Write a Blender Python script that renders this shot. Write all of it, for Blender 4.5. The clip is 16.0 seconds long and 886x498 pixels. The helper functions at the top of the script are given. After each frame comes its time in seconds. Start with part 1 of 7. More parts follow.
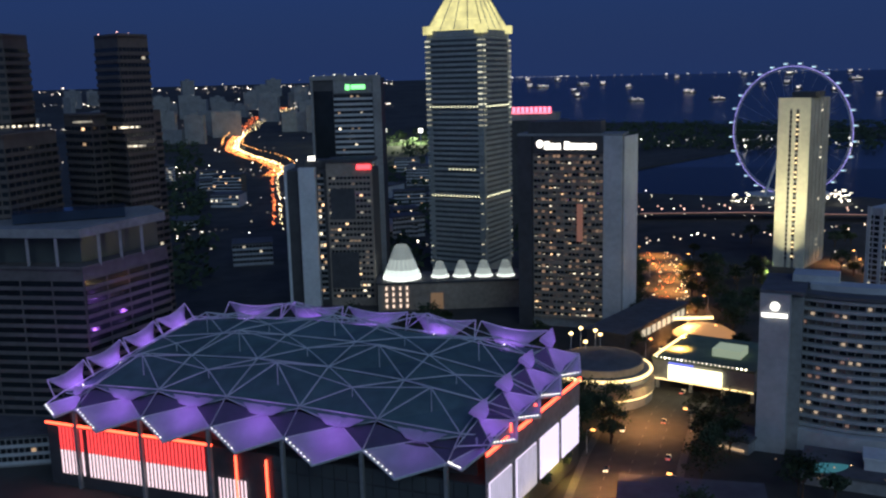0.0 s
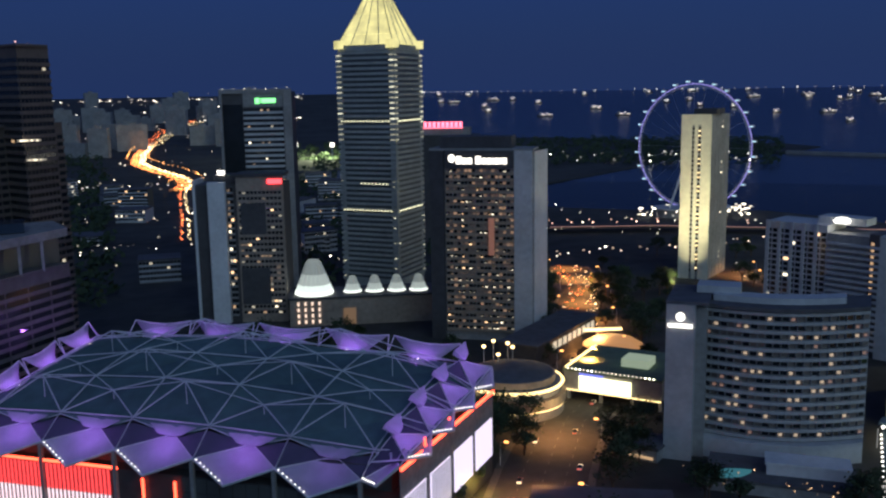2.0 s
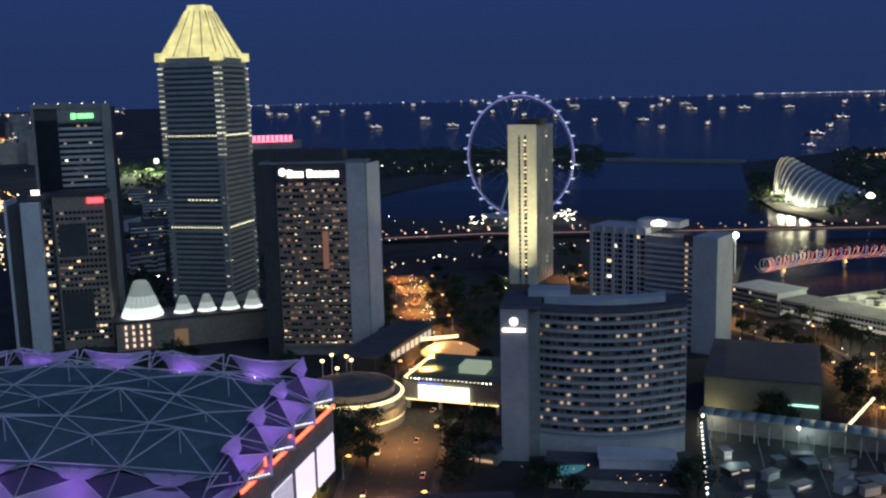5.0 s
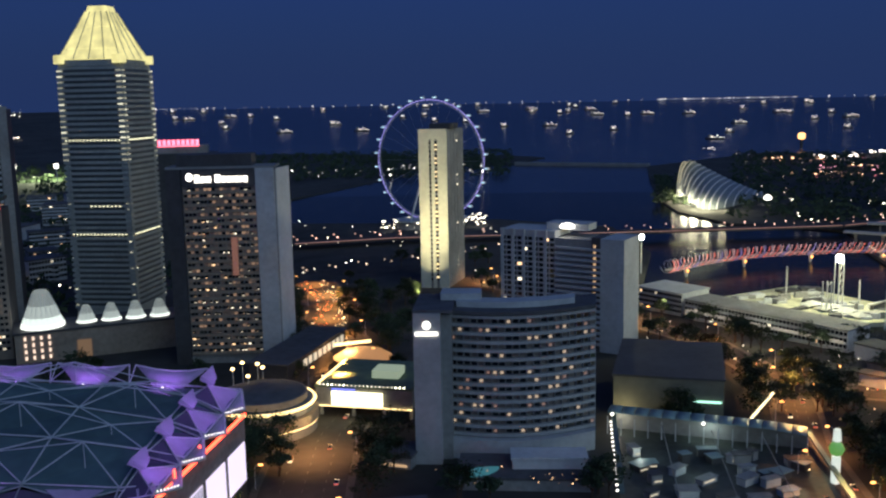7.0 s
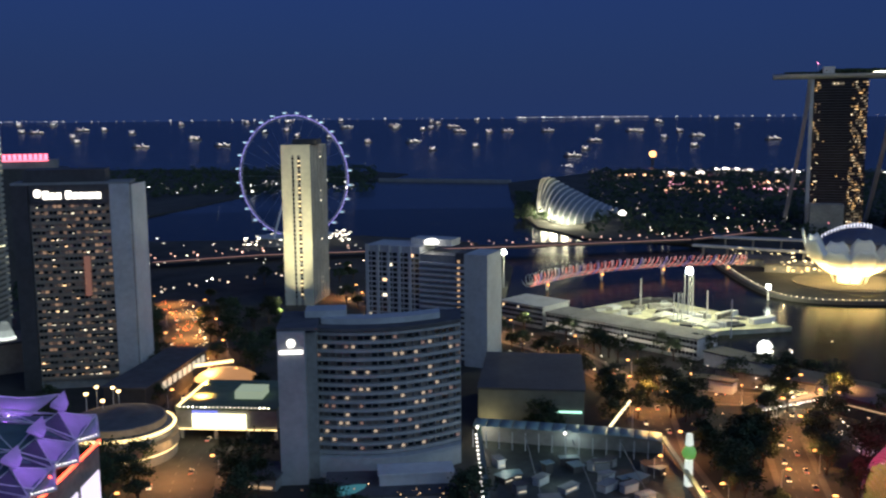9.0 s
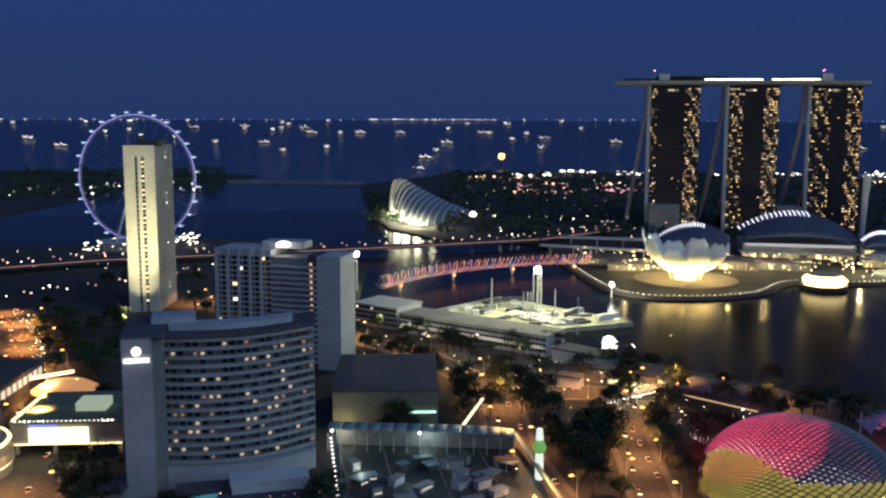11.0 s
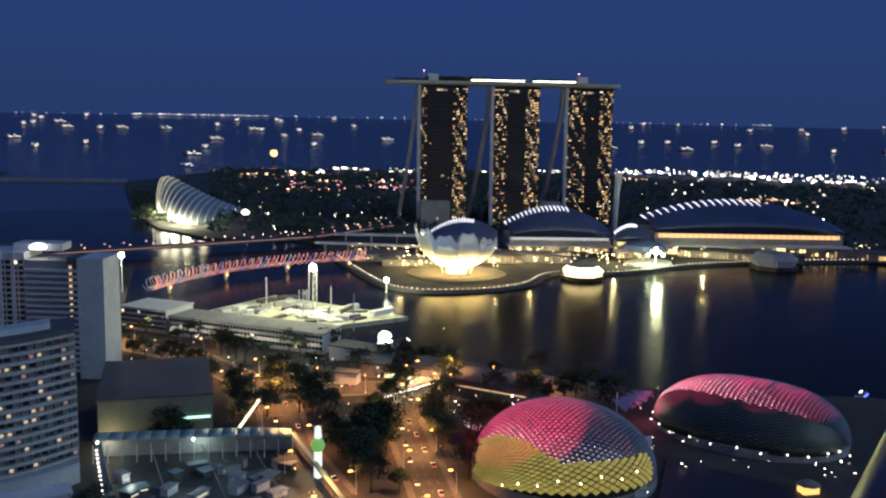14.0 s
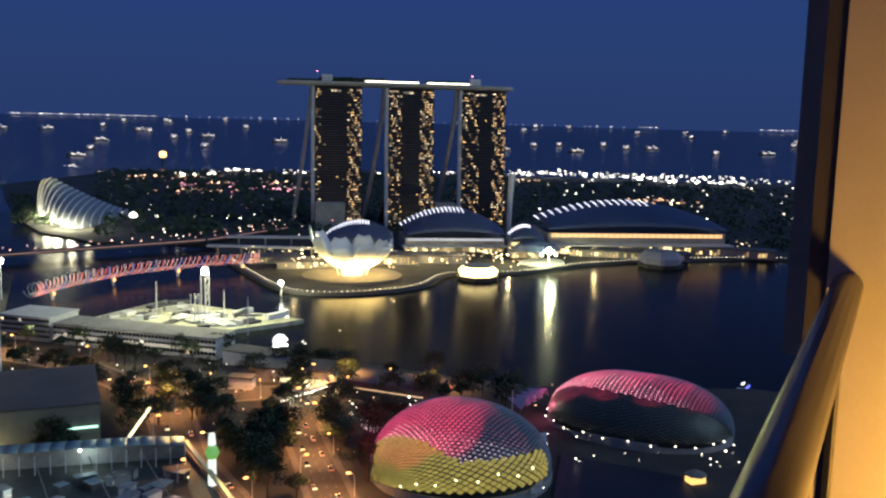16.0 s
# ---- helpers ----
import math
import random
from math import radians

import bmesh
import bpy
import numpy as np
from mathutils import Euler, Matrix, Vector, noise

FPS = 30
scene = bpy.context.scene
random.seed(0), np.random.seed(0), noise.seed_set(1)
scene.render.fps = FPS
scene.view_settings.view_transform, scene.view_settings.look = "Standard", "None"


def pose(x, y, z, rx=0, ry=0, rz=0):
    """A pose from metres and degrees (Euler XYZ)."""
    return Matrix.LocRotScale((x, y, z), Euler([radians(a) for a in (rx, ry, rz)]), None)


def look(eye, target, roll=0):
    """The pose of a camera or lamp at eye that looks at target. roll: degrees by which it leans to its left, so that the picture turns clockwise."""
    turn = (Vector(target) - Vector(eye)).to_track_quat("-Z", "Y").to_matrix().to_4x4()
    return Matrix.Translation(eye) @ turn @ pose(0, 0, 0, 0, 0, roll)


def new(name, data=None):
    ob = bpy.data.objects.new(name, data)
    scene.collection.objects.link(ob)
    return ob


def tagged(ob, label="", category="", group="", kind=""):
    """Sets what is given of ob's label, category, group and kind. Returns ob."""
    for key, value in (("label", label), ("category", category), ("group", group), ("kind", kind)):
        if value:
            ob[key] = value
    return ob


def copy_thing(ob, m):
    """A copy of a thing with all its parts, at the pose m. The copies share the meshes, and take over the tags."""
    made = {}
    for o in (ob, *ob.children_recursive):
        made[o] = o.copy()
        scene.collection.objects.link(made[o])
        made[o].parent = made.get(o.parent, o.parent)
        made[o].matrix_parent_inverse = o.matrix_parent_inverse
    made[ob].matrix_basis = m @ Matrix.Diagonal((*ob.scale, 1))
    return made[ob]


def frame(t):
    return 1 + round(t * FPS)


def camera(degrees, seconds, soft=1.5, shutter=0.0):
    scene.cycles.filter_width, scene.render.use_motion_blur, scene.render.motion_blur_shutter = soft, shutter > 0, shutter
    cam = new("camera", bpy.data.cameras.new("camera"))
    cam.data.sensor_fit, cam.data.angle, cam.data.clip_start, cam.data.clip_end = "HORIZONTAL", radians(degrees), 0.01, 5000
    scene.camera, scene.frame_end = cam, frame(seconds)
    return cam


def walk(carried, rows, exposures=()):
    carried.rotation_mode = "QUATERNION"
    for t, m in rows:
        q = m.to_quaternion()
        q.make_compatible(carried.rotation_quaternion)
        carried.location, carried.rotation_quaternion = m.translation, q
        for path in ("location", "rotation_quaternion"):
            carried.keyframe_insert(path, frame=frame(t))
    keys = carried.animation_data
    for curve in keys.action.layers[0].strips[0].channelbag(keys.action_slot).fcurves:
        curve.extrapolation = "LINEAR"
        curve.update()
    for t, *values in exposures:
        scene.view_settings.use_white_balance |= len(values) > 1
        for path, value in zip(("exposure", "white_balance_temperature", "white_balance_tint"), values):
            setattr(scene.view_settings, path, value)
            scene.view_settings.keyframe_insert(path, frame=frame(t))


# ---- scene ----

# camera: one lens, turning on the spot on a balcony 150 m up: seconds, yaw, pitch, roll
cam = camera(50.37, 16.0, soft=2.2, shutter=0.4)
EYE = 150.0
ROWS = [
    (0.0, 0.00, -10.57, 1.45),
    (0.5, -1.45, -10.18, 1.41),
    (1.0, -2.81, -10.25, 0.95),
    (1.5, -3.91, -10.33, 0.94),
    (2.0, -5.30, -9.81, 0.94),
    (2.5, -7.52, -9.53, 1.11),
    (3.0, -9.28, -9.48, 1.03),
    (3.5, -11.30, -9.20, 0.92),
    (4.0, -12.87, -9.19, 1.24),
    (6.5, -19.42, -9.23, 1.03),
    (7.0, -20.92, -9.13, 1.13),
    (7.5, -22.71, -8.87, 0.98),
    (8.0, -24.09, -8.80, 0.90),
    (8.5, -26.39, -8.39, 0.79),
    (9.0, -29.12, -8.26, 0.45),
    (11.5, -40.25, -8.22, -0.40),
    (12.0, -42.63, -8.25, -0.68),
    (12.5, -45.08, -8.14, -0.88),
    (13.0, -47.70, -8.29, -1.28),
    (13.5, -50.44, -8.28, -1.26),
    (14.0, -51.69, -8.19, -1.09),
    (14.5, -53.27, -8.06, -1.06),
    (15.0, -55.03, -7.67, -1.14),
    (15.5, -56.15, -7.94, -1.34),
    (16.0, -58.04, -7.97, -1.41),
]
walk(cam, [(t, pose(0, 0, EYE, 90 + pitch, roll, yaw)) for t, yaw, pitch, roll in ROWS],
     exposures=((0.0, 0.38), (3.5, 0.36), (9.0, 0.46), (12.5, 0.7), (16.0, 0.8)))

# ---- world: dusk sky, the afterglow in the west behind the camera ----
world = bpy.data.worlds.new("dusk")
scene.world = world
world.use_nodes = True
wn = world.node_tree
wn.nodes.clear()
sky = wn.nodes.new("ShaderNodeTexSky")
sky.sky_type = "NISHITA"
sky.sun_disc = False
sky.sun_elevation = radians(1.0)
sky.sun_rotation = radians(170)
sky.ozone_density = 6.0
tint = wn.nodes.new("ShaderNodeMix")
tint.data_type, tint.blend_type = "RGBA", "MULTIPLY"
tint.inputs["Factor"].default_value = 1.0
tint.inputs["B"].default_value = (0.35, 0.75, 1.7, 1)
back = wn.nodes.new("ShaderNodeBackground")
back.inputs["Strength"].default_value = 0.022
night = wn.nodes.new("ShaderNodeBackground")
night.inputs["Color"].default_value = (0.120, 0.26, 0.88, 1)
night.inputs["Strength"].default_value = 0.098
both = wn.nodes.new("ShaderNodeAddShader")
wout = wn.nodes.new("ShaderNodeOutputWorld")
wn.links.new(sky.outputs[0], tint.inputs["A"])
wn.links.new(tint.outputs["Result"], back.inputs["Color"])
wn.links.new(back.outputs[0], both.inputs[0])
wn.links.new(night.outputs[0], both.inputs[1])
wn.links.new(both.outputs[0], wout.inputs[0])

glow = new("afterglow", bpy.data.lights.new("afterglow", "SUN"))
glow.data.energy, glow.data.angle, glow.data.color = 0.40, radians(50), (0.60, 0.86, 1.0)
glow.matrix_world = look((250, -900, 500), (0, 0, 0))


# ---- materials ----
def material(name, base, rough=0.7, metal=0.0, scale=0.3, amount=0.25, bump=0.0, spec=0.5, per_piece=0.0):
    """Two scales of mottling on one base colour, in metres of the thing."""
    m = bpy.data.materials.new(name)
    m.use_nodes = True
    n, l = m.node_tree.nodes, m.node_tree.links
    b = n["Principled BSDF"]
    b.inputs["Roughness"].default_value = rough
    b.inputs["Metallic"].default_value = metal
    b.inputs["Specular IOR Level"].default_value = spec
    tc = n.new("ShaderNodeNewGeometry")
    big, fine = n.new("ShaderNodeTexNoise"), n.new("ShaderNodeTexNoise")
    big.inputs["Scale"].default_value = scale * 0.15
    fine.inputs["Scale"].default_value = scale
    fine.inputs["Detail"].default_value = 6
    add = n.new("ShaderNodeMath")
    add.operation = "ADD"
    ramp = n.new("ShaderNodeMapRange")
    ramp.inputs["From Min"].default_value, ramp.inputs["From Max"].default_value = 0.6, 1.4
    ramp.inputs["To Min"].default_value, ramp.inputs["To Max"].default_value = 1 - amount, 1 + amount
    mul = n.new("ShaderNodeMix")
    mul.data_type, mul.blend_type = "RGBA", "MULTIPLY"
    mul.inputs["Factor"].default_value = 1
    mul.inputs["A"].default_value = (*base, 1)
    for t in (big, fine):
        l.new(tc.outputs["Position"], t.inputs["Vector"])
    l.new(big.outputs["Fac"], add.inputs[0])
    l.new(fine.outputs["Fac"], add.inputs[1])
    l.new(add.outputs[0], ramp.inputs["Value"])
    value = ramp.outputs[0]
    if per_piece:
        info = n.new("ShaderNodeObjectInfo")
        vary = n.new("ShaderNodeMapRange")
        vary.inputs["To Min"].default_value, vary.inputs["To Max"].default_value = 1 - per_piece, 1 + per_piece
        l.new(info.outputs["Random"], vary.inputs["Value"])
        both = n.new("ShaderNodeMath")
        both.operation = "MULTIPLY"
        l.new(value, both.inputs[0])
        l.new(vary.outputs[0], both.inputs[1])
        value = both.outputs[0]
    l.new(value, mul.inputs["B"])
    l.new(mul.outputs["Result"], b.inputs["Base Color"])
    if bump:
        bp = n.new("ShaderNodeBump")
        bp.inputs["Strength"].default_value = bump
        bp.inputs["Distance"].default_value = 0.3
        l.new(fine.outputs["Fac"], bp.inputs["Height"])
        l.new(bp.outputs[0], b.inputs["Normal"])
    return m


def lit(name, colour, strength, sampled=False, spread=0.0):
    """A surface that gives off light; spread: how unevenly its pieces are lit."""
    m = bpy.data.materials.new(name)
    m.use_nodes = True
    n, l = m.node_tree.nodes, m.node_tree.links
    b = n["Principled BSDF"]
    b.inputs["Base Color"].default_value = (0.2, 0.2, 0.2, 1)
    b.inputs["Emission Color"].default_value = (*colour, 1)
    b.inputs["Emission Strength"].default_value = strength
    if spread:
        g, mr = n.new("ShaderNodeNewGeometry"), n.new("ShaderNodeMapRange")
        power = n.new("ShaderNodeMath")
        power.operation = "POWER"
        power.inputs[1].default_value = 3.0
        mr.inputs["To Min"].default_value, mr.inputs["To Max"].default_value = strength * (1 - spread), strength * (1 + 1.3 * spread)
        l.new(g.outputs["Random Per Island"], power.inputs[0])
        l.new(power.outputs[0], mr.inputs["Value"])
        l.new(mr.outputs[0], b.inputs["Emission Strength"])
    m.cycles.emission_sampling = "AUTO" if sampled else "NONE"
    return m


def water_material(name, rough, ripple, shine, base):
    m = bpy.data.materials.new(name)
    m.use_nodes = True
    n, l = m.node_tree.nodes, m.node_tree.links
    b = n["Principled BSDF"]
    b.inputs["Base Color"].default_value = (*base, 1)
    b.inputs["Roughness"].default_value = rough
    b.inputs["IOR"].default_value = 1.33
    b.inputs["Specular IOR Level"].default_value = shine
    g, t = n.new("ShaderNodeNewGeometry"), n.new("ShaderNodeTexNoise")
    t.inputs["Scale"].default_value, t.inputs["Detail"].default_value = 0.35, 5
    bp = n.new("ShaderNodeBump")
    bp.inputs["Strength"].default_value, bp.inputs["Distance"].default_value = ripple, 0.5
    l.new(g.outputs["Position"], t.inputs["Vector"])
    l.new(t.outputs["Fac"], bp.inputs["Height"])
    l.new(bp.outputs[0], b.inputs["Normal"])
    return m


CONCRETE = material("pale_concrete", (0.50, 0.52, 0.54), 0.8, scale=0.4, amount=0.2)
PAINT = material("white_paint", (0.68, 0.70, 0.72), 0.7, scale=0.4, amount=0.15)
GREY = material("grey_concrete", (0.28, 0.28, 0.28), 0.85, scale=0.4, amount=0.3)
DARK = material("dark_cladding", (0.07, 0.07, 0.075), 0.6, scale=0.3, amount=0.3)
TAN = material("tan_concrete", (0.32, 0.26, 0.20), 0.8, scale=0.4, amount=0.25)
STONE = material("grey_granite", (0.36, 0.38, 0.36), 0.6, scale=0.5, amount=0.25)
BROWN = material("brown_stone", (0.33, 0.27, 0.22), 0.8, scale=0.4, amount=0.3)
SMOKED = material("smoked_glass", (0.10, 0.11, 0.11), 0.3, scale=0.1, amount=0.3)
GLASS = material("dark_glass", (0.02, 0.025, 0.03), 0.12, scale=0.1, amount=0.4, spec=0.6)
BLUEGLASS = material("blue_glass", (0.03, 0.05, 0.09), 0.15, scale=0.1, amount=0.4, spec=0.6)
ROOFING = material("flat_roofing", (0.10, 0.10, 0.11), 0.9, scale=0.2, amount=0.4)
GROUND = material("city_ground", (0.05, 0.05, 0.045), 0.95, scale=0.05, amount=0.6)
ASPHALT = material("asphalt", (0.06, 0.058, 0.055), 0.85, scale=0.2, amount=0.35)
GRASS = material("grass", (0.04, 0.07, 0.025), 0.95, scale=0.2, amount=0.5)
LEAF = material("foliage", (0.034, 0.056, 0.024), 0.8, scale=0.5, amount=0.5)
BARK = material("bark", (0.09, 0.06, 0.04), 0.9, scale=1.0, amount=0.3)
STEEL = material("white_steel", (0.62, 0.63, 0.66), 0.45, scale=0.5, amount=0.1)
MEMBRANE = material("pale_membrane", (0.44, 0.40, 0.52), 0.65, scale=0.2, amount=0.2)
TEAL = material("slate_blue_membrane", (0.11, 0.18, 0.19), 0.6, scale=0.15, amount=0.35)
TILE = material("blue_roof_tile", (0.05, 0.07, 0.14), 0.5, scale=0.2, amount=0.3)
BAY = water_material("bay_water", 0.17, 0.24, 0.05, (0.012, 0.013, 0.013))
# Far water: a lighter blue base holds part of the sky's reflection.
SEA = water_material("sky_tinted_sea", 0.26, 0.3, 0.45, (0.035, 0.045, 0.065))
WARM = lit("warm_window", (1.0, 0.62, 0.32), 0.9, spread=0.9)
WHITE = lit("white_window", (1.0, 0.86, 0.62), 0.95, spread=0.8)
LAMP = lit("white_lamp", (1.0, 0.9, 0.7), 4.5, spread=0.7)
SODIUM = lit("sodium_lamp", (1.0, 0.40, 0.10), 5, spread=0.7)
HEAD = lit("headlight", (1.0, 0.74, 0.38), 4, spread=0.7)
TAIL = lit("tail_light", (1.0, 0.10, 0.03), 2, spread=0.6)
REDLINE = lit("red_light_strip", (1.0, 0.07, 0.03), 5)
SCREEN = lit("white_screen", (0.85, 0.75, 1.0), 0.9, sampled=True)
PINK = lit("pink_neon", (1.0, 0.16, 0.25), 2.5)
GREEN = lit("green_sign", (0.2, 1.0, 0.25), 2.0)
CREAM = lit("cream_floodlit_sign", (1.0, 0.95, 0.85), 2.4)


# ---- mesh helpers ----
def polar(bearing, reach):
    """Plan position from a bearing off north and a distance."""
    a = radians(bearing)
    return Vector((reach * math.sin(a), reach * math.cos(a)))


class Shape:
    """Collects faces for one mesh."""
    def __init__(self):
        self.v, self.f = [], []

    def add(self, verts, faces):
        k = len(self.v)
        self.v += [tuple(p) for p in verts]
        self.f += [tuple(i + k for i in q) for q in faces]
        return self

    def frame_box(self, o, e, n, a0, a1, d0, d1, z0, z1):
        """A box along e (a0 to a1), out along n (d0 to d1) and up."""
        p = [(o.x + e.x * a + n.x * d, o.y + e.y * a + n.y * d, z) for z in (z0, z1) for a, d in ((a0, d0), (a1, d0), (a1, d1), (a0, d1))]
        return self.add(p, [(3, 2, 1, 0), (4, 5, 6, 7), (0, 1, 5, 4), (1, 2, 6, 5), (2, 3, 7, 6), (3, 0, 4, 7)])

    def box(self, x, y, z, sx, sy, sz, turn=0):
        a = radians(turn)
        return self.frame_box(Vector((x, y)), Vector((math.cos(a), math.sin(a))), Vector((-math.sin(a), math.cos(a))), -sx / 2, sx / 2, -sy / 2, sy / 2, z, z + sz)

    def prism(self, pts, z0, z1, top=None):
        """An upright prism; top: another outline for its upper end."""
        n = len(pts)
        top = top or pts
        self.add([(p[0], p[1], z0) for p in pts] + [(p[0], p[1], z1) for p in top],
                 [tuple(range(n - 1, -1, -1)), tuple(range(n, 2 * n))] + [(i, (i + 1) % n, n + (i + 1) % n, n + i) for i in range(n)])
        return self

    def tube(self, path, r, sides=6, closed=False):
        path = [Vector(p) for p in path]
        rings, n = [], len(path)
        for i, p in enumerate(path):
            d = (path[(i + 1) % n] - path[i - 1]) if closed else (path[min(i + 1, n - 1)] - path[max(i - 1, 0)])
            d.normalize()
            a = d.orthogonal() if abs(d.z) > 0.98 else d.cross(Vector((0, 0, 1)))
            a.normalize()
            b = d.cross(a)
            rr = r[i] if isinstance(r, (list, tuple)) else r
            rings.append([p + (a * math.cos(q) + b * math.sin(q)) * rr for q in (2 * math.pi * k / sides for k in range(sides))])
        faces = []
        for i in range(n if closed else n - 1):
            for k in range(sides):
                faces.append((i * sides + k, i * sides + (k + 1) % sides, ((i + 1) % n) * sides + (k + 1) % sides, ((i + 1) % n) * sides + k))
        if not closed:
            faces += [tuple(range(sides - 1, -1, -1)), tuple((n - 1) * sides + k for k in range(sides))]
        return self.add([q for ring in rings for q in ring], faces)

    def sheet(self, rows, thick=0.0):
        """A curved sheet through rows of points."""
        m = len(rows[0])
        return self.add([p for r in rows for p in r], [(i * m + k, i * m + k + 1, (i + 1) * m + k + 1, (i + 1) * m + k) for i in range(len(rows) - 1) for k in range(m - 1)])

    def bulb(self, x, y, z, r):
        """A small lamp body of eight faces."""
        return self.add([(x + r, y, z), (x, y + r, z), (x - r, y, z), (x, y - r, z), (x, y, z + r), (x, y, z - r)],
                        [(0, 1, 4), (1, 2, 4), (2, 3, 4), (3, 0, 4), (1, 0, 5), (2, 1, 5), (3, 2, 5), (0, 3, 5)])

    def loft(self, rings):
        """A closed skin through rings of equal count, capped at both ends."""
        m, n = len(rings[0]), len(rings)
        faces = [(i * m + k, i * m + (k + 1) % m, (i + 1) * m + (k + 1) % m, (i + 1) * m + k) for i in range(n - 1) for k in range(m)]
        return self.add([p for r in rings for p in r], faces + [tuple(range(m - 1, -1, -1)), tuple((n - 1) * m + k for k in range(m))])

    def mesh(self, name, mat):
        me = bpy.data.meshes.new(name)
        me.from_pydata(self.v, [], self.f)
        me.materials.append(mat)
        me.update()
        return me


def part(name, shape, mat, parent=None, label="", smooth=False, thick=0.0):
    ob = new(name, shape.mesh(name, mat))
    if parent:
        ob.parent = parent
    if smooth:
        ob.data.shade_smooth()
    if thick:
        s = ob.modifiers.new("thickness", "SOLIDIFY")
        s.thickness = thick
    return tagged(ob, label)


def thing(name, label, category, at=(0, 0, 0), group="", kind=""):
    ob = new(name)
    ob.empty_display_size = 1
    return tagged(ob, label, category, group, kind)


def edge(a, b):
    """Along a wall from a to b, and outwards from it, towards the viewpoint."""
    a, b = Vector(a), Vector(b)
    e = (b - a).normalized()
    n = Vector((-e.y, e.x))
    if n.dot(a + b) > 0:
        n = -n
    return a, e, n, (b - a).length


def facade(owner, a, b, z0, z1, rows, cols, rng, slab=0.35, deep=0.8, chance=0.12, slab_mat=None, glass=None, lights=None, mullion=0.0, gap=0.12, name="window"):
    """Floor bands, dark panes and lit panes on the wall from a to b."""
    o, e, n, length = edge(a, b)
    h, w = (z1 - z0) / rows, length / cols
    dark = Shape()
    band_mesh = Shape().frame_box(Vector((0, 0)), e, n, 0, length, 0, deep, 0, h * slab).mesh("floor_band", slab_mat or CONCRETE)
    lightsets = {m.name: (m, Shape()) for m in (lights or (WARM, WHITE))}
    keys = list(lightsets)
    for r in range(rows):
        z = z0 + r * h
        band = new("floor_band", band_mesh)
        band.location, band.parent = (o.x, o.y, z), owner
        for c in range(cols):
            target = lightsets[rng.choice(keys)][1] if rng.random() < chance else dark
            side = min(w * gap, 0.5)
            target.frame_box(o, e, n, c * w + side, (c + 1) * w - side, 0.02, 0.25, z + h * slab, z + h * (0.97 if target is dark else 0.82))
    if mullion:
        for c in range(cols + 1):
            part("mullion", Shape().frame_box(o, e, n, c * w - mullion / 2, c * w + mullion / 2, 0, deep * 0.8, z0, z1), slab_mat or CONCRETE, owner)
    tagged(part(name + "_glass", dark, glass or GLASS, owner), kind="stuff")
    for m, s in lightsets.values():
        if s.v:
            tagged(part("lit_" + name, s, m, owner, "lit windows"), kind="stuff")

# ---- water and land ----
def swell(r):
    """Height of the far sea and land, which rise to the horizon."""
    k = max(0.0, min(1.0, (r - 2700) / 2230))
    return 117 * k * k * (2 - k)


def fan_sheet(b0, b1, steps, reaches, lift=0.0):
    s = Shape()
    s.sheet([[(*polar(b0 + (b1 - b0) * i / steps, r), swell(r) + lift) for i in range(steps + 1)] for r in reaches])
    s.f = [tuple(reversed(q)) for q in s.f]
    return s


REACHES = [1, 200, 600, 1200, 2000, 2700] + [2700 + 2230 * k / 16 for k in range(1, 17)]
tagged(part("water", fan_sheet(-180, 180, 120, REACHES[:4] + [1500], -2.0), BAY, smooth=True), "calm dark bay with blurred reflections", "water", kind="structure")
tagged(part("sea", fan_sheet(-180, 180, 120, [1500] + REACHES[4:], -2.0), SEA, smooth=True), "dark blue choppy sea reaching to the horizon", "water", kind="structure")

MAINLAND = [(-2600, -600), (-2600, 900), (-2100, 1770), (-1200, 2470), (-300, 2730), (300, 2733), (538, 2690), (1025, 2216), (1060, 2080), (885, 1899), (727, 1995),
            (494, 1660), (300, 1440), (150, 1300), (160, 1220), (237, 1145), (342, 1090), (474, 1060), (560, 930), (500, 760), (409, 632), (432, 560), (425, 470),
            (435, 376), (453, 328), (460, 268), (475, 218), (541, 123), (575, -100), (560, -600)]


def rounded(pts, turns):
    """An open line with its corners cut again and again."""
    for _ in range(turns):
        cut = [pts[0]]
        for a, b in zip(pts, pts[1:]):
            cut += [(a[0] * 0.75 + b[0] * 0.25, a[1] * 0.75 + b[1] * 0.25), (a[0] * 0.25 + b[0] * 0.75, a[1] * 0.25 + b[1] * 0.75)]
        pts = cut + [pts[-1]]
    return pts


SHORE = rounded([(700, 690), (614, 551), (608, 510), (637, 481), (672, 462), (710, 458), (752, 474), (784, 470), (810, 430), (857, 412), (944, 389), (1131, 234), (1230, -100)], 3)
SOUTH = SHORE + [(1300, -700), (2600, -700),
         (2650, 300), (2365, 836), (2115, 1357), (1577, 1910), (1099, 1690), (919, 1404), (778, 1166), (705, 1012), (693, 894), (737, 841), (760, 780)]
tagged(part("ground", Shape().prism(MAINLAND, -4, 0), GROUND), "dark built-up city ground", "ground", kind="structure")
tagged(part("ground", Shape().prism(list(reversed(SOUTH)), -4, 0), GROUND), "dark reclaimed land across the bay", "ground", kind="structure")
s = fan_sheet(-75, 3.4, 30, REACHES[5:], 1.0)
tagged(part("ground", s, GROUND), "dark city ground reaching to the horizon", "ground", kind="structure")
tagged(part("barrage", Shape().frame_box(Vector((895, 1905)), Vector((0.70, -0.71)), Vector((0.71, 0.70)), 0, 300, 0, 14, -3, 5), GREY), "low concrete barrage across the channel", "barrage", kind="structure")


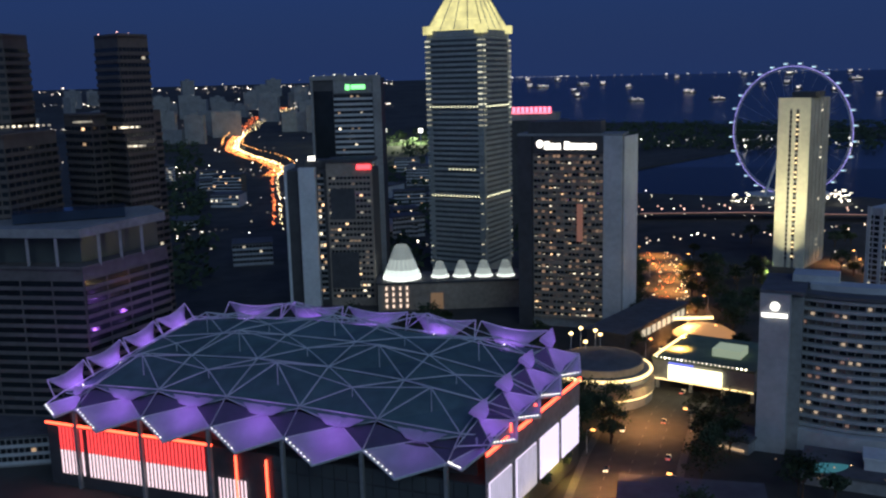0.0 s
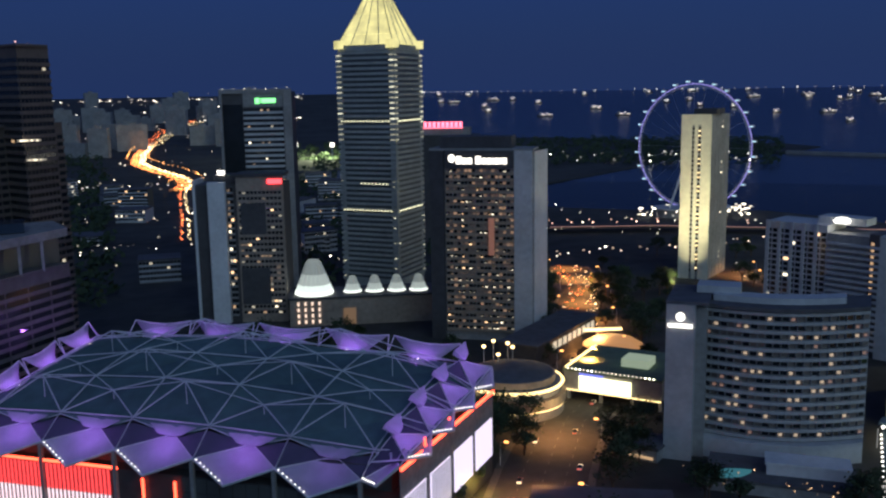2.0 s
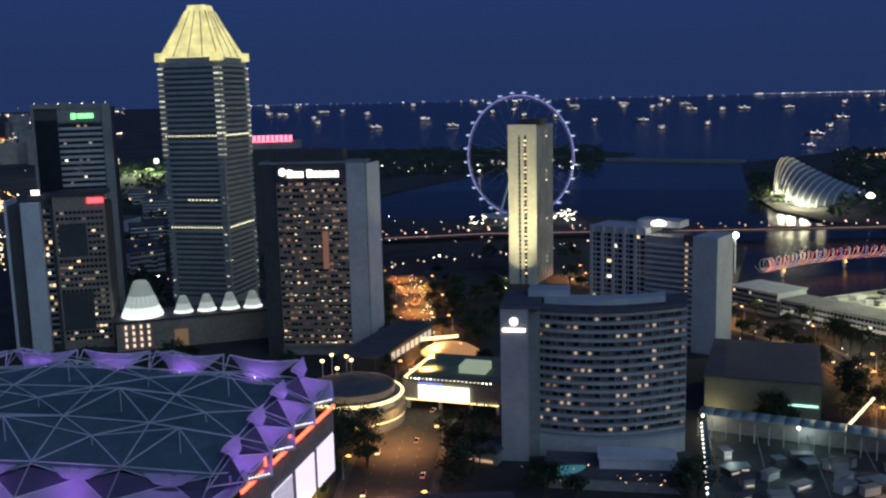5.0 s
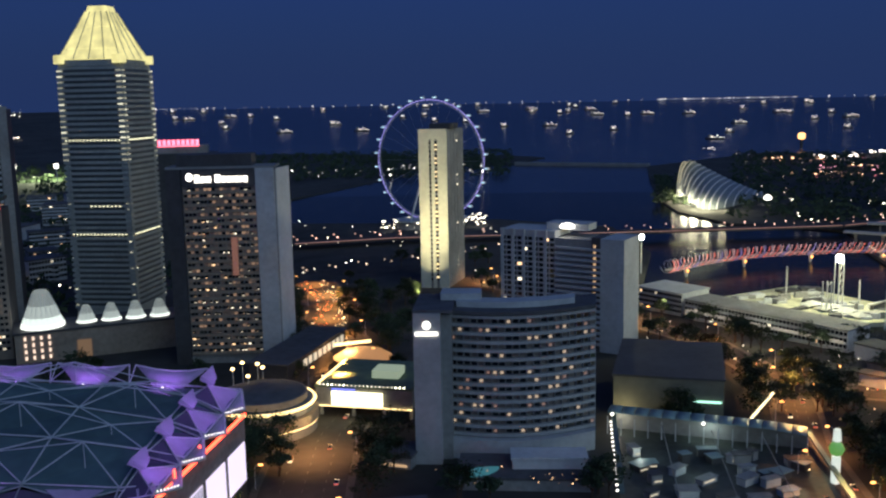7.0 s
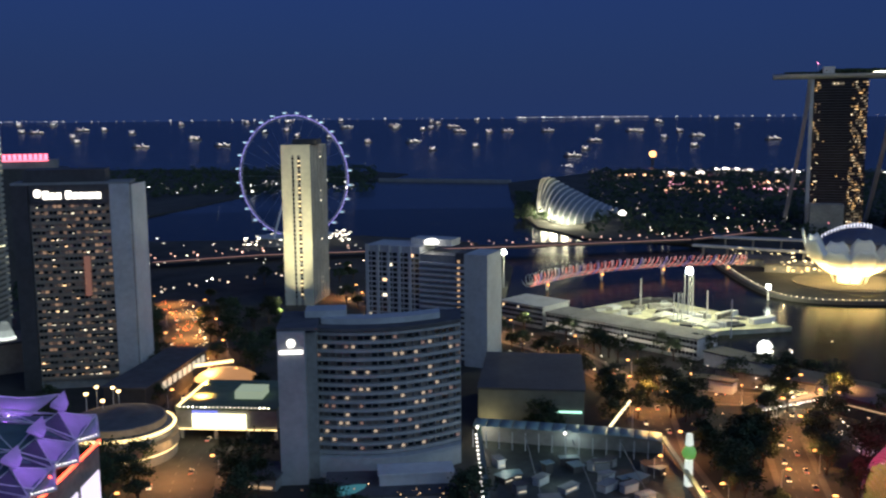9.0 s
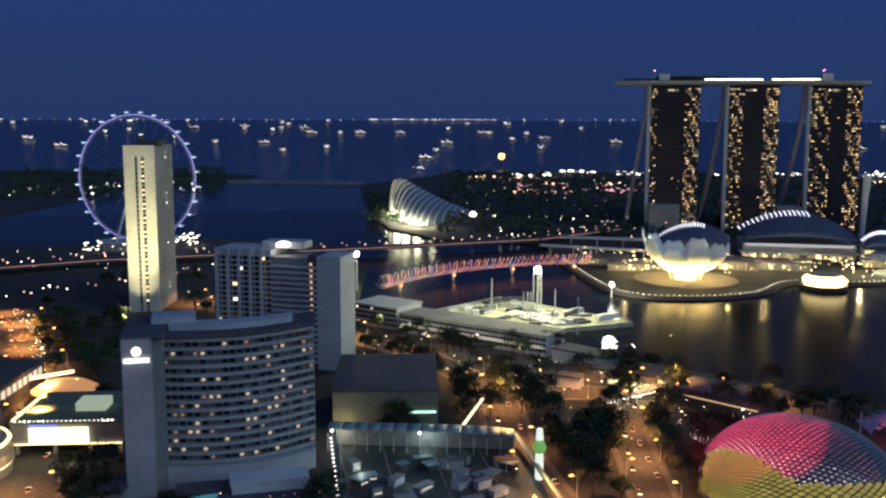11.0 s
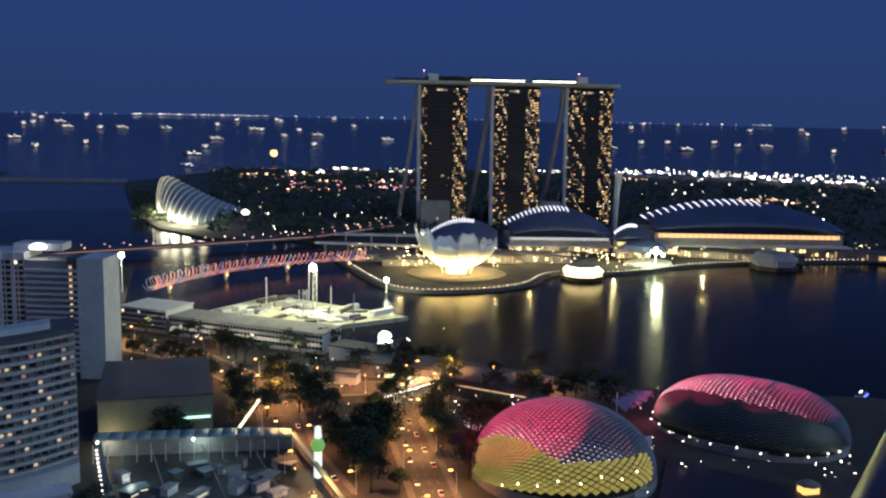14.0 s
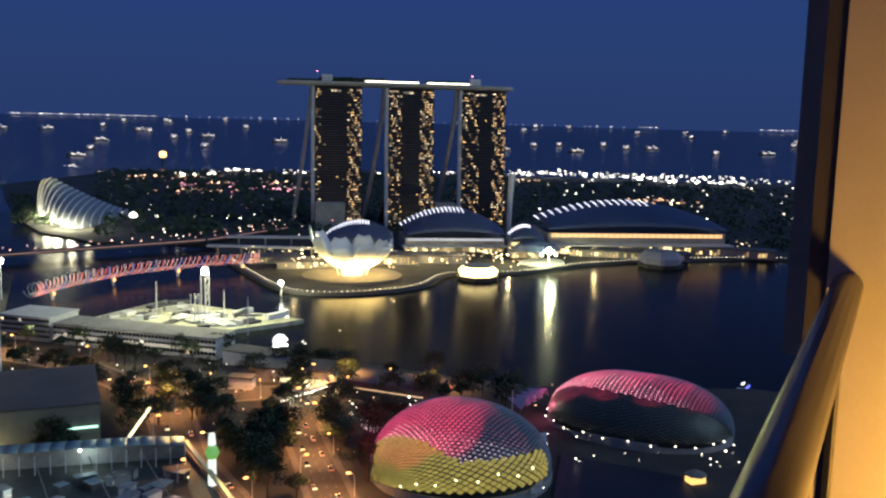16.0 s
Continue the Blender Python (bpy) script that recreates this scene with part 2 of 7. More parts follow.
def ribbon(pts, width, z):
    rows = []
    for i, p in enumerate(pts):
        p = Vector(p)
        d = (Vector(pts[min(i + 1, len(pts) - 1)]) - Vector(pts[max(i - 1, 0)])).normalized()
        n = Vector((-d.y, d.x)) * width / 2
        rows.append([(p.x + n.x, p.y + n.y, z), (p.x - n.x, p.y - n.y, z)])
    return rows


def along(pts, step):
    """Points every step metres along a line, with its direction."""
    out, carry = [], 0.0
    for a, b in zip(pts, pts[1:]):
        a, b = Vector(a), Vector(b)
        length = (b - a).length
        d = (b - a) / length
        while carry < length:
            out.append((a + d * carry, d))
            carry += step
        carry -= length
    return out


ROADS = {
    "road_boulevard": ([(40, 250), (70, 345), (90, 400), (108, 430), (135, 520), (150, 620), (165, 660), (170, 760)], 34),
    "road_avenue": ([(215, 150), (285, 228), (340, 290), (380, 312), (410, 330)], 15),
    "road_bayfront": ([(250, 250), (278, 303), (330, 373), (346, 461), (330, 560), (300, 700)], 18),
    "road_west": ([tuple(polar(az, r)) for az, r in ((-32, 500), (-25.5, 488), (-21.5, 500), (-15, 520))], 14),
    "road_cross": ([(330, 373), (377, 334), (402, 305), (440, 250)], 20),
    "road_expressway": ([tuple(polar(az, r)) for az, r in ((-10.3, 1500), (-9.85, 1580), (-10.8, 1755), (-11.8, 1870), (-12.7, 2080), (-12.55, 2350), (-12.0, 2720))], 30),
    "road_slip": ([tuple(polar(az, r)) for az, r in ((-10.3, 980), (-10.25, 1120), (-10.35, 1400), (-10.2, 1500))], 11),
    "road_flyover": ([(195, 945), (300, 935), (408, 899), (560, 846), (754, 790), (900, 800)], 22),
}
for i, (name, (pts, width)) in enumerate(ROADS.items()):
    z = 6.0 if name == "road_flyover" else 0.05 + 0.012 * i
    sh = Shape().sheet(ribbon(pts, width, z))
    if name == "road_flyover":
        sh = Shape()
        for a, b in zip(pts, pts[1:]):
            o, e, n, length = edge(a, b)
            sh.frame_box(o, e, n, -1, length + 1, -width / 2, width / 2, 4.5, 6.5)
    tagged(part(name, sh, ASPHALT), "asphalt carriageway under orange street lamps", "road", kind="structure")


def street_lights(name, pts, step, offset, height, mat, r, rng, label):
    s = Shape()
    for p, d in along(pts, step):
        for side in (-1, 1):
            q = p + Vector((-d.y, d.x)) * offset * side + Vector((rng.uniform(-2, 2), rng.uniform(-2, 2)))
            s.bulb(q.x, q.y, height + swell(q.length), r)
    return tagged(part(name, s, mat), label, "street lamps", kind="stuff")


PAVING = material("paving", (0.13, 0.12, 0.11), 0.85, scale=0.4, amount=0.3)
LINE = material("road_paint", (0.20, 0.19, 0.16), 0.7, scale=0.5, amount=0.2)
for i, name in enumerate(("road_boulevard", "road_avenue", "road_bayfront", "road_cross")):
    pts, width = ROADS[name]
    dash = Shape().box(0, 0, 0, 3.2, 0.22, 0.02).mesh("lane_dash", LINE)
    owner = bpy.data.objects[name]
    for p, d in along(pts, 9):
        for off in (-width / 4, 0, width / 4):
            q = p + Vector((-d.y, d.x)) * off
            ob = new("lane_dash", dash)
            ob.matrix_basis = pose(q.x, q.y, 0.13, 0, 0, math.degrees(math.atan2(d.y, d.x)))
            ob.parent = owner
    for side in (-1, 1):
        kerb = Shape()
        for a, b in zip(pts, pts[1:]):
            a, b = Vector(a), Vector(b)
            d = (b - a).normalized()
            n = Vector((-d.y, d.x)) * side
            kerb.frame_box(a + n * (width / 2), d, n, 0, (b - a).length, 0, 3.0, 0.02, 0.17)
        tagged(part("pavement", kerb, PAVING), "raised concrete pavement beside the road", "pavement", kind="structure")

# ---- towers ----
def pyramid_tower():
    """The tall granite tower with a floodlit pyramid crown."""
    rng = random.Random(3)
    t = thing("pyramid_tower", "tall grey granite office tower with a floodlit yellow pyramid crown", "tower")
    c = polar(2.40, 690)
    a = radians(28.6)
    u, w, s = Vector((-math.cos(a), math.sin(a))), Vector((math.sin(a), math.cos(a))), 47.5
    def square(inset):
        return [c + u * inset + w * inset, c + w * (s - inset) + u * inset, c + u * (s - inset) + w * (s - inset), c + u * (s - inset) + w * inset]
    part("shaft", Shape().prism(square(0.8), 0, 176), STONE, t)
    for i, (p, q) in enumerate(((c + u * s, c), (c, c + w * s))):
        o, e, n, length = edge(p, q)
        lamps = Shape()
        zero = Vector((0, 0))
        pane = Shape().frame_box(zero, e, n, 5, length - 5, -0.7, -0.3, 1.9, 3.75).mesh("glass_band", SMOKED)
        band = Shape().frame_box(zero, e, n, 4.5, length - 4.5, -0.8, 0.2, 0, 1.85).mesh("floor_band", STONE)
        piers = [Shape().frame_box(zero, e, n, x, x + 4.2, -0.8, 0.35, 0, 2.2).mesh("corner_pier", STONE) for x in (0, length - 4.2)]
        for r in range(44):
            z = 6 + r * 3.82
            for label, me in (("glass_band", pane), ("floor_band", band), ("corner_pier", piers[0]), ("corner_pier", piers[1])):
                ob = new(label, me)
                ob.location, ob.parent = (o.x, o.y, z), t
            for x in (0, length - 4.2):
                if r > 26:
                    lamps.frame_box(o, e, n, x + 0.2, x + 4.0, 0.3, 0.6, z + 2.3, z + 3.3)
                elif rng.random() < 0.25:
                    lamps.frame_box(o, e, n, x + 1.2, x + 2.8, 0.3, 0.5, z + 2.3, z + 3.0)
        tagged(part("corner_lamp", lamps, lit("corner_lamp", (1.0, 0.95, 0.7), 0.55, spread=0.6), t, "lit bands at the tower's corners"), kind="stuff")
        glow_ = bpy.data.materials.get("belt_lamp") or lit("belt_lamp", (1.0, 0.95, 0.6), 1.3)
        dot = Shape().frame_box(zero, e, n, 0, 0.85, 0.2, 0.7, 0, 0.9).mesh("belt_lamp", glow_)
        spots = [(3 + k * 2.6, z) for z in (125, 59) for k in range(16)] + ([(18 + k * 3.0, 79) for k in range(8)] if i == 0 else [])
        for x, z in spots:
            ob = new("belt_lamp", dot)
            ob.location, ob.parent = (o.x + e.x * x, o.y + e.y * x, z), t
    # Floodlight on the crown is put in as the stone's own patchy glow.
    crown = lit("crown_stone_glow", (1.0, 0.90, 0.36), 0.62, sampled=True)
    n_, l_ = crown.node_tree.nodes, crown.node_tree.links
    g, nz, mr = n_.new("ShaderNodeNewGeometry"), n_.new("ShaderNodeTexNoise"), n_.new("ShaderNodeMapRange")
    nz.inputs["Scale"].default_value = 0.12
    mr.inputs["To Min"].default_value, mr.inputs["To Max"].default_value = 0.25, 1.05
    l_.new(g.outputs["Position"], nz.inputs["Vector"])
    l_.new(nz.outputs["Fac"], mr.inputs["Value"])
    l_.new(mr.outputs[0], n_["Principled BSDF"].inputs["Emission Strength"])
    part("crown_base", Shape().prism(square(1.2), 176.2, 180.5), STONE, t)
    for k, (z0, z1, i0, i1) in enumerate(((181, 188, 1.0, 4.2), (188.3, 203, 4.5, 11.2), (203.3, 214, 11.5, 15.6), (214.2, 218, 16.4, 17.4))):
        part("crown_tier", Shape().prism(square(i0), z0, z1, square(i1)), crown, t, "sloping tier that glows in place of floodlight")
    for i0, i1 in ((0, 1), (1, 2), (3, 0)):
        lo, hi = square(1.0), square(15.6)
        for k in range(5):
            f = k / 4
            p, q = lo[i0].lerp(lo[i1], f), hi[i0].lerp(hi[i1], f)
            part("crown_rib", Shape().tube([(p.x, p.y, 181), (q.x, q.y, 214)], 0.35, 4), STONE, t)
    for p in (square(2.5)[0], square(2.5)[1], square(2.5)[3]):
        part("corner_turret", Shape().box(p.x, p.y, 178, 7, 7, 6, 30), crown, t, "corner turret that glows in place of floodlight")


pyramid_tower()


def slab_tower():
    """Balconied hotel with blank concrete end walls."""
    rng = random.Random(5)
    t = thing("slab_hotel", "concrete slab hotel with rows of balconies and a lit sign", "hotel")
    a, b, c2, d = polar(4.45, 553), polar(10.72, 541), polar(11.5, 562), polar(4.9, 585)
    part("body", Shape().prism([a, b, c2, d], 0, 112), GREY, t)
    o, e, n, length = edge(a, b)
    x0, x1 = length * 0.148, length * 0.815
    p, q = o + e * x0, o + e * x1
    for k, (s0, s1, m) in enumerate(((0, x0 - 0.6, DARK), (x1 + 0.3, length * 0.99, CONCRETE))):
        part("end_wall", Shape().frame_box(o, e, n, s0, s1, 0, 2.2, 0, 113), m, t, "blank concrete end wall")
    o2, e2, n2, l2 = edge(b, c2)
    part("side_wall", Shape().frame_box(o2, e2, n2, 0.6, l2, 0, 0.5, 0, 112.5), PAINT, t)
    part("fascia", Shape().frame_box(o, e, n, x0, x1, 0, 2.0, 103, 113), DARK, t, "dark sign band under the roof")
    h = 97 / 27
    for r in range(27):
        z = 5.5 + r * h
        bal = Shape().frame_box(o, e, n, x0, x1, 0, 1.8, z, z + 1.7)
        part("balcony", bal, TAN, t)
    dim, shade_rng = Shape(), random.Random(17)
    dark, warm, white = Shape(), Shape(), Shape()
    cols = 18
    w = (x1 - x0) / cols
    for r in range(27):
        z = 5.5 + r * h
        mood = rng.uniform(0.05, 0.34)
        for k in range(cols):
            v = rng.random()
            tgt = warm if v < mood * 0.45 else white if v < mood else dark
            a0, a1 = x0 + k * w + 0.2, x0 + (k + 1) * w - 0.2
            dark.frame_box(o, e, n, a0, a1, 0.05, 0.3, z + 1.75, z + h - 0.15)
            if tgt is dark and shade_rng.random() < 0.5:
                dim.frame_box(o, e, n, a0, a1, 0.31, 0.38, z + 1.75, z + h - 0.3)
            if tgt is not dark:
                wide = rng.uniform(0.35, 0.9) * (a1 - a0)
                off = rng.uniform(0, a1 - a0 - wide)
                tgt.frame_box(o, e, n, a0 + off, a0 + off + wide, 0.31, 0.4, z + 1.75, z + 1.75 + rng.uniform(0.4, 0.9))
    tagged(part("window_glass", dark, GLASS, t), kind="stuff")
    tagged(part("curtained_window", dim, lit("dim_curtain", (1.0, 0.58, 0.34), 0.13, spread=0.9), t, "dim curtained room windows"), kind="stuff")
    tagged(part("lit_window", warm, WARM, t, "warm lit room windows"), kind="stuff")
    tagged(part("lit_window", white, WHITE, t, "white lit room windows"), kind="stuff")
    for k in range(0, cols + 1, 2):
        part("fin", Shape().frame_box(o, e, n, x0 + k * w - 0.12, x0 + k * w + 0.12, 0, 1.5, 5.5, 102), GREY, t)
    shaft = Shape().frame_box(o, e, n, x0 + 11.4 * w, x0 + 12.9 * w, 1.6, 2.3, 52, 74)
    part("lift_shaft", shaft, lit("ruddy_glow", (0.55, 0.2, 0.1), 0.25), t, "dim red lit lift shaft")
    part("roof_box", Shape().frame_box(o, e, n, x0 * 0.6, x1 * 0.96, -18, -2, 113.2, 121), DARK, t)
    part("roof_rim", Shape().frame_box(o, e, n, -0.5, length, -20, 1.0, 113.0, 114.2), GREY, t)
    # the lit sign: a round emblem and raised letters
    z = 106.6
    emblem = Shape()
    mid = o + e * (x0 + 4.2) + n * 2.2
    emblem.add([(mid.x + e.x * 2.0 * math.cos(k * 0.5236), mid.y + e.y * 2.0 * math.cos(k * 0.5236), z + 1.9 + 2.3 * math.sin(k * 0.5236)) for k in range(12)], [tuple(range(12))])
    part("emblem", emblem, CREAM, t, "round lit emblem", thick=0.3)
    return t, o, e, n, x0, x1


hotel, ho, he, hn, hx0, hx1 = slab_tower()


# the sign's letters as plain lit bars, the first of each word taller
x = hx0 + 7.0
for k, (wide, tall) in enumerate(((3.0, 4.4), (2.5, 3.4), (2.6, 3.4), (0, 0), (3.0, 4.4), (2.5, 3.4), (2.4, 3.4), (1.0, 3.4), (2.1, 3.4), (1.0, 3.4), (2.4, 3.4))):
    if not wide:
        x += 1.6
        continue
    part("letter_bar", Shape().frame_box(ho, he, hn, x, x + wide, 2.1, 2.5, 105.4, 105.4 + tall), CREAM, hotel, "white lit sign bar")
    x += wide + 0.62


def blank_office():
    """Office tower with a framed top and a green sign."""
    rng = random.Random(8)
    t = thing("framed_office_tower", "grey office tower in a tall frame with a green sign", "tower")
    a, b = polar(-7.93, 725), polar(-3.75, 718)
    o, e, n, L = edge(a, b)
    part("body", Shape().frame_box(o, e, n, 0.5, L - 0.5, -38, -0.2, 0, 148), DARK, t)
    fr = Shape()
    fr.frame_box(o, e, n, 0, 2.0, -2, 1.5, 0, 150)
    fr.frame_box(o, e, n, L - 6.0, L, -2, 1.5, 0, 150)
    fr.frame_box(o, e, n, 2.0, L - 6.0, -2, 1.5, 147, 150)
    part("frame", fr, GREY, t)
    part("glass_strip", Shape().frame_box(o, e, n, 2.2, L * 0.32, 0, 0.6, 0, 139), GLASS, t, "black glass strip")
    part("sign_panel", Shape().frame_box(o, e, n, L * 0.33, L - 6.5, 0, 0.8, 137, 147), GREY, t)
    facade(t, o + e * L * 0.33 + n * 0.3, o + e * (L - 6.6) + n * 0.3, 8, 136, 32, 12, rng, slab=0.45, deep=0.8, chance=0.07, slab_mat=CONCRETE)
    part("sign", Shape().frame_box(o, e, n, L * 0.50, L * 0.56, 0.9, 1.3, 139.5, 143.5), GREEN, t, "green lit emblem")
    part("sign", Shape().frame_box(o, e, n, L * 0.58, L * 0.78, 0.9, 1.3, 140, 143.2), GREEN, t, "green lit sign bar")
    rim = Shape()
    for k in range(7):
        q = o + e * (3 + k * (L - 6) / 6)
        rim.bulb(q.x, q.y, 150.6, 0.35)
    part("roof_lamps", rim, LAMP, t)


blank_office()


def twin_hotel():
    """Hotel with a pale stair slab and dark bay beside it."""
    rng = random.Random(9)
    t = thing("city_hotel", "brown-grey hotel with pale slab wall and red sign", "hotel")
    a, b = polar(-9.70, 622), polar(-4.45, 610)
    o, e, n, L = edge(a, b)
    part("body", Shape().frame_box(o, e, n, 0, L, -26, 0, 0, 90), DARK, t)
    part("end_fin", Shape().frame_box(o, e, n, -0.4, 1.2, -24, 1.2, 0, 93), PAINT, t)
    part("slab_wall", Shape().frame_box(o, e, n, L * 0.17, L * 0.36, 0, 4.5, 0, 92), PAINT, t, "pale rendered slab wall")
    p, q = o + e * L * 0.36 + n * 4.5, o + e * L * 0.40 + n * 4.5
    facade(t, o + e * L * 0.37 + n * 0.2, o + e * L * 0.44 + n * 0.2, 4, 88, 22, 2, rng, chance=0.25, slab_mat=GREY)
    face = Shape().frame_box(o, e, n, L * 0.48, L, 0, 2.0, 0, 95)
    part("front_wall", face, BROWN, t, "brown stone front")
    facade(t, o + e * L * 0.50 + n * 2.0, o + e * L * 0.98 + n * 2.0, 4, 86, 22, 11, rng, slab=0.5, deep=0.3, chance=0.13, slab_mat=BROWN, mullion=0.9)
    part("recess", Shape().frame_box(o, e, n, L * 0.52, L * 0.80, 2.0, 2.6, 58, 78), DARK, t, "dark glazed recess")
    part("recess", Shape().frame_box(o, e, n, L * 0.50, L * 0.82, 2.0, 2.6, 12, 36), DARK, t, "dark glazed recess")
    part("roof_line", Shape().frame_box(o, e, n, L * 0.47, L * 1.01, -20, 3.0, 95, 97), DARK, t)
    part("sign", Shape().frame_box(o, e, n, L * 0.83, L * 0.99, 2.4, 2.9, 90.5, 93.5), lit("red_sign", (1, 0.05, 0.06), 3.0), t, "red lit sign bar")
    part("roof_sign", Shape().frame_box(o, e, n, L * 0.26, L * 0.34, -4, -3.5, 96, 99), CREAM, t, "small white lit sign")
    part("roof_plant", Shape().frame_box(o, e, n, L * 0.2, L * 0.45, -20, -5, 90, 96), DARK, t)


twin_hotel()


def floodlit_hotel():
    """Slim hotel end wall, floodlit cream."""
    t = thing("floodlit_hotel", "tall slim hotel with a floodlit cream end wall", "hotel")
    a, b, c2 = polar(19.38, 742), polar(21.09, 738), polar(22.05, 780)
    d = a + (c2 - b)
    part("body", Shape().prism([a, b, c2, d], 0, 125.5), GREY, t)
    o, e, n, L = edge(a, b)
    wall = material("cream_render", (0.72, 0.70, 0.58), 0.8, scale=0.3, amount=0.15)
    for x0, x1, z0, z1 in ((0, 0.36, 0, 126), (0.44, 0.56, 0, 118), (0.66, 1, 0, 126), (0.36, 0.66, 118, 126)):
        part("end_wall", Shape().frame_box(o, e, n, L * x0, L * x1, 0, 1.0, z0, z1), wall, t, "cream rendered wall lit from below")
    slot = Shape()
    glow_ = Shape().frame_box(o, e, n, L * 0.57, L * 0.64, 0.3, 0.5, 0, 1.2).mesh("lit_window", lit("stair_glow", (1.0, 0.75, 0.4), 1.6))
    for r in range(32):
        z = 6 + r * 3.5
        slot.frame_box(o, e, n, L * 0.36, L * 0.44, 0.05, 0.3, z, z + 1.9)
        slot.frame_box(o, e, n, L * 0.56, L * 0.66, 0.05, 0.3, z, z + 1.9)
    tagged(part("stair_glazing", slot, GLASS, t), kind="stuff")
    for r in range(32):
        z = 8 + r * 3.5
        if r % 3 != 1:
            pane = new("lit_window", glow_)
            pane.location, pane.parent = (0, 0, z), t
    o2, e2, n2, l2 = edge(b, c2)
    rng = random.Random(2)
    for k in range(5):
        part("wall_panel", Shape().frame_box(o2, e2, n2, 0.3 + k * l2 / 5, (k + 0.94) * l2 / 5, 0, 0.35, 2, 124.5), GREY, t, "plain grey flank panel")
    flank = Shape()
    for r in range(30):
        if rng.random() < 0.3:
            flank.frame_box(o2, e2, n2, l2 * 0.55, l2 * 0.6, 0.36, 0.5, 6 + r * 3.9, 7.3 + r * 3.9)
    tagged(part("lit_window", flank, WHITE, t, "few small lit stair windows"), kind="stuff")
    part("plant_room", Shape().frame_box(o, e, n, L * 0.35, L * 1.2, -30, -6, 126, 130), DARK, t)
    for z, dist, en, aim in ((4, 60, 250000, 95), (4, 40, 120000, 60), (4, 26, 30000, 30)):
        lp = o + e * L * 0.4 + n * dist
        ld = bpy.data.lights.new("facade_floodlight", "SPOT")
        ld.energy, ld.color, ld.spot_size, ld.spot_blend, ld.shadow_soft_size = en, (1.0, 0.90, 0.52), radians(60), 0.9, 1.0
        lo_ = new("facade_floodlight", ld)
        mid = o + e * L * 0.5
        lo_.matrix_world = look((lp.x, lp.y, z), (mid.x, mid.y, aim))


floodlit_hotel()


def curved_hotel():
    """Curved hotel slab with white balcony bands and a blank end tower."""
    rng = random.Random(11)
    t = thing("curved_hotel", "curved white hotel with rows of balconies and a blank end wall", "hotel")
    a, b = polar(18.76, 372), polar(20.45, 371)
    o, e, n, L = edge(a, b)
    grey_paint = material("weathered_white_paint", (0.38, 0.39, 0.40), 0.75, scale=0.4, amount=0.2)
    part("end_tower", Shape().frame_box(o, e, n, 0, L, -34, 0, 0, 64), grey_paint, t, "blank white end tower")
    part("end_roof", Shape().frame_box(o, e, n, -0.3, L + 5, -34, -1, 64, 65.2), ROOFING, t)
    part("link", Shape().frame_box(o, e, n, L, L + 4.2, -30, -6, 0, 62), GREY, t)
    part("lift_box", Shape().frame_box(o, e, n, L * 0.9, L + 16, -32, -20, 62, 68), CONCRETE, t)
    arc = []
    for k in range(22):
        f = k / 21
        az = 21.06 + f * 9.05
        d = 384 - 7 * math.sin(math.pi * min(f * 0.9, 1)) + 14 * f * f
        arc.append(polar(az, d))
    back = [p * 1.045 for p in arc]
    part("body", Shape().prism(arc + list(reversed(back)), 0, 61.5), GREY, t)
    rows, z0, h = 14, 9.0, 3.62
    for r in range(rows + 1):
        z = z0 + r * h
        s = Shape().prism([p - p.normalized() * 1.9 for p in arc] + list(reversed([p + p.normalized() * 0.2 for p in arc])), z, z + 1.35)
        part("balcony_band", s, grey_paint, t)
    pane = Shape().frame_box(Vector((0, 0)), Vector((1, 0)), Vector((0, 1)), -1.2, 1.2, 0, 0.25, 0, 2.05)
    small = Shape().frame_box(Vector((0, 0)), Vector((1, 0)), Vector((0, 1)), -0.7, 0.6, 0, 0.4, 0.2, 1.25)
    dark_me, warm_me, dim_me = pane.mesh("window", GLASS), small.mesh("window", lit("room_light", (1.0, 0.74, 0.50), 0.75, spread=0.9)), small.mesh("window", lit("curtained_room", (0.9, 0.50, 0.36), 0.16))
    drawn_me = pane.mesh("window", material("drawn_curtain", (0.20, 0.17, 0.15), 0.8, scale=0.5, amount=0.3))
    for r in range(rows):
        z = z0 + r * h + 1.5
        for k, (p, q) in enumerate(zip(arc, arc[1:])):
            oo, ee, nn, ll = edge(p, q)
            m = (p + q) / 2
            v = rng.random()
            me = warm_me if v < 0.11 else dim_me if v < 0.19 else drawn_me if v < 0.58 else dark_me
            w = new("window", me)
            w.matrix_basis = Matrix.Translation((m.x + nn.x * 0.05, m.y + nn.y * 0.05, z)) @ Matrix(((ee.x, nn.x, 0, 0), (ee.y, nn.y, 0, 0), (0, 0, 1, 0), (0, 0, 0, 1)))
            w.parent = t
    for p, q in zip(arc, arc[1:]):
        oo, ee, nn, ll = edge(p, q)
        part("party_wall", Shape().frame_box(oo, ee, nn, -0.12, 0.12, 0, 1.2, z0, z0 + rows * h), GREY, t)
    s = Shape()
    s.prism([p * 0.992 for p in arc] + list(reversed([p * 1.05 for p in arc])), 61.6, 63.0)
    part("roof", s, ROOFING, t)
    s = Shape()
    s.prism([p * 1.012 for p in arc[1:-3]] + list(reversed([p * 1.035 for p in arc[1:-3]])), 63.0, 65.5)
    part("roof_plant", s, CONCRETE, t)
    s = Shape()
    s.prism([p * 0.985 for p in arc] + list(reversed([p * 0.999 for p in arc])), 0, 8.5)
    part("podium_skirt", s, CONCRETE, t, "curved pale podium skirt")
    # round emblem and sign on the end tower
    mid = o + e * L * 0.5 + n * 0.4
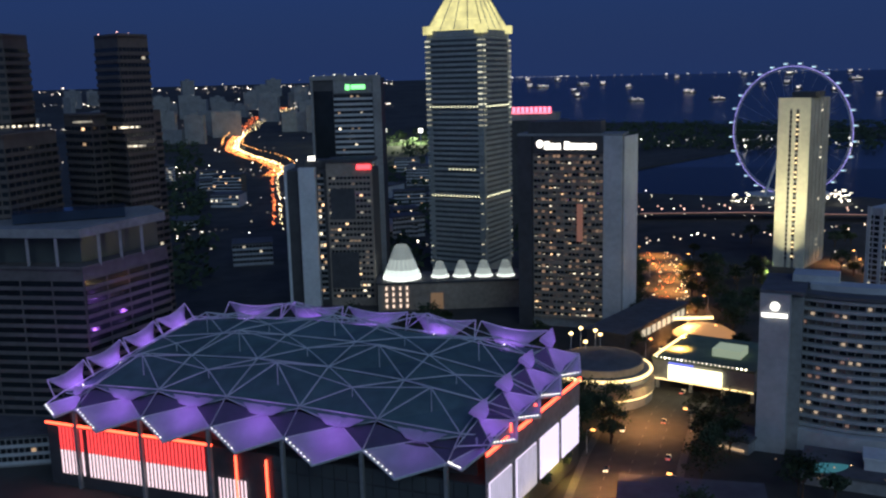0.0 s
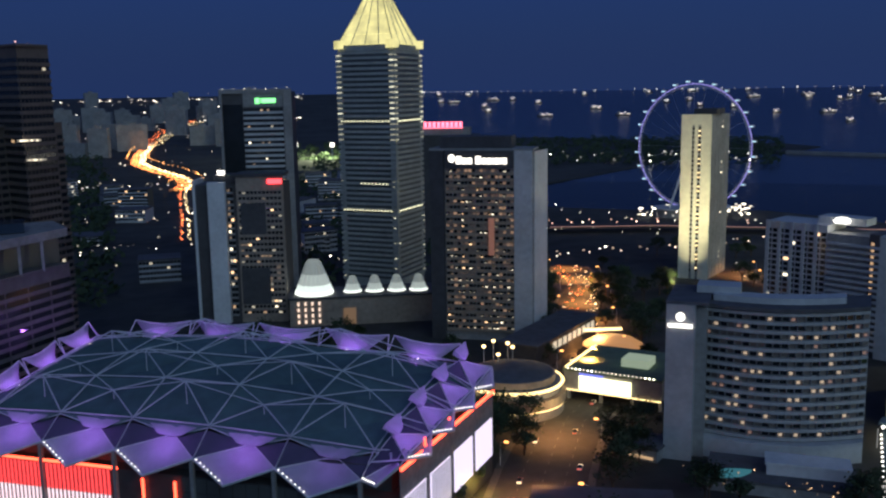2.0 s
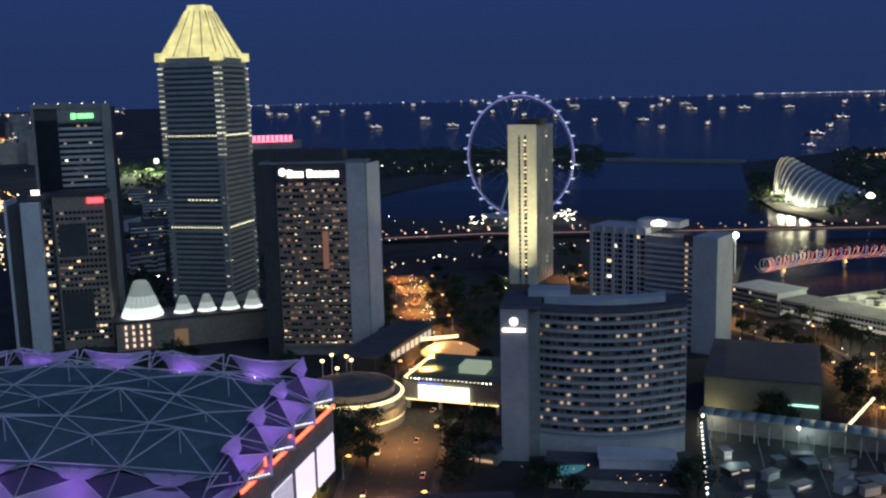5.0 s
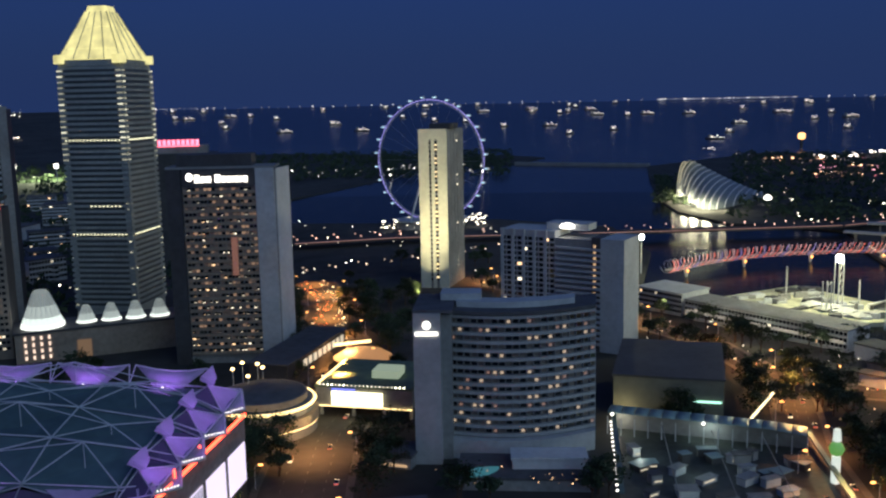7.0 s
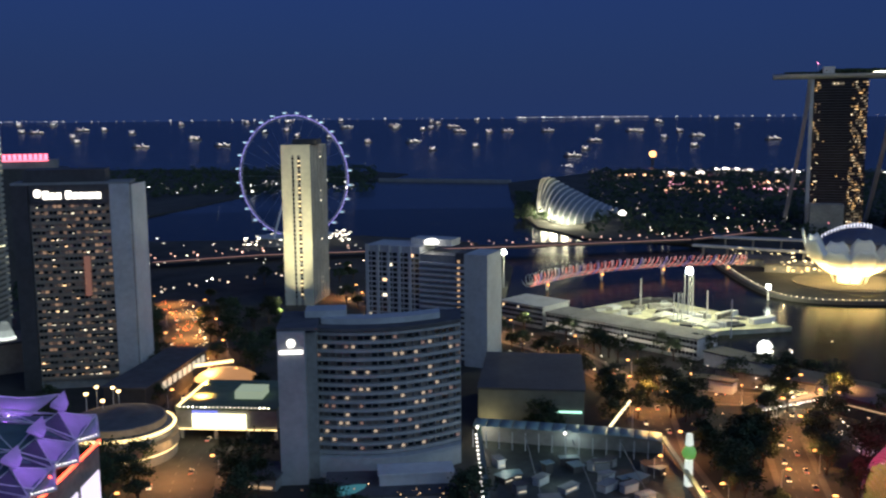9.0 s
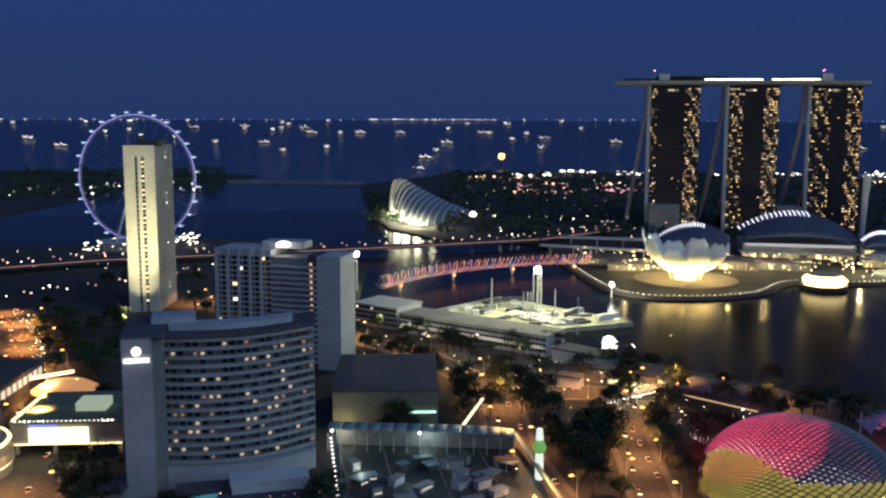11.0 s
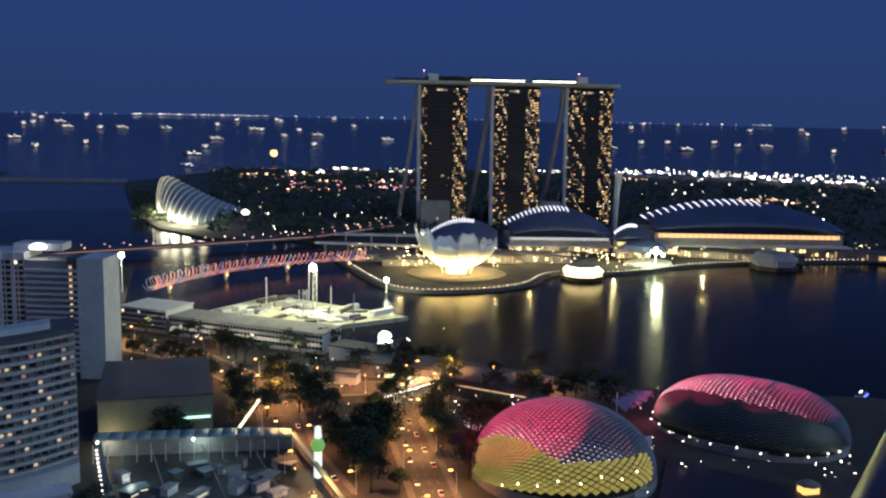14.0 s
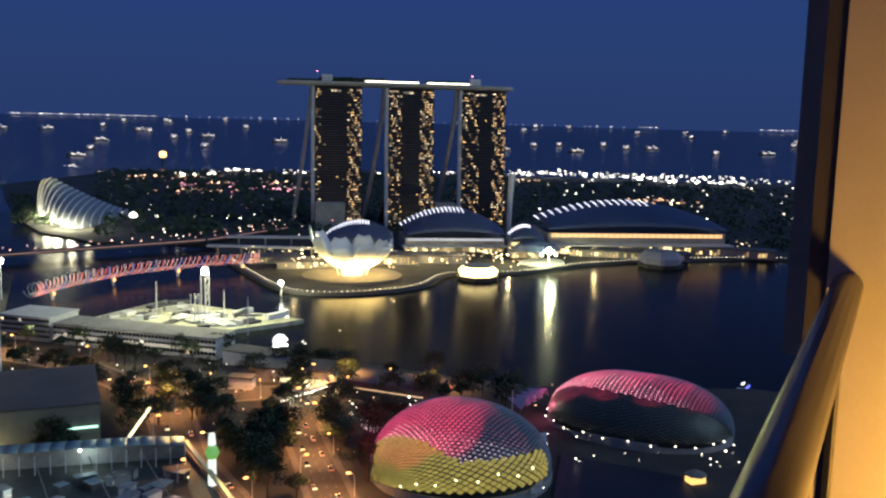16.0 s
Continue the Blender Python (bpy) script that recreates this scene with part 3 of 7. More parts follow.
    disc = Shape().add([(mid.x + e.x * 1.7 * math.cos(k * 0.5236), mid.y + e.y * 1.7 * math.cos(k * 0.5236), 59.2 + 1.7 * math.sin(k * 0.5236)) for k in range(12)], [tuple(range(12))])
    part("emblem", disc, CREAM, t, "round white lit emblem", thick=0.3)
    part("sign", Shape().frame_box(o, e, n, L * 0.08, L * 0.92, 0.3, 0.7, 55.0, 56.4), CREAM, t, "white lit sign bar")


curved_hotel()


def atrium_hotel():
    """Fan-shaped hotel behind, with a white slab end."""
    rng = random.Random(12)
    t = thing("fan_hotel", "pale fan-shaped hotel with columns of windows", "hotel")
    a, b = polar(24.33, 575), polar(27.6, 560)
    o, e, n, L = edge(a, b)
    part("wing", Shape().frame_box(o, e, n, 0, L, -25, 0, 0, 70), CONCRETE, t)
    for k in range(5):
        part("rib_wall", Shape().frame_box(o, e, n, k * L / 5, k * L / 5 + 2.0, 0, 1.0, 0, 70.5), CONCRETE, t)
    facade(t, o, o + e * L, 3, 66, 20, 10, rng, slab=0.3, deep=0.4, chance=0.05, slab_mat=CONCRETE)
    mid = [polar(27.6 + k * 0.55, 560 - 2.6 * k) for k in range(6)]
    part("fan", Shape().prism(mid + list(reversed([p * 1.05 for p in mid])), 0, 66), GREY, t)
    for r in range(18):
        s = Shape().prism([p - p.normalized() * 2.4 for p in mid] + list(reversed([p for p in mid])), 4 + r * 3.3, 5.3 + r * 3.3)
        part("balcony_band", s, CONCRETE, t)
    c2, d = polar(30.35, 546), polar(31.77, 541)
    o3, e3, n3, l3 = edge(c2, d)
    part("slab_end", Shape().frame_box(o3, e3, n3, 0, l3, -26, 0, 0, 67.5), CONCRETE, t, "white slab end wall")
    part("core", Shape().frame_box(o3, e3, n3, -5.5, -0.3, -20, -0.5, 0, 68), DARK, t)
    for r in range(17):
        part("lit_window", Shape().frame_box(o3, e3, n3, -4.5, -3.0, -0.5, -0.2, 6 + r * 3.5, 7.6 + r * 3.5), WARM, t)
    part("roof_drum", Shape().frame_box(o, e, n, L * 0.75, L * 1.5, -22, -8, 70, 74), CONCRETE, t)
    q = polar(28.35, 560)
    part("roof_lamp", Shape().tube([(q.x, q.y, 72.0), (q.x, q.y, 73.2), (q.x, q.y, 74.6), (q.x, q.y, 75.2)], [4.2, 4.6, 3.2, 0.6], 14), CREAM, t, "glowing white roof dome")


atrium_hotel()


# ---- observation wheel ----
def wheel():
    t = thing("observation_wheel", "giant observation wheel with a violet lit rim", "ferris wheel")
    c = polar(20.05, 1100)
    a = radians(-20 - 29)
    e, up = Vector((math.cos(a), math.sin(a), 0)), Vector((0, 0, 1))
    base = Vector((c.x, c.y, 78))
    R_ = 70
    def ring(r, off=0.0):
        nrm = Vector((e.y, -e.x, 0)) * off
        return [base + nrm + e * (r * math.cos(q)) + up * (r * math.sin(q)) for q in (2 * math.pi * k / 84 for k in range(84))]
    part("rim_light", Shape().tube(ring(R_), 0.42, 6, True), lit("violet_rim", (0.40, 0.34, 0.95), 0.85, spread=0.0), t, "violet light strip round the rim")
    part("rim", Shape().tube(ring(R_ - 2.2, 1.2), 0.3, 5, True), STEEL, t)
    part("rim", Shape().tube(ring(R_ - 2.2, -1.2), 0.3, 5, True), STEEL, t)
    part("hub", Shape().tube([base + Vector((e.y, -e.x, 0)) * -8, base + Vector((e.y, -e.x, 0)) * 8], 2.0, 12), STEEL, t)
    sp = Shape()
    for k in range(28):
        q = 2 * math.pi * k / 28
        sp.tube([base, base + e * (R_ - 2) * math.cos(q) + up * (R_ - 2) * math.sin(q)], 0.09, 3)
    tagged(part("spokes", sp, STEEL, t), kind="stuff")
    for k in range(28):
        q = 2 * math.pi * (k + 0.5) / 28
        p = base + e * (R_ + 3.0) * math.cos(q) + up * (R_ + 3.0) * math.sin(q)
        cap = part("capsule", Shape().tube([p - e * 2.8, p - e * 2.2, p + e * 2.2, p + e * 2.8], [1.0, 1.5, 1.5, 1.0], 8), STEEL, t)
        part("capsule_lamp", Shape().box(p.x, p.y, p.z - 0.5, 4.2, 3.2, 0.7, math.degrees(a)), lit("capsule_light", (0.55, 0.85, 1.0), 1.6) if k == 0 else bpy.data.materials["capsule_light"], cap)
    legs = Shape()
    nrm = Vector((e.y, -e.x, 0))
    for s1 in (-1, 1):
        for s2 in (-1, 1):
            foot = Vector((c.x, c.y, 0)) + nrm * 30 * s1 + e * 14 * s2
            legs.tube([foot, base + nrm * 7 * s1], 1.3, 8)
    part("support_legs", legs, STEEL, t)
    tb = thing("wheel_terminal", "low round terminal building lit white and yellow", "building")
    cc = [(c.x + 42 * math.cos(k * math.pi / 12), c.y + 24 * math.sin(k * math.pi / 12)) for k in range(24)]
    part("body", Shape().prism(cc, 0, 9), GREY, tb)
    part("roof", Shape().prism([(c.x + (p[0] - c.x) * 1.1, c.y + (p[1] - c.y) * 1.1) for p in cc], 9, 10.5), CONCRETE, tb)
    s = Shape()
    rng = random.Random(4)
    for k in range(70):
        q = rng.uniform(0, 2 * math.pi)
        s.box(c.x + 46 * math.cos(q) * rng.uniform(0.95, 1.5), c.y + 28 * math.sin(q) - rng.uniform(0, 12), rng.uniform(2, 11), rng.uniform(1, 4), 1, 1.0)
    tagged(part("terminal_lamp", s, LAMP, tb), kind="stuff")


wheel()

# ---- three hotel towers with the long roof deck ----
def deck_towers():
    rng = random.Random(21)
    t = thing("deck_hotel", "three dark glass hotel towers joined by a long boat-shaped roof deck", "hotel")
    a, b = polar(48.2, 1268), polar(62.05, 1322)
    o, e, n, L = edge(a, b)
    glassy = material("bronze_glass", (0.03, 0.025, 0.02), 0.2, scale=0.05, amount=0.4)
    goldlit = lit("gold_room", (1.0, 0.55, 0.18), 0.7, spread=0.9)
    palelit = lit("pale_room", (1.0, 0.76, 0.45), 0.8, spread=0.9)
    for k, x in enumerate((0.150, 0.462, 0.783)):
        x0, w = x * L, 0.198 * L
        tw = part("tower", Shape(), glassy, t)
        def lean(z):
            return 9.0 * (1 - z / 186) ** 2
        def slide(z):
            return 4 + 22 * (1 - z / 187) ** 1.25
        rows = 55
        steps = 11
        heights = [17.0 * r for r in range(12)]
        def splay(z):
            return -14 - 38 * (1 - min(z / 150, 1)) ** 1.3
        part("front_slab", Shape().loft([[(*(o + e * (x0 + s) + n * (lean(z) + d)), z) for s, d in ((0, 0), (w, 0), (w, -14), (0, -14))] for z in heights]), glassy, tw)
        part("rear_slab", Shape().loft([[(*(o + e * (x0 + s - slide(z)) + n * (splay(z) + d)), z) for s, d in ((24, 0), (w, 0), (w, -13), (24, -13))] for z in heights]), glassy, tw, "splayed rear leg")
        part("end_fin", Shape().loft([[(*(o + e * (x0 + s) + n * (lean(z) + d)), z) for s, d in ((-4.0, 1.0), (0.2, 1.0), (0.2, -4.5), (-4.0, -4.5))] for z in heights]), CONCRETE, tw, "pale end fin")
        part("end_fin", Shape().loft([[(*(o + e * (x0 + s - slide(z)) + n * (splay(z) + d)), z) for s, d in ((-1.2, 0.4), (3.2, 0.4), (3.2, -9), (-1.2, -9))] for z in heights]), CONCRETE, tw, "pale leaning end fin")
        gold, pale, bands = Shape(), Shape(), Shape()
        cols = 30
        cw = w / cols
        for r in range(rows):
            z = 3 + r * 3.3
            bands.frame_box(o, e, n, x0, x0 + w, lean(z) - 0.2, lean(z) + 0.35, z, z + 0.5)
            for c in range(cols):
                f = c / cols
                busy = 0.75 if f > 0.68 else 0.48 if f < (0.12, 0.30, 0.40)[k] else 0.015
                if z < 30 and k == 0 and f < 0.6:
                    busy = 0.0
                if rng.random() < busy * (0.55 + 0.45 * math.sin(r * 0.7 + k + c * 0.9)):
                    tgt = gold if rng.random() < 0.6 else pale
                    tgt.frame_box(o, e, n, x0 + c * cw + 0.2, x0 + (c + 1) * cw - 0.2, lean(z) + 0.1, lean(z) + 0.45, z + 0.8, z + 2.3)
        for c in range(10, 17):
            pale.frame_box(o, e, n, x0 + c * cw, x0 + (c + 0.7) * cw, 0.3, 0.7, 180, 182.5)
        tagged(part("floor_banding", bands, DARK, tw), kind="stuff")
        tagged(part("lit_window", gold, goldlit, tw, "gold lit room windows"), kind="stuff")
        tagged(part("lit_window", pale, palelit, tw, "pale lit room windows"), kind="stuff")
        if k < 2:
            part("atrium_block", Shape().frame_box(o, e, n, x0 + (0 if k == 0 else w * 1.02), x0 + (w * 0.62 if k == 0 else w * 1.45), 2, 26, 0, 34), GREY, tw)
    outline = []
    for k in range(41):
        f = k / 40
        half = 19 * (1 - abs(2 * f - 1) ** 3.2) ** 0.6 + 0.5
        outline.append((f, half))
    def at(f, d, z):
        q = o + e * (f * 1.015 * L - 1) + n * (d - 10 + 16 * (4 * (f - 0.5) ** 2 - 0.4))
        return (q.x, q.y, z)
    rows_ = [[at(f, h * s, 187 + dz) for f, h in outline] for s, dz in ((-1, 6), (-0.75, 1.5), (0, 0), (0.75, 1.5), (1, 6))]
    part("deck_hull", Shape().sheet(rows_), CONCRETE, t, "boat-shaped pale hull", smooth=True, thick=0.4)
    part("deck_top", Shape().sheet([[at(f, -h, 193.2) for f, h in outline], [at(f, h, 193.2) for f, h in outline]]), ROOFING, t, thick=0.3)
    rim = Shape()
    for f0, f1 in ((0.36, 0.585), (0.62, 0.80)):
        pts = [at(f0 + (f1 - f0) * k / 30, 18.2, 194.8) for k in range(31)]
        rim.tube(pts, 0.8, 4)
    part("deck_lights", rim, lit("deck_light", (1.0, 0.92, 0.75), 3.0), t, "strip of white lights on the deck's edge")
    gr = Shape()
    for f0, f1, hh in ((0.18, 0.44, 5.5), (0.63, 0.80, 4.5), (0.05, 0.17, 2)):
        pts = [at(f0 + (f1 - f0) * k / 40, 8 + rng.uniform(-4, 4), 194) for k in range(41)]
        for p in pts:
            gr.tube([p, (p[0], p[1], p[2] + hh * rng.uniform(0.4, 0.8)), (p[0], p[1], p[2] + hh * rng.uniform(0.9, 1.1))], [3.0, 4.0, 0.6], 6)
    tagged(part("deck_planting", gr, LEAF, t), kind="stuff")
    for f in (0.20, 0.84):
        q = o + e * (f * L) + n * -4
        part("lift_house", Shape().frame_box(q, e, n, -6, 7, -8, 8, 193, 202), PAINT, t)
    for f in (0.165, 0.825):
        q = at(f, 0, 200)
        part("mast", Shape().tube([(q[0], q[1], 193), (q[0], q[1], 205)], 0.4, 6), STEEL, t)
        part("beacon", Shape().bulb(q[0], q[1], 206.5, 1.3), lit("beacon", (1.0, 0.25, 0.5), 4), t, "red beacon")


deck_towers()


# ---- lotus-shaped museum ----
def lotus():
    t = thing("lotus_museum", "white lotus-shaped museum with upturned petals lit warm from below", "museum")
    c = polar(52.7, 880)
    shell = material("white_shell", (0.62, 0.68, 0.74), 0.5, scale=0.1, amount=0.08)
    tall = Vector((-0.62, 0.78))
    for k in range(10):
        q = 2 * math.pi * k / 10 + math.atan2(tall.x, tall.y)
        d = Vector((math.sin(q), math.cos(q)))
        toward = max(0.0, d.dot(tall))
        reach, height = 36 + 3 * toward ** 2, 21 + 15 * toward ** 5 + (3.0 if k % 2 else 0)
        side = Vector((d.y, -d.x))
        rows = []
        for i in range(13):
            f = i / 12
            r = 8 + (reach - 8) * math.sin(f * 1.5)
            z = 11 + height * f ** 1.6
            half = min(0.315 * r, 15.5 * math.sin(math.pi * (0.24 + 0.66 * f)) + 0.6)
            rows.append([(c.x + d.x * r + side.x * half * s, c.y + d.y * r + side.y * half * s, z - 3.0 * (1 - s * s) * (1 - f * 0.5)) for s in (-1, -0.6, -0.2, 0.2, 0.6, 1)])
        part("petal", Shape().sheet(rows), shell, t, smooth=True, thick=1.6)
    part("core", Shape().tube([(c.x, c.y, 0), (c.x, c.y, 5), (c.x, c.y, 10)], [10, 10, 12], 16), lit("warm_core", (1.0, 0.70, 0.26), 3.0, sampled=True), t, "warm glowing core")
    for k in range(10):
        w = 2 * math.pi * k / 10
        part("stilt", Shape().tube([(c.x + 13 * math.cos(w), c.y + 13 * math.sin(w), 0), (c.x + 17 * math.cos(w + 0.2), c.y + 17 * math.sin(w + 0.2), 11)], 0.6, 5), STEEL, t)
    rim = [(c.x + 47 * math.cos(k * math.pi / 20), c.y + 47 * math.sin(k * math.pi / 20)) for k in range(40)]
    part("pond_rim", Shape().prism(rim, 0.05, 1.0), PAVING, t, "round paved forecourt")
    for k in range(9):
        w = 2 * math.pi * (k + 0.5) / 9
        ld = bpy.data.lights.new("petal_uplight", "SPOT")
        ld.energy, ld.color, ld.shadow_soft_size, ld.spot_size, ld.spot_blend = 80000, (1.0, 0.62, 0.17), 1.0, radians(120), 0.6
        p = (c.x + 30 * math.cos(w), c.y + 30 * math.sin(w), 1.5)
        new("petal_uplight", ld).matrix_world = look(p, (c.x + 20 * math.cos(w), c.y + 20 * math.sin(w), 16))
    p, q = c - tall * 4, c + tall * 34
    ld = bpy.data.lights.new("petal_uplight", "SPOT")
    ld.energy, ld.color, ld.shadow_soft_size, ld.spot_size, ld.spot_blend = 160000, (1.0, 0.88, 0.45), 1.0, radians(60), 0.5
    new("petal_uplight", ld).matrix_world = look((p.x, p.y, 16), (q.x, q.y, 32))


lotus()


# ---- waterfront halls with arched roofs ----
def arched_hall(name, az0, d0, az1, d1, z_wall, z_top, depth, lit_wall, label):
    t = thing(name, label, "hall")
    a, b = polar(az0, d0), polar(az1, d1)
    o, e, n, L = edge(a, b)
    part("front_wall", Shape().frame_box(o, e, n, 0, L, -depth, 0, 0, z_wall), GREY, t)
    rows_, N = [], 24
    for j in range(9):
        g = j / 8
        rows_.append([])
        for i in range(N + 1):
            f = i / N
            arch = (math.sin(math.pi * (0.08 + 0.84 * f))) ** 0.8
            q = o + e * (f * L) + n * (6 - g * depth)
            z = z_wall + 2 + (z_top - z_wall - 2) * arch * (0.25 + 0.75 * math.sin(g * math.pi * 0.5))
            rows_[-1].append((q.x, q.y, z))
    part("roof", Shape().sheet(rows_), TILE, t, "dark blue arched roof", smooth=True, thick=0.8)
    ribs = Shape()
    for i in range(0, N // 2 + 4):
        ribs.tube([rows_[j][i] for j in (5, 6, 7, 8)], [0.5, 0.9, 0.9, 0.5], 4)
    part("roof_lights", ribs, lit("rib_light", (0.85, 0.85, 1.0), 1.0), t, "white lit ribs along the roof's edge")
    s = Shape()
    s.frame_box(o, e, n, L * 0.02, L * 0.98, 0.2, 0.8, z_wall * 0.80, z_wall * 0.97)
    part("clerestory", s, lit_wall, t, "lit band under the eaves")
    s = Shape()
    for i in range(30):
        s.frame_box(o, e, n, L * i / 30, L * i / 30 + 0.5, 0.8, 1.2, z_wall * 0.6, z_wall)
    tagged(part("mullions", s, GREY, t), kind="stuff")
    part("canopy", Shape().frame_box(o, e, n, -4, L + 4, 0, 16, z_wall * 0.45, z_wall * 0.52), CONCRETE, t)
    shops = Shape()
    rng = random.Random(len(name))
    for i in range(40):
        if rng.random() < 0.75:
            shops.frame_box(o, e, n, L * i / 40, L * (i + 0.8) / 40, 0.1, 0.7, 1, z_wall * rng.uniform(0.2, 0.4))
    part("shop_front", shops, lit("shop_light_" + name, (1.0, 0.72, 0.32), 0.9, spread=0.8), t, "warm lit shop fronts")


arched_hall("arched_hall", 51.1, 1010, 55.2, 1010, 12, 34, 50, lit("cool_band_low", (0.8, 0.85, 1.0), 0.35), "small waterfront theatre hall with a dark blue arched roof")
arched_hall("arched_hall", 55.9, 1040, 62.0, 1060, 16, 46, 60, lit("cool_band", (0.8, 0.85, 1.0), 0.35), "waterfront theatre hall with a dark blue arched roof")
arched_hall("arched_hall", 64.6, 1060, 75.0, 1130, 24, 56, 80, lit("orange_band", (1.0, 0.5, 0.2), 0.9), "long waterfront mall with a dark blue arched roof")

arched_hall("arched_hall", 62.4, 1015, 64.4, 1020, 18, 34, 36, lit("yellow_band", (1.0, 0.86, 0.35), 1.3), "small floodlit entrance hall with a curved roof")

# ---- shells of the theatre by the bay ----
def shell_dome(name, az, d, half_l, half_w, top, turn, label, skirt, bulge, skirt_mat, colour, lamps, reach, power, blunt):
    """A spiky dome; skirt(u): where the sunshades end; reach: how far along the added node bulbs go."""
    t = thing(name, label, "theatre")
    c = polar(az, d)
    a = radians(turn)
    e, n = Vector((math.cos(a), math.sin(a))), Vector((-math.sin(a), math.cos(a)))
    if n.dot(c) > 0:
        n = -n
    def at(u, v):
        """u along, v over the shell from the viewer's side: 0 to 1."""
        x = math.cos(math.pi * u)
        w = max(0.0, 1 - abs(x) ** blunt) ** 0.5
        q = c - e * (x * half_l) + n * (math.cos(math.pi * v) * half_w * w)
        return Vector((q.x, q.y, 3 + (top - 3) * w * max(0.0, math.sin(math.pi * v)) ** 0.75))
    U, V = 60, 44
    part("glass_shell", Shape().sheet([[at(i / U, j / V) for j in range(V + 1)] for i in range(U + 1)]), material("shell_glass_" + name, (0.03, 0.04, 0.038), 0.35, scale=0.2, amount=0.3), t, smooth=True, thick=0.3)
    part("podium", Shape().prism([tuple(c - e * (math.cos(2 * math.pi * k / 40) * half_l * 1.02) + n * (math.sin(2 * math.pi * k / 40) * half_w * 1.05)) for k in range(40)], 0, 4), GREY, t)
    # folded aluminium sunshades over the upper shell, bare glazing below a waved line
    caps, panes, rims, nodes, glints = Shape(), Shape(), Shape(), Shape(), Shape()
    for i in range(U):
        for j in range(1, V - 1):
            off = 0.5 if i % 2 else 0.0
            u0, u1, v0, v1 = max((i - 0.4) / U, 0), min((i + 1.4) / U, 1), (j + off) / V, (j + off + 1) / V
            um, vm = (u0 + u1) / 2, (v0 + v1) / 2
            p = [at(u0, vm), at(um, v0), at(u1, vm), at(um, v1)]
            m = (p[0] + p[1] + p[2] + p[3]) / 4
            out = (p[2] - p[0]).cross(p[3] - p[1])
            if out.length < 1e-5:
                continue
            out.normalize()
            if out.z < 0:
                out = -out
            line = skirt(um)
            if vm < line:
                puff = bulge * math.sin(math.pi * min(1.0, vm / line) * 0.9) ** 0.6 * min(1.0, max(0.0, (0.85 - um) * 4))
                q = [x + out * (0.35 + puff) for x in p]
                mm = m + out * (0.35 + puff)
                panes.add([x + (mm - x) * 0.03 for x in q], [(0, 1, 2, 3)])
                rims.tube([q[0], q[1]], 0.07, 3)
                rims.tube([q[1], q[2]], 0.07, 3)
            else:
                tip = p[1] + out * 1.2
                caps.add([p[0], p[1], p[2], p[3], tip], [(0, 1, 4), (1, 2, 4), (2, 3, 4), (3, 0, 4)])
                # Small bulbs added for the dots of light on the sunshades.
                if um < reach - 0.16 * (vm - 0.3) and vm < 0.62:
                    s = m + out * 0.75
                    strong = (vm - line) / 0.3 + max(0.0, um / reach - 0.45) * 1.5
                    (glints if strong < 0.75 else nodes).bulb(s.x, s.y, s.z, 0.26 if strong < 0.4 else 0.18)
    tagged(part("sunshade_cladding", caps, material("shade_" + name, (0.50, 0.51, 0.54), 0.45, metal=0.2, scale=0.2, amount=0.15), t, "pointed aluminium sunshades"), kind="stuff")
    tagged(part("skirt_glazing", panes, skirt_mat, t, "diamond glass panes of the skirt"), kind="stuff")
    tagged(part("glazing_bar", rims, material("glazing_bar_" + name, (0.34, 0.32, 0.20), 0.5), t, "diagonal glazing bars"), kind="stuff")
    tagged(part("node_lamp", glints, lit("white_node", (1.0, 0.62, 0.68), 2.6, spread=0.5), t, "rows of white bulbs added for the lit dots on the sunshades"), kind="stuff")
    tagged(part("node_lamp", nodes, lit("red_node", (1.0, 0.20, 0.28), 0.7, spread=0.5), t, "rows of red bulbs added for the lit dots on the sunshades"), kind="stuff")
    for du, dn, z, en, tu, tv, wide in lamps:
        p = c + e * du + n * dn
        ld = bpy.data.lights.new("shell_floodlight", "SPOT")
        ld.energy, ld.color, ld.spot_size, ld.spot_blend, ld.shadow_soft_size = en * power, colour, radians(wide), 0.35, 0.6
        new("shell_floodlight", ld).matrix_world = look((p.x, p.y, z), at(tu, tv))
    return t, c, e, n, at


gold_panes = lit("gold_panes", (0.78, 0.64, 0.15), 0.27, spread=0.12)
gold_panes.node_tree.nodes["Principled BSDF"].inputs["Base Color"].default_value = (0.04, 0.035, 0.015, 1)
gold_panes.node_tree.nodes["Principled BSDF"].inputs["Specular IOR Level"].default_value = 0.2
dome, c, e, n, at = shell_dome("shell_theatre", 59.7, 385, 38, 37, 30, -30, "spiky domed concert hall lit red above gold glazing",
                               lambda u: 0.0 if u > 0.68 else 0.16 + 0.46 * min(1.0, max(0.0, (0.36 - u) / 0.2)) ** 1.4 + 0.02 * math.sin(9 * u), 4.0, gold_panes, (1.0, 0.05, 0.12),
                               [(-58, 34, 38, 30000, 0.30, 0.50, 58), (-30, 58, 40, 26000, 0.38, 0.44, 42)], 0.62, 3.4, 1.9)
for k in range(8):
    p = at(0.10 + 0.07 * k, 0.085 + 0.02 * (k % 2)) + Vector((n.x, n.y, 0)) * 5.4
    part("skirt_lamp", Shape().bulb(p.x, p.y, p.z, 0.6), lit("skirt_lamp", (1.0, 0.85, 0.4), 3.5) if k == 0 else bpy.data.materials["skirt_lamp"], dome, "warm lamp behind the glass")
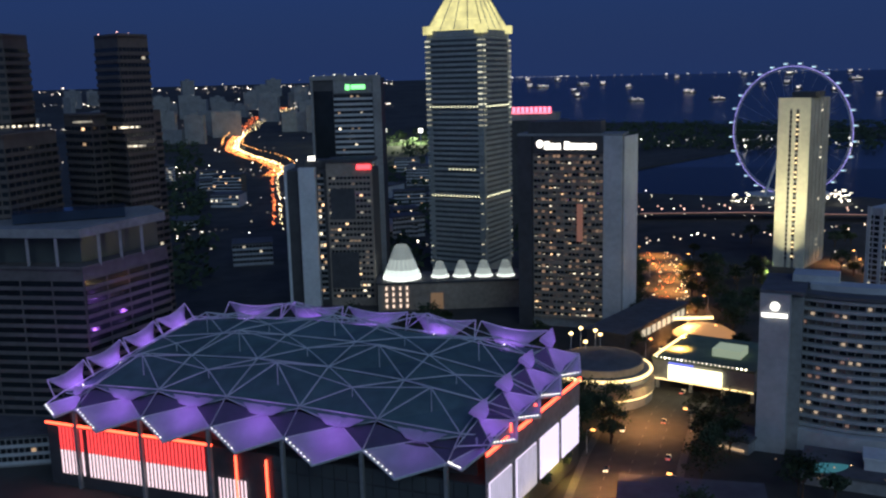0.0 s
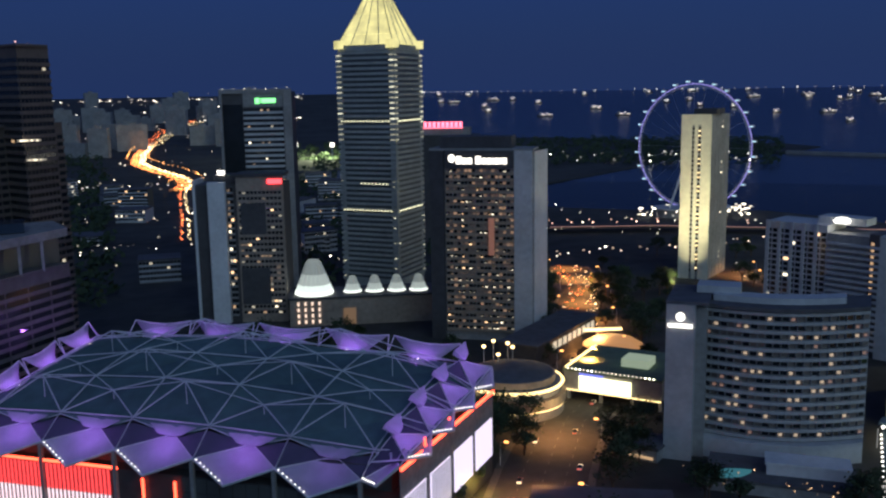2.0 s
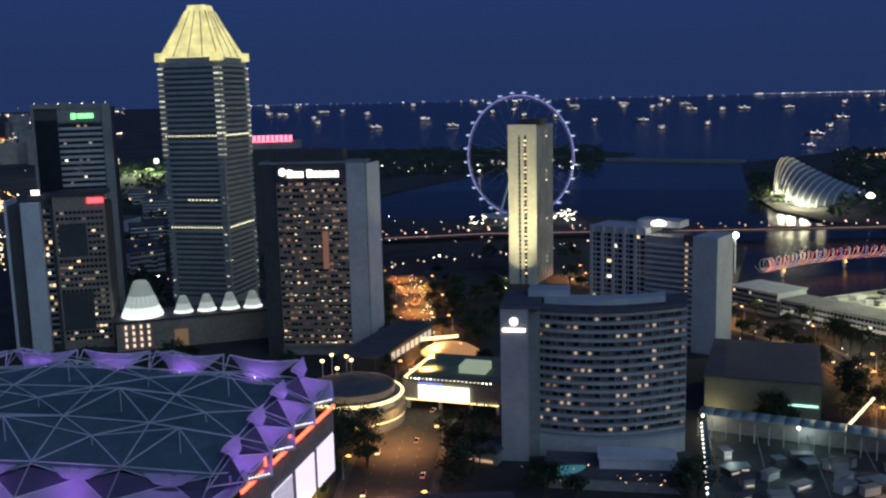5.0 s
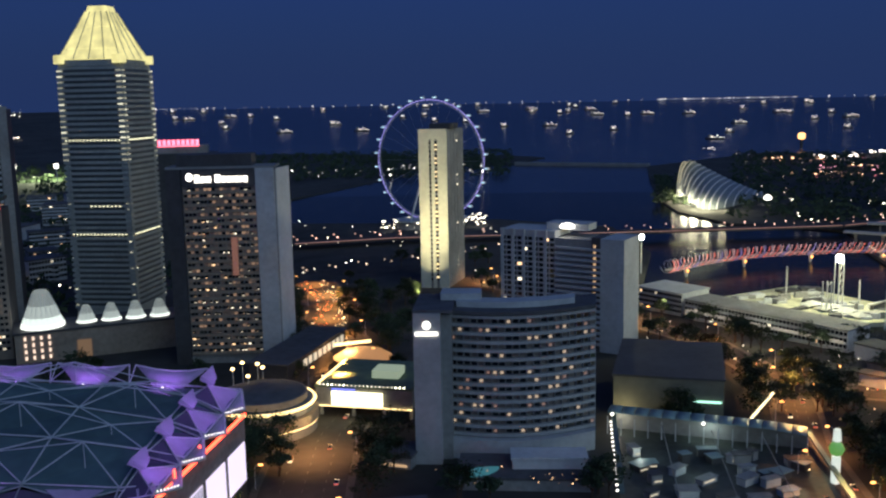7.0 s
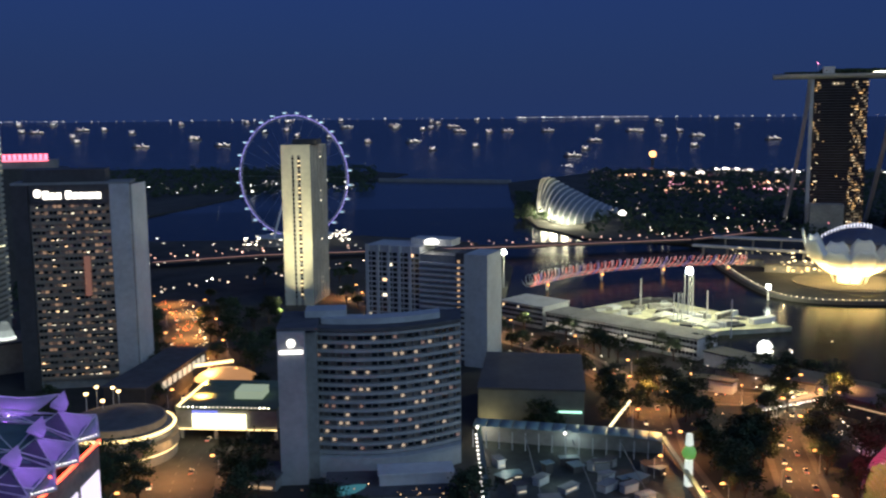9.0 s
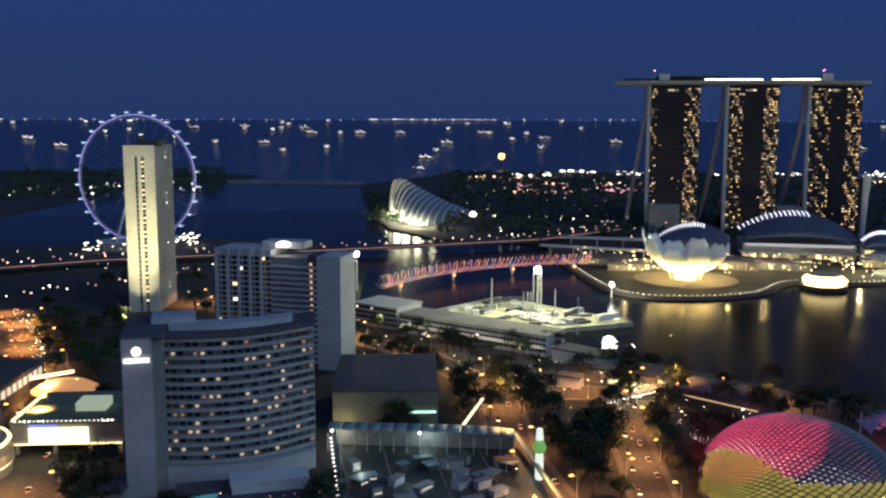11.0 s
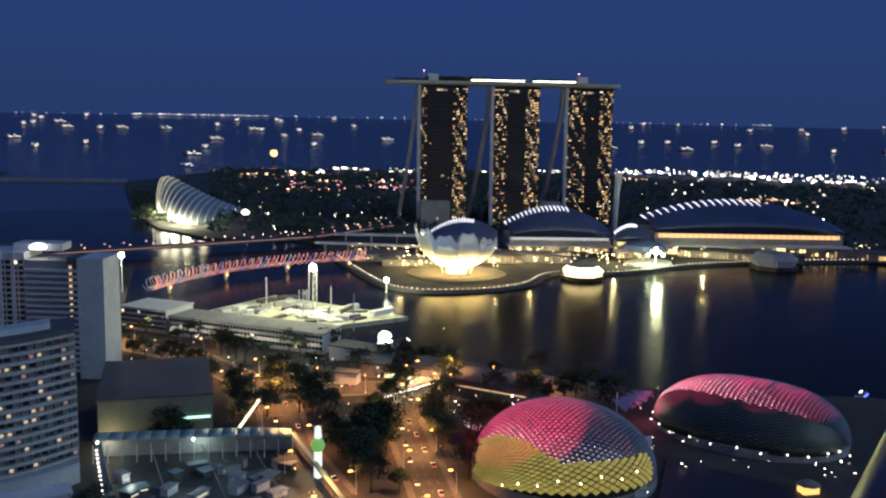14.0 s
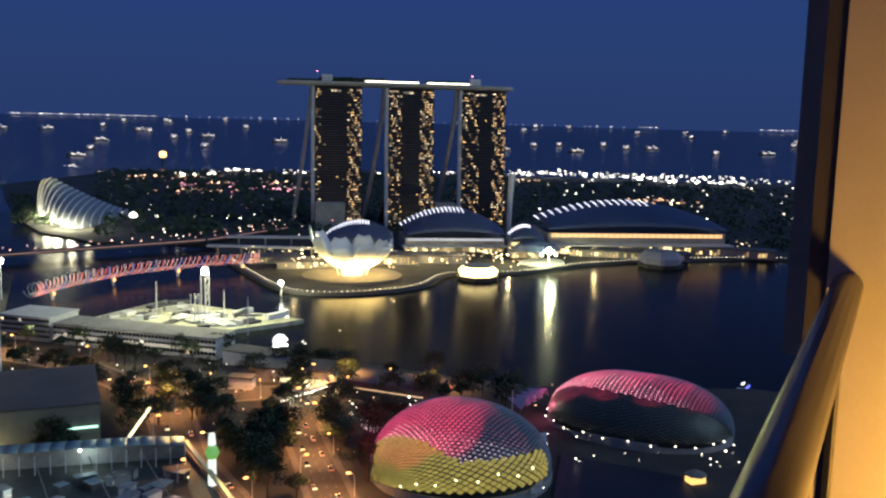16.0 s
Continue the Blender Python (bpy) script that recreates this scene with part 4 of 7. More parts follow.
dome, c, e, n, at = shell_dome("shell_theatre", 70.6, 462, 45, 33, 25, -86, "long spiky domed theatre lit pink above dark glazing",
                               lambda u: 0.31 + 0.03 * math.sin(7 * u + 0.5), 0.3, material("dim_panes", (0.045, 0.055, 0.05), 0.35), (1.0, 0.05, 0.14),
                               [(-34, 66, 40, 30000, 0.22, 0.56, 34), (-10, 70, 42, 30000, 0.40, 0.56, 32), (14, 68, 42, 22000, 0.56, 0.56, 32), (34, 62, 40, 9000, 0.70, 0.56, 28)], 0.80, 3.0, 2.6)
for k in range(12):
    p = at(0.06 + 0.08 * k, 0.03) + Vector((n.x, n.y, 0)) * (3 + 2.5 * (k % 2))
    part("foot_lamp", Shape().bulb(p.x, p.y, 4.6, 0.55), LAMP, dome, "small white lamp at the shell's foot")

walk_roof = thing("link_canopy", "zigzag white canopy along the walkway beside the shells", "canopy")
for k in range(11):
    q = polar(64.75 - 0.02 * k, 428 - 6.6 * k)
    a = radians(-64.7)
    e2, n2 = Vector((math.cos(a), math.sin(a))), Vector((math.sin(a), -math.cos(a)))
    rows = [(q.x + e2.x * dx + n2.x * dy, q.y + e2.y * dx + n2.y * dy, z) for dx, dy, z in ((-2.2, 0, 4.2), (2.4, 1.2, 5.4), (2.0, 4.8, 4.6), (-2.2, 5.6, 4.0))]
    part("canopy_fold", Shape().add(rows, [(0, 1, 2, 3)]), PAINT, walk_roof, thick=0.15)
    part("post", Shape().tube([(q.x, q.y, 0), (q.x, q.y, 4.4)], 0.12, 5), STEEL, walk_roof)
    if k % 2 == 0:
        part("lamp", Shape().bulb(q.x + e2.x * 2.6, q.y + e2.y * 2.6, 4.4, 0.35), CREAM, walk_roof, "small white lamp")
round_pool = thing("round_plaza", "round paved plaza ringed with small white lamps", "plaza")
q = polar(55.3, 446)
part("paving", Shape().prism([(q.x + 15 * math.cos(k * math.pi / 14), q.y + 15 * math.sin(k * math.pi / 14)) for k in range(28)], 0.1, 0.7), PAINT, round_pool)
part("inner_lawn", Shape().prism([(q.x + 9 * math.cos(k * math.pi / 14) + 2, q.y + 9 * math.sin(k * math.pi / 14) + 2) for k in range(28)], 0.72, 1.0), GRASS, round_pool)
for k in range(22):
    w = math.pi * 2 * k / 22
    part("rim_lamp", Shape().bulb(q.x + 15.5 * math.cos(w), q.y + 15.5 * math.sin(w), 1.3, 0.26), CREAM, round_pool, "small white rim lamp")
ld = bpy.data.lights.new("plaza_light", "POINT")
ld.energy, ld.color, ld.shadow_soft_size = 900, (1.0, 0.78, 0.6), 0.4
new("plaza_light", ld).location = (q.x + 3, q.y + 4, 8)
tent = thing("fabric_canopy", "pink lit folded fabric canopy", "canopy")
q = polar(63.6, 470)
for k in range(4):
    part("fold", Shape().add([(q.x - 12 + k * 7, q.y - 4, 6), (q.x - 6 + k * 7, q.y - 5, 11), (q.x - 1 + k * 7, q.y - 4, 6), (q.x - 6 + k * 7, q.y + 7, 9)], [(0, 1, 3), (1, 2, 3)]), MEMBRANE, tent, thick=0.2)
part("mast", Shape().tube([(q.x - 14, q.y, 0), (q.x - 14, q.y, 16)], 0.3, 6), STEEL, tent)
ld = bpy.data.lights.new("canopy_light", "POINT")
ld.energy, ld.color, ld.shadow_soft_size = 2500, (1.0, 0.2, 0.35), 0.4
new("canopy_light", ld).location = (q.x - 4, q.y - 12, 10)
bridge_deck = thing("jetty", "dark wet plaza deck between the theatre shells", "plaza", kind="structure")
part("deck", Shape().prism([polar(65.4, 340), polar(76, 345), polar(73.4, 398), polar(66.0, 412)], 0.1, 1.0), material("wet_deck", (0.018, 0.022, 0.030), 0.5), bridge_deck)


# ---- convention centre with a tented roof ----
ROOF_STEEL = material("roof_steel", (0.60, 0.63, 0.66), 0.5, scale=0.5, amount=0.2)


# Membrane for the infill sails, with their shade put into the violet.
SHADED = material("shaded_violet_membrane", (0.10, 0.09, 0.15), 0.7, scale=0.2, amount=0.2)


def convention():
    t = thing("convention_centre", "convention hall under a purple lit tent roof with light walls", "convention hall")
    c0, u, w = Vector((10, 274)), Vector((-163, 64)), Vector((39, 71))
    part("body", Shape().prism([c0, c0 + w, c0 + u + w, c0 + u], 0, 24), DARK, t)
    part("upper_body", Shape().prism([c0 + u * 0.03 + w * 0.07, c0 + w * 0.95 + u * 0.03, c0 + u * 0.97 + w * 0.95, c0 + u * 0.97 + w * 0.07], 24, 32), DARK, t)
    up = Vector((0, 0, 1))
    purple = (0.46, 0.17, 1.0)
    columns = (0.0, 0.0725, 0.241, 0.41, 0.579, 0.747, 0.916, 1.0)
    ranks = (0.12, 0.34, 0.56, 0.78, 1.0)

    def roof(a, b, lift=0.0):
        p = c0 + u * a + w * b
        inset = min(1.0, max(0.0, min(min(a, 1 - a) * 6, b * 2.6, (1 - b) * 4)) / 0.55)
        z = 29 + 2 * a + 14 * b + 6 * inset + 8 * math.sin(math.pi * a) * math.sin(math.pi * (0.03 + 0.82 * b))
        z += 6 * max(0.0, 1 - a / 0.07) * max(0.0, 1 - 1.2 * b)
        return Vector((p.x, p.y, z + lift))

    def tube(name, path, r, sides=4):
        part(name, Shape().tube(path, r, sides), ROOF_STEEL, t)

    def sail_light(at, energy):
        ld = bpy.data.lights.new("sail_light", "POINT")
        ld.energy, ld.color, ld.shadow_soft_size = energy, purple, 0.5
        new("sail_light", ld).location = at

    # folded membrane bays with a pyramid of tubes over each
    for i, (a0, a1) in enumerate(zip(columns, columns[1:])):
        for j, (b0, b1) in enumerate(zip(ranks, ranks[1:])):
            q = [roof(a0, b0), roof(a1, b0), roof(a1, b1), roof(a0, b1)]
            am, bm_ = (a0 + a1) / 2, (b0 + b1) / 2
            part("roof_tent", Shape().add([*q, roof(am, bm_, -2.4)], [(0, 1, 4), (1, 2, 4), (2, 3, 4), (3, 0, 4)]), TEAL, t)
            if 0 < i < 6:
                apex = roof(am, bm_, 6.2 if (i + j) % 2 else 1.0)
                for p in q:
                    tube("truss_strut", [p + up * 0.7, apex], 0.26)
                tube("truss_post", [roof(am, bm_, -2.3), apex], 0.19)
                if i < 5:
                    tube("truss_ridge", [apex, roof((a1 + columns[i + 2]) / 2, bm_, 1.0 if (i + j) % 2 else 6.2)], 0.2)
    for a in columns:
        tube("truss_chord", [roof(a, b, 0.8) for b in ranks], 0.3, 5)
    for b in ranks:
        tube("truss_chord", [roof(a, b, 0.8) for a in columns], 0.26, 5)

    def kite(a, b, out, reach, drop, rear, inner, energy, wing, rise):
        """One pointed sail: a and b its side corners, rear its high corner, inner the roof nodes behind a and b."""
        o3 = Vector((out.x, out.y, 0))
        tip = (a + b) / 2 + o3 * reach - up * drop
        rows = []
        for i in range(8):
            f = i / 7
            rows.append([])
            for j in range(8):
                g = j / 7
                p = a * (1 - f) * (1 - g) + tip * f * (1 - g) + b * f * g + rear * (1 - f) * g
                rows[-1].append(p - up * 1.3 * math.sin(math.pi * f) * math.sin(math.pi * g))
        part("edge_sail", Shape().sheet(rows), MEMBRANE, t, "purple lit fabric sail", smooth=True)
        part("sail_tube", Shape().tube([a, tip, b], 0.5, 6), ROOF_STEEL, t)
        tube("sail_cable", [a, rear + up * 0.3, b], 0.26)
        along_ = (b - a).normalized()
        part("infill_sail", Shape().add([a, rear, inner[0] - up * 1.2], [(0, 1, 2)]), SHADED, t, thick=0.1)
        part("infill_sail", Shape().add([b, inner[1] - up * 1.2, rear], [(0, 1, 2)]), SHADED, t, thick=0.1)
        part("infill_sail", Shape().add([inner[0], rear - up * 1.5, inner[1]], [(0, 1, 2)]), TEAL, t, thick=0.1)
        for p, q in ((a, inner[0]), (b, inner[1])):
            tube("sail_cable", [rear, q], 0.22)
            tube("edge_strut", [p, q + up * 1.2], 0.3)
        for k in range(7):
            q = a.lerp(tip, 0.12 + 0.76 * k / 6)
            part("edge_lamp", Shape().bulb(q.x, q.y, q.z + 0.8, 0.30), CREAM, t, "small white lamp")
        back = [rear - along_ * wing + up * rise, rear - o3 * 2.0 + up * rise * 0.75, rear + along_ * wing + up * rise]
        front = [rear - along_ * wing * 0.5 + o3 * 2.4 + up * rise * 0.3, rear + o3 * 2.6 + up * 0.4, rear + along_ * wing * 0.5 + o3 * 2.4 + up * rise * 0.3]
        part("inner_sail", Shape().sheet([back, front]), MEMBRANE, t, "small upturned bright sail", thick=0.15)
        sail_light(rear + o3 * 7.5 + up * 3.2, energy)

    def flare(a, b, out):
        """One upturned sail that opens outwards like a scoop."""
        o3 = Vector((out.x, out.y, 0))
        hi = [a.lerp(b, f) + o3 * 4 + up * (7.0 - 1.8 * math.sin(math.pi * f)) for f in (0.04, 0.28, 0.5, 0.72, 0.96)]
        mid = [a.lerp(b, f) + o3 * 1.6 + up * 2.4 for f in (0.22, 0.37, 0.5, 0.63, 0.78)]
        low = [a.lerp(b, f) - o3 * 2 - up * 1.0 for f in (0.36, 0.43, 0.5, 0.57, 0.64)]
        part("edge_sail", Shape().sheet([hi, mid, low]), MEMBRANE, t, "purple lit upturned fabric sail", smooth=True, thick=0.15)
        part("sail_tube", Shape().tube(hi, 0.3, 5), ROOF_STEEL, t)
        for q, r in ((hi[0], a), (hi[4], b)):
            tube("sail_cable", [q, r], 0.25)
        m = (a + b) / 2
        for d in (-0.9, 0.9):
            q = m - o3 * 3 + (b - a).normalized() * d
            part("edge_lamp", Shape().bulb(q.x, q.y, q.z + 0.6 + 0.3 * d, 0.42), CREAM, t, "small white lamp")
        sail_light(m - o3 * 4.5 + up * 4.4, 1500)

    front_way, right_way = -w.normalized(), -u.normalized()
    for k in range(7):
        a0, a1 = columns[k + 1], columns[k]
        wide = columns[k + 1] - columns[k] > 0.1
        rear = roof((a0 + a1) / 2 - 0.012, 0.10, -2.2)
        kite(roof(a0, 0), roof(a1, 0), front_way, 6.0 if wide else 3.0, 5.2 if wide else 3.0, rear, (roof(a0, 0.12), roof(a1, 0.12)), 1250 if k > 1 else 300, 9.0 if wide else 3.0, 3.4)
        if wide:
            flare(roof(a1, 1.0), roof(a0, 1.0), w.normalized())
    sides = (0.06, 0.295, 0.53, 0.765, 1.0)
    for b0, b1 in zip(sides, sides[1:]):
        rear = roof(0.052, (b0 + b1) / 2, 2.4)
        kite(roof(0, b0), roof(0, b1), right_way, 4.0, 2.6, rear, (roof(0.0725, b0), roof(0.0725, b1)), 1000, 6.5, 5.0)
        flare(roof(1, b0), roof(1, b1), u.normalized())

    # red strips and light walls
    o, e, n, L = edge(c0 + u, c0)
    part("red_strip", Shape().frame_box(o, e, n, 0, L * 0.425, 0.3, 0.9, 24.2, 25.0), REDLINE, t, "red light strip")
    red, white = lit("red_bar", (1.0, 0.05, 0.05), 1.3), lit("white_bar", (1.0, 0.72, 0.80), 1.0)
    for k in range(40):
        x = L * (0.035 + 0.375 * k / 40)
        if k in (7, 23):
            continue
        part("red_light_bar", Shape().frame_box(o, e, n, x, x + 0.8, 0.3, 0.6, 14.5, 23.5), red, t, "vertical red light bar")
        part("white_light_bar", Shape().frame_box(o, e, n, x, x + 0.7, 0.3, 0.6, 5, 14.3), white, t, "vertical white light bar")
    for k in range(8):
        part("white_light_bar", Shape().frame_box(o, e, n, L * 0.437 + k * 1.5, L * 0.437 + k * 1.5 + 0.6, 0.45, 0.7, 3, 13), white, t, "vertical white light bar")
    for x in (0.478, 0.548):
        part("red_strip", Shape().frame_box(o, e, n, L * x, L * x + 0.7, 0.4, 0.9, 4, 22), REDLINE, t, "upright red light strip")
    for a in columns[1:-1]:
        x = L * (1 - a)
        part("column", Shape().frame_box(o, e, n, x - 0.6, x + 0.6, 0.2, 1.6, 0, roof(a, 0).z - 0.3), GREY, t)
    for k in range(16):
        x = L * (0.565 + 0.43 * k / 16)
        for z0, z1 in ((1.5, 9.5), (10.2, 18.2), (18.9, 23.6)):
            part("glazing", Shape().frame_box(o, e, n, x, x + L * 0.0245, 0.1, 0.4, z0, z1), SMOKED, t, "grey glazed bay")
    o, e, n, L = edge(c0, c0 + w)
    part("red_strip", Shape().frame_box(o, e, n, 0, L, 0.3, 1.0, 33.6, 34.6), REDLINE, t, "red light strip")
    for f in (0.22, 0.47, 0.72):
        part("red_strip", Shape().frame_box(o, e, n, L * f, L * f + 0.5, 0.3, 0.8, 34.7, 38.0), REDLINE, t, "short upright red strip")
    part("parapet", Shape().frame_box(o, e, n, 0, L, 0, 0.3, 24, 33.4), GREY, t)
    for k in range(4):
        part("light_wall", Shape().frame_box(o, e, n, L * (0.02 + 0.25 * k), L * (0.225 + 0.25 * k), 0.3, 0.8, 9, 24), SCREEN, t, "white glowing screen wall")
        if k < 2:
            for i in range(12):
                x = L * (0.02 + 0.25 * k + 0.205 * (i + 0.5) / 12)
                part("wall_fin", Shape().frame_box(o, e, n, x - 0.16, x + 0.16, 0.82, 1.1, 9, 24), CONCRETE, t)
    for f in (0.35, 0.75):
        q = c0 + w * f - u.normalized() * 4
        ld = bpy.data.lights.new("arcade_light", "POINT")
        ld.energy, ld.color, ld.shadow_soft_size = 1500, (1.0, 0.72, 0.12), 0.5
        new("arcade_light", ld).location = (q.x, q.y, 5)


convention()


# ---- arched glasshouse ----
def glasshouse():
    t = thing("glasshouse", "white ribbed glass conservatory with a wave-shaped back", "conservatory")
    glass = material("pale_glass", (0.20, 0.23, 0.24), 0.3, amount=0.15)
    n_, prev = 16, None
    for k in range(n_):
        f = k / (n_ - 1)
        h = 56 * (1 - f) ** 1.15 * min(1, 0.86 + f * 1.4) + 8
        g = max(0.0, f - 0.22 * math.sin(math.pi * f))
        foot = polar(34.8 + 4.8 * g, 1400 - 140 * math.sin(math.pi * g ** 0.75))
        ridge = polar(35.25 + 4.25 * f, 1345 + 60 * f)
        rear = polar(35.2 + 4.4 * f, 1425 + 20 * f)
        pts = []
        for i in range(13):
            q = math.pi / 2 * i / 12
            p = foot.lerp(ridge, 1 - math.cos(q))
            pts.append((p.x, p.y, h * math.sin(q) ** 0.9))
        for i in range(1, 9):
            q = math.pi / 2 * (1 - i / 8)
            p = rear.lerp(ridge, 1 - math.cos(q))
            pts.append((p.x, p.y, h * math.sin(q) ** 0.9))
        part("rib", Shape().tube(pts, 1.1, 5), STEEL, t, smooth=True)
        if prev:
            part("glass_panel", Shape().sheet([prev, pts]), glass, t, smooth=True)
        else:
            part("end_glass", Shape().add(pts, [tuple(range(len(pts)))]), glass, t)
        prev = pts
    for az, d, en in ((34.75, 1362, 34000), (35.25, 1302, 42000), (35.8, 1260, 46000), (36.5, 1240, 36000), (37.4, 1250, 18000)):
        p = polar(az, d)
        ld = bpy.data.lights.new("glasshouse_floodlight", "POINT")
        ld.energy, ld.color, ld.shadow_soft_size = en, (1.0, 0.93, 0.60), 5
        new("glasshouse_floodlight", ld).location = (p.x, p.y, 8)
    q = polar(39.9, 1330)
    part("door_lamp", Shape().tube([(q.x, q.y, 6), (q.x, q.y, 9), (q.x, q.y, 13)], [4, 6, 2], 8), CREAM, t, "bright entrance lamp")


glasshouse()

# ---- buildings to the north ----
def corner_block(name, near, left, right, top, rows, cl, cr, rng, label, wall, chance, category="office block", base=0.0, slab=0.45):
    """A block seen on its near corner; near, left, right: plan corners."""
    t = thing(name, label, category)
    far = left + right - near
    part("body", Shape().prism([near, right, far, left], base, top), wall, t)
    facade(t, left, near, base + 4, top - 5, rows, cl, rng, slab=slab, deep=0.7, chance=chance, slab_mat=wall)
    facade(t, near, right, base + 4, top - 5, rows, cr, rng, slab=slab, deep=0.7, chance=chance, slab_mat=wall)
    o, e, n, L = edge(left, near)
    part("parapet", Shape().prism([near * 0.996, right * 0.998, far, left * 0.998], top + 0.01, top + 1.2), wall, t)
    return t


rng = random.Random(31)
# Brown tower cladding, lightened so that the haze sits in its colour.
HAZED_UMBER = material("hazed_brown_grey_cladding", (0.13, 0.105, 0.095), 0.7, scale=0.3, amount=0.3)
BANDING = material("pale_spandrel", (0.15, 0.135, 0.13), 0.75, scale=0.3, amount=0.3)
office = corner_block("office_block", polar(-21.6, 400), polar(-29.5, 440), polar(-16.83, 436), 76, 17, 5, 4, rng, "dark grey office block with a recessed upper storey", BANDING, 0.015, slab=0.42)
part("recessed_storey", Shape().prism([polar(-21.6, 408), polar(-17.3, 438), polar(-17.6, 458), polar(-29.2, 458), polar(-29.2, 444)], 77.3, 88.9), SMOKED, office, "glazed recessed storey")
part("crown_frame", Shape().prism([polar(-21.6, 398), polar(-16.8, 434), polar(-17.5, 460), polar(-29.6, 460), polar(-29.6, 438)], 89, 92.6), GREY, office)
for az in (-27.6, -26.0, -24.4, -22.9, -20.6, -19.4, -18.2):
    d = 400 + (az + 21.6) * (-5.0 if az < -21.6 else 7.5)
    q = polar(az, d - 1.5)
    part("crown_post", Shape().box(q.x, q.y, 76, 1.2, 1.2, 13, -az), GREY, office)
part("roof_plant", Shape().prism([polar(-25, 424), polar(-19, 424), polar(-19, 438), polar(-25, 438)], 93, 97), BLUEGLASS, office)
corner_block("office_tower", polar(-18.6, 478), polar(-19.85, 500), polar(-17.0, 492), 171, 44, 8, 8, rng, "dark slender office tower with a red beacon", HAZED_UMBER, 0.008, "tower")
corner_block("office_tower", polar(-20.4, 488), polar(-21.8, 505), polar(-16.6, 520), 134, 34, 8, 10, rng, "dark stepped office tower wing", HAZED_UMBER, 0.008, "tower")
corner_block("office_tower", polar(-24.5, 470), polar(-29, 480), polar(-23.3, 488), 171, 44, 10, 8, rng, "dark office tower at dusk", HAZED_UMBER, 0.008, "tower")
corner_block("office_tower", polar(-25.0, 445), polar(-29, 455), polar(-22.3, 475), 128, 32, 10, 8, rng, "dark lower tower with a row of lights", HAZED_UMBER, 0.008, "tower")
s = Shape()
for az, d, z in ((-19.6, 482, 172), (-18.6, 478, 173), (-18.0, 482, 172)):
    q = polar(az, d)
    s.bulb(q.x, q.y, z, 0.42)
tagged(part("beacon", s, lit("pale_beacon", (1.0, 0.5, 0.45), 2.0)), "red roof beacons on a dark tower", "beacon", kind="stuff")
s = Shape()
for az0, az1, d, z in ((-25, -22.6, 440, 132), (-21.3, -20.4, 486, 131), (-18.9, -17.8, 476, 128), (-18.5, -17.6, 476, 119)):
    for k in range(9):
        q = polar(az0 + (az1 - az0) * k / 8, d)
        s.box(q.x, q.y, z, 1.2, 0.5, 0.9, -az0)
tagged(part("floor_lamps", s, WHITE), "rows of white lamps on refuge floors", "lamps", kind="stuff")


# ---- low buildings with glowing domes behind the convention hall ----
def cone_hall():
    t = thing("domed_arcade", "low brown arcade with glowing white conical glass domes", "arcade")
    a, b = polar(-4.4, 592), polar(4.6, 596)
    o, e, n, L = edge(a, b)
    part("body", Shape().frame_box(o, e, n, 0, L, -30, 0, 0, 17.5), BROWN, t)
    part("parapet", Shape().frame_box(o, e, n, -1, L + 1, -31, 1, 17.6, 18.8), DARK, t)
    # Lamplight fading up the domes is put in as three glow strengths.
    glowing = [lit("frosted_dome", (0.88, 1.0, 0.92), k, sampled=True) for k in (0.80, 0.36, 0.18)]
    def cone(az, d, r, z0, z1, sides, name):
        q = polar(az, d)
        ring = lambda f: (q.x, q.y, z0 + (z1 - z0) * f)
        c = part(name, Shape().tube([ring(0.6), ring(0.75), ring(0.92), ring(1)], [r * 0.63, r * 0.52, r * 0.40, r * 0.30], sides), glowing[2], t, "frosted glass dome lit from inside")
        part("lower_glass", Shape().tube([ring(0), ring(0.15), ring(0.29)], [r, r * 0.96, r * 0.86], sides), glowing[0], c, "brightly lit frosted glass")
        part("middle_glass", Shape().tube([ring(0.3), ring(0.45), ring(0.59)], [r * 0.85, r * 0.74, r * 0.64], sides), glowing[1], c, "softly lit frosted glass")
        ribs = Shape()
        for k in range(sides):
            w = 2 * math.pi * k / sides
            ribs.tube([(q.x + r * 1.02 * f * math.cos(w), q.y + r * 1.02 * f * math.sin(w), z) for f, z in ((1, z0), (0.74, z0 + 0.45 * (z1 - z0)), (0.4, z0 + 0.92 * (z1 - z0)))], 0.14, 3)
        part("ribs", ribs, STEEL, c)
        part("base_glow", Shape().tube([(q.x, q.y, z0 + 0.2), (q.x, q.y, z0 + 2.4)], [r * 1.03, r * 1.0], sides), lit("dome_foot", (0.95, 1.0, 0.9), 1.3) if name == "great_dome" else bpy.data.materials["dome_foot"], c)
    cone(-2.85, 604, 12.2, 18.9, 41, 20, "great_dome")
    for k in range(4):
        cone(-0.5 + 1.36 * k, 606, 6.0, 17.0, 29, 14, "small_dome")
    amber = lit("shop_window", (1.0, 0.72, 0.55), 1.0)
    for r in range(4):
        for k in range(4):
            part("lit_window", Shape().frame_box(o, e, n, 5 + k * 4.4, 6.3 + k * 4.4, 0.1, 0.5, 2.0 + r * 3.9, 4.2 + r * 3.9), amber, t, "orange lit square window")
    part("doorway", Shape().frame_box(o, e, n, 34, 42, 0.1, 0.6, 0.5, 11), lit("amber_doorway", (0.8, 0.42, 0.14), 0.14), t, "amber lit doorway")


cone_hall()


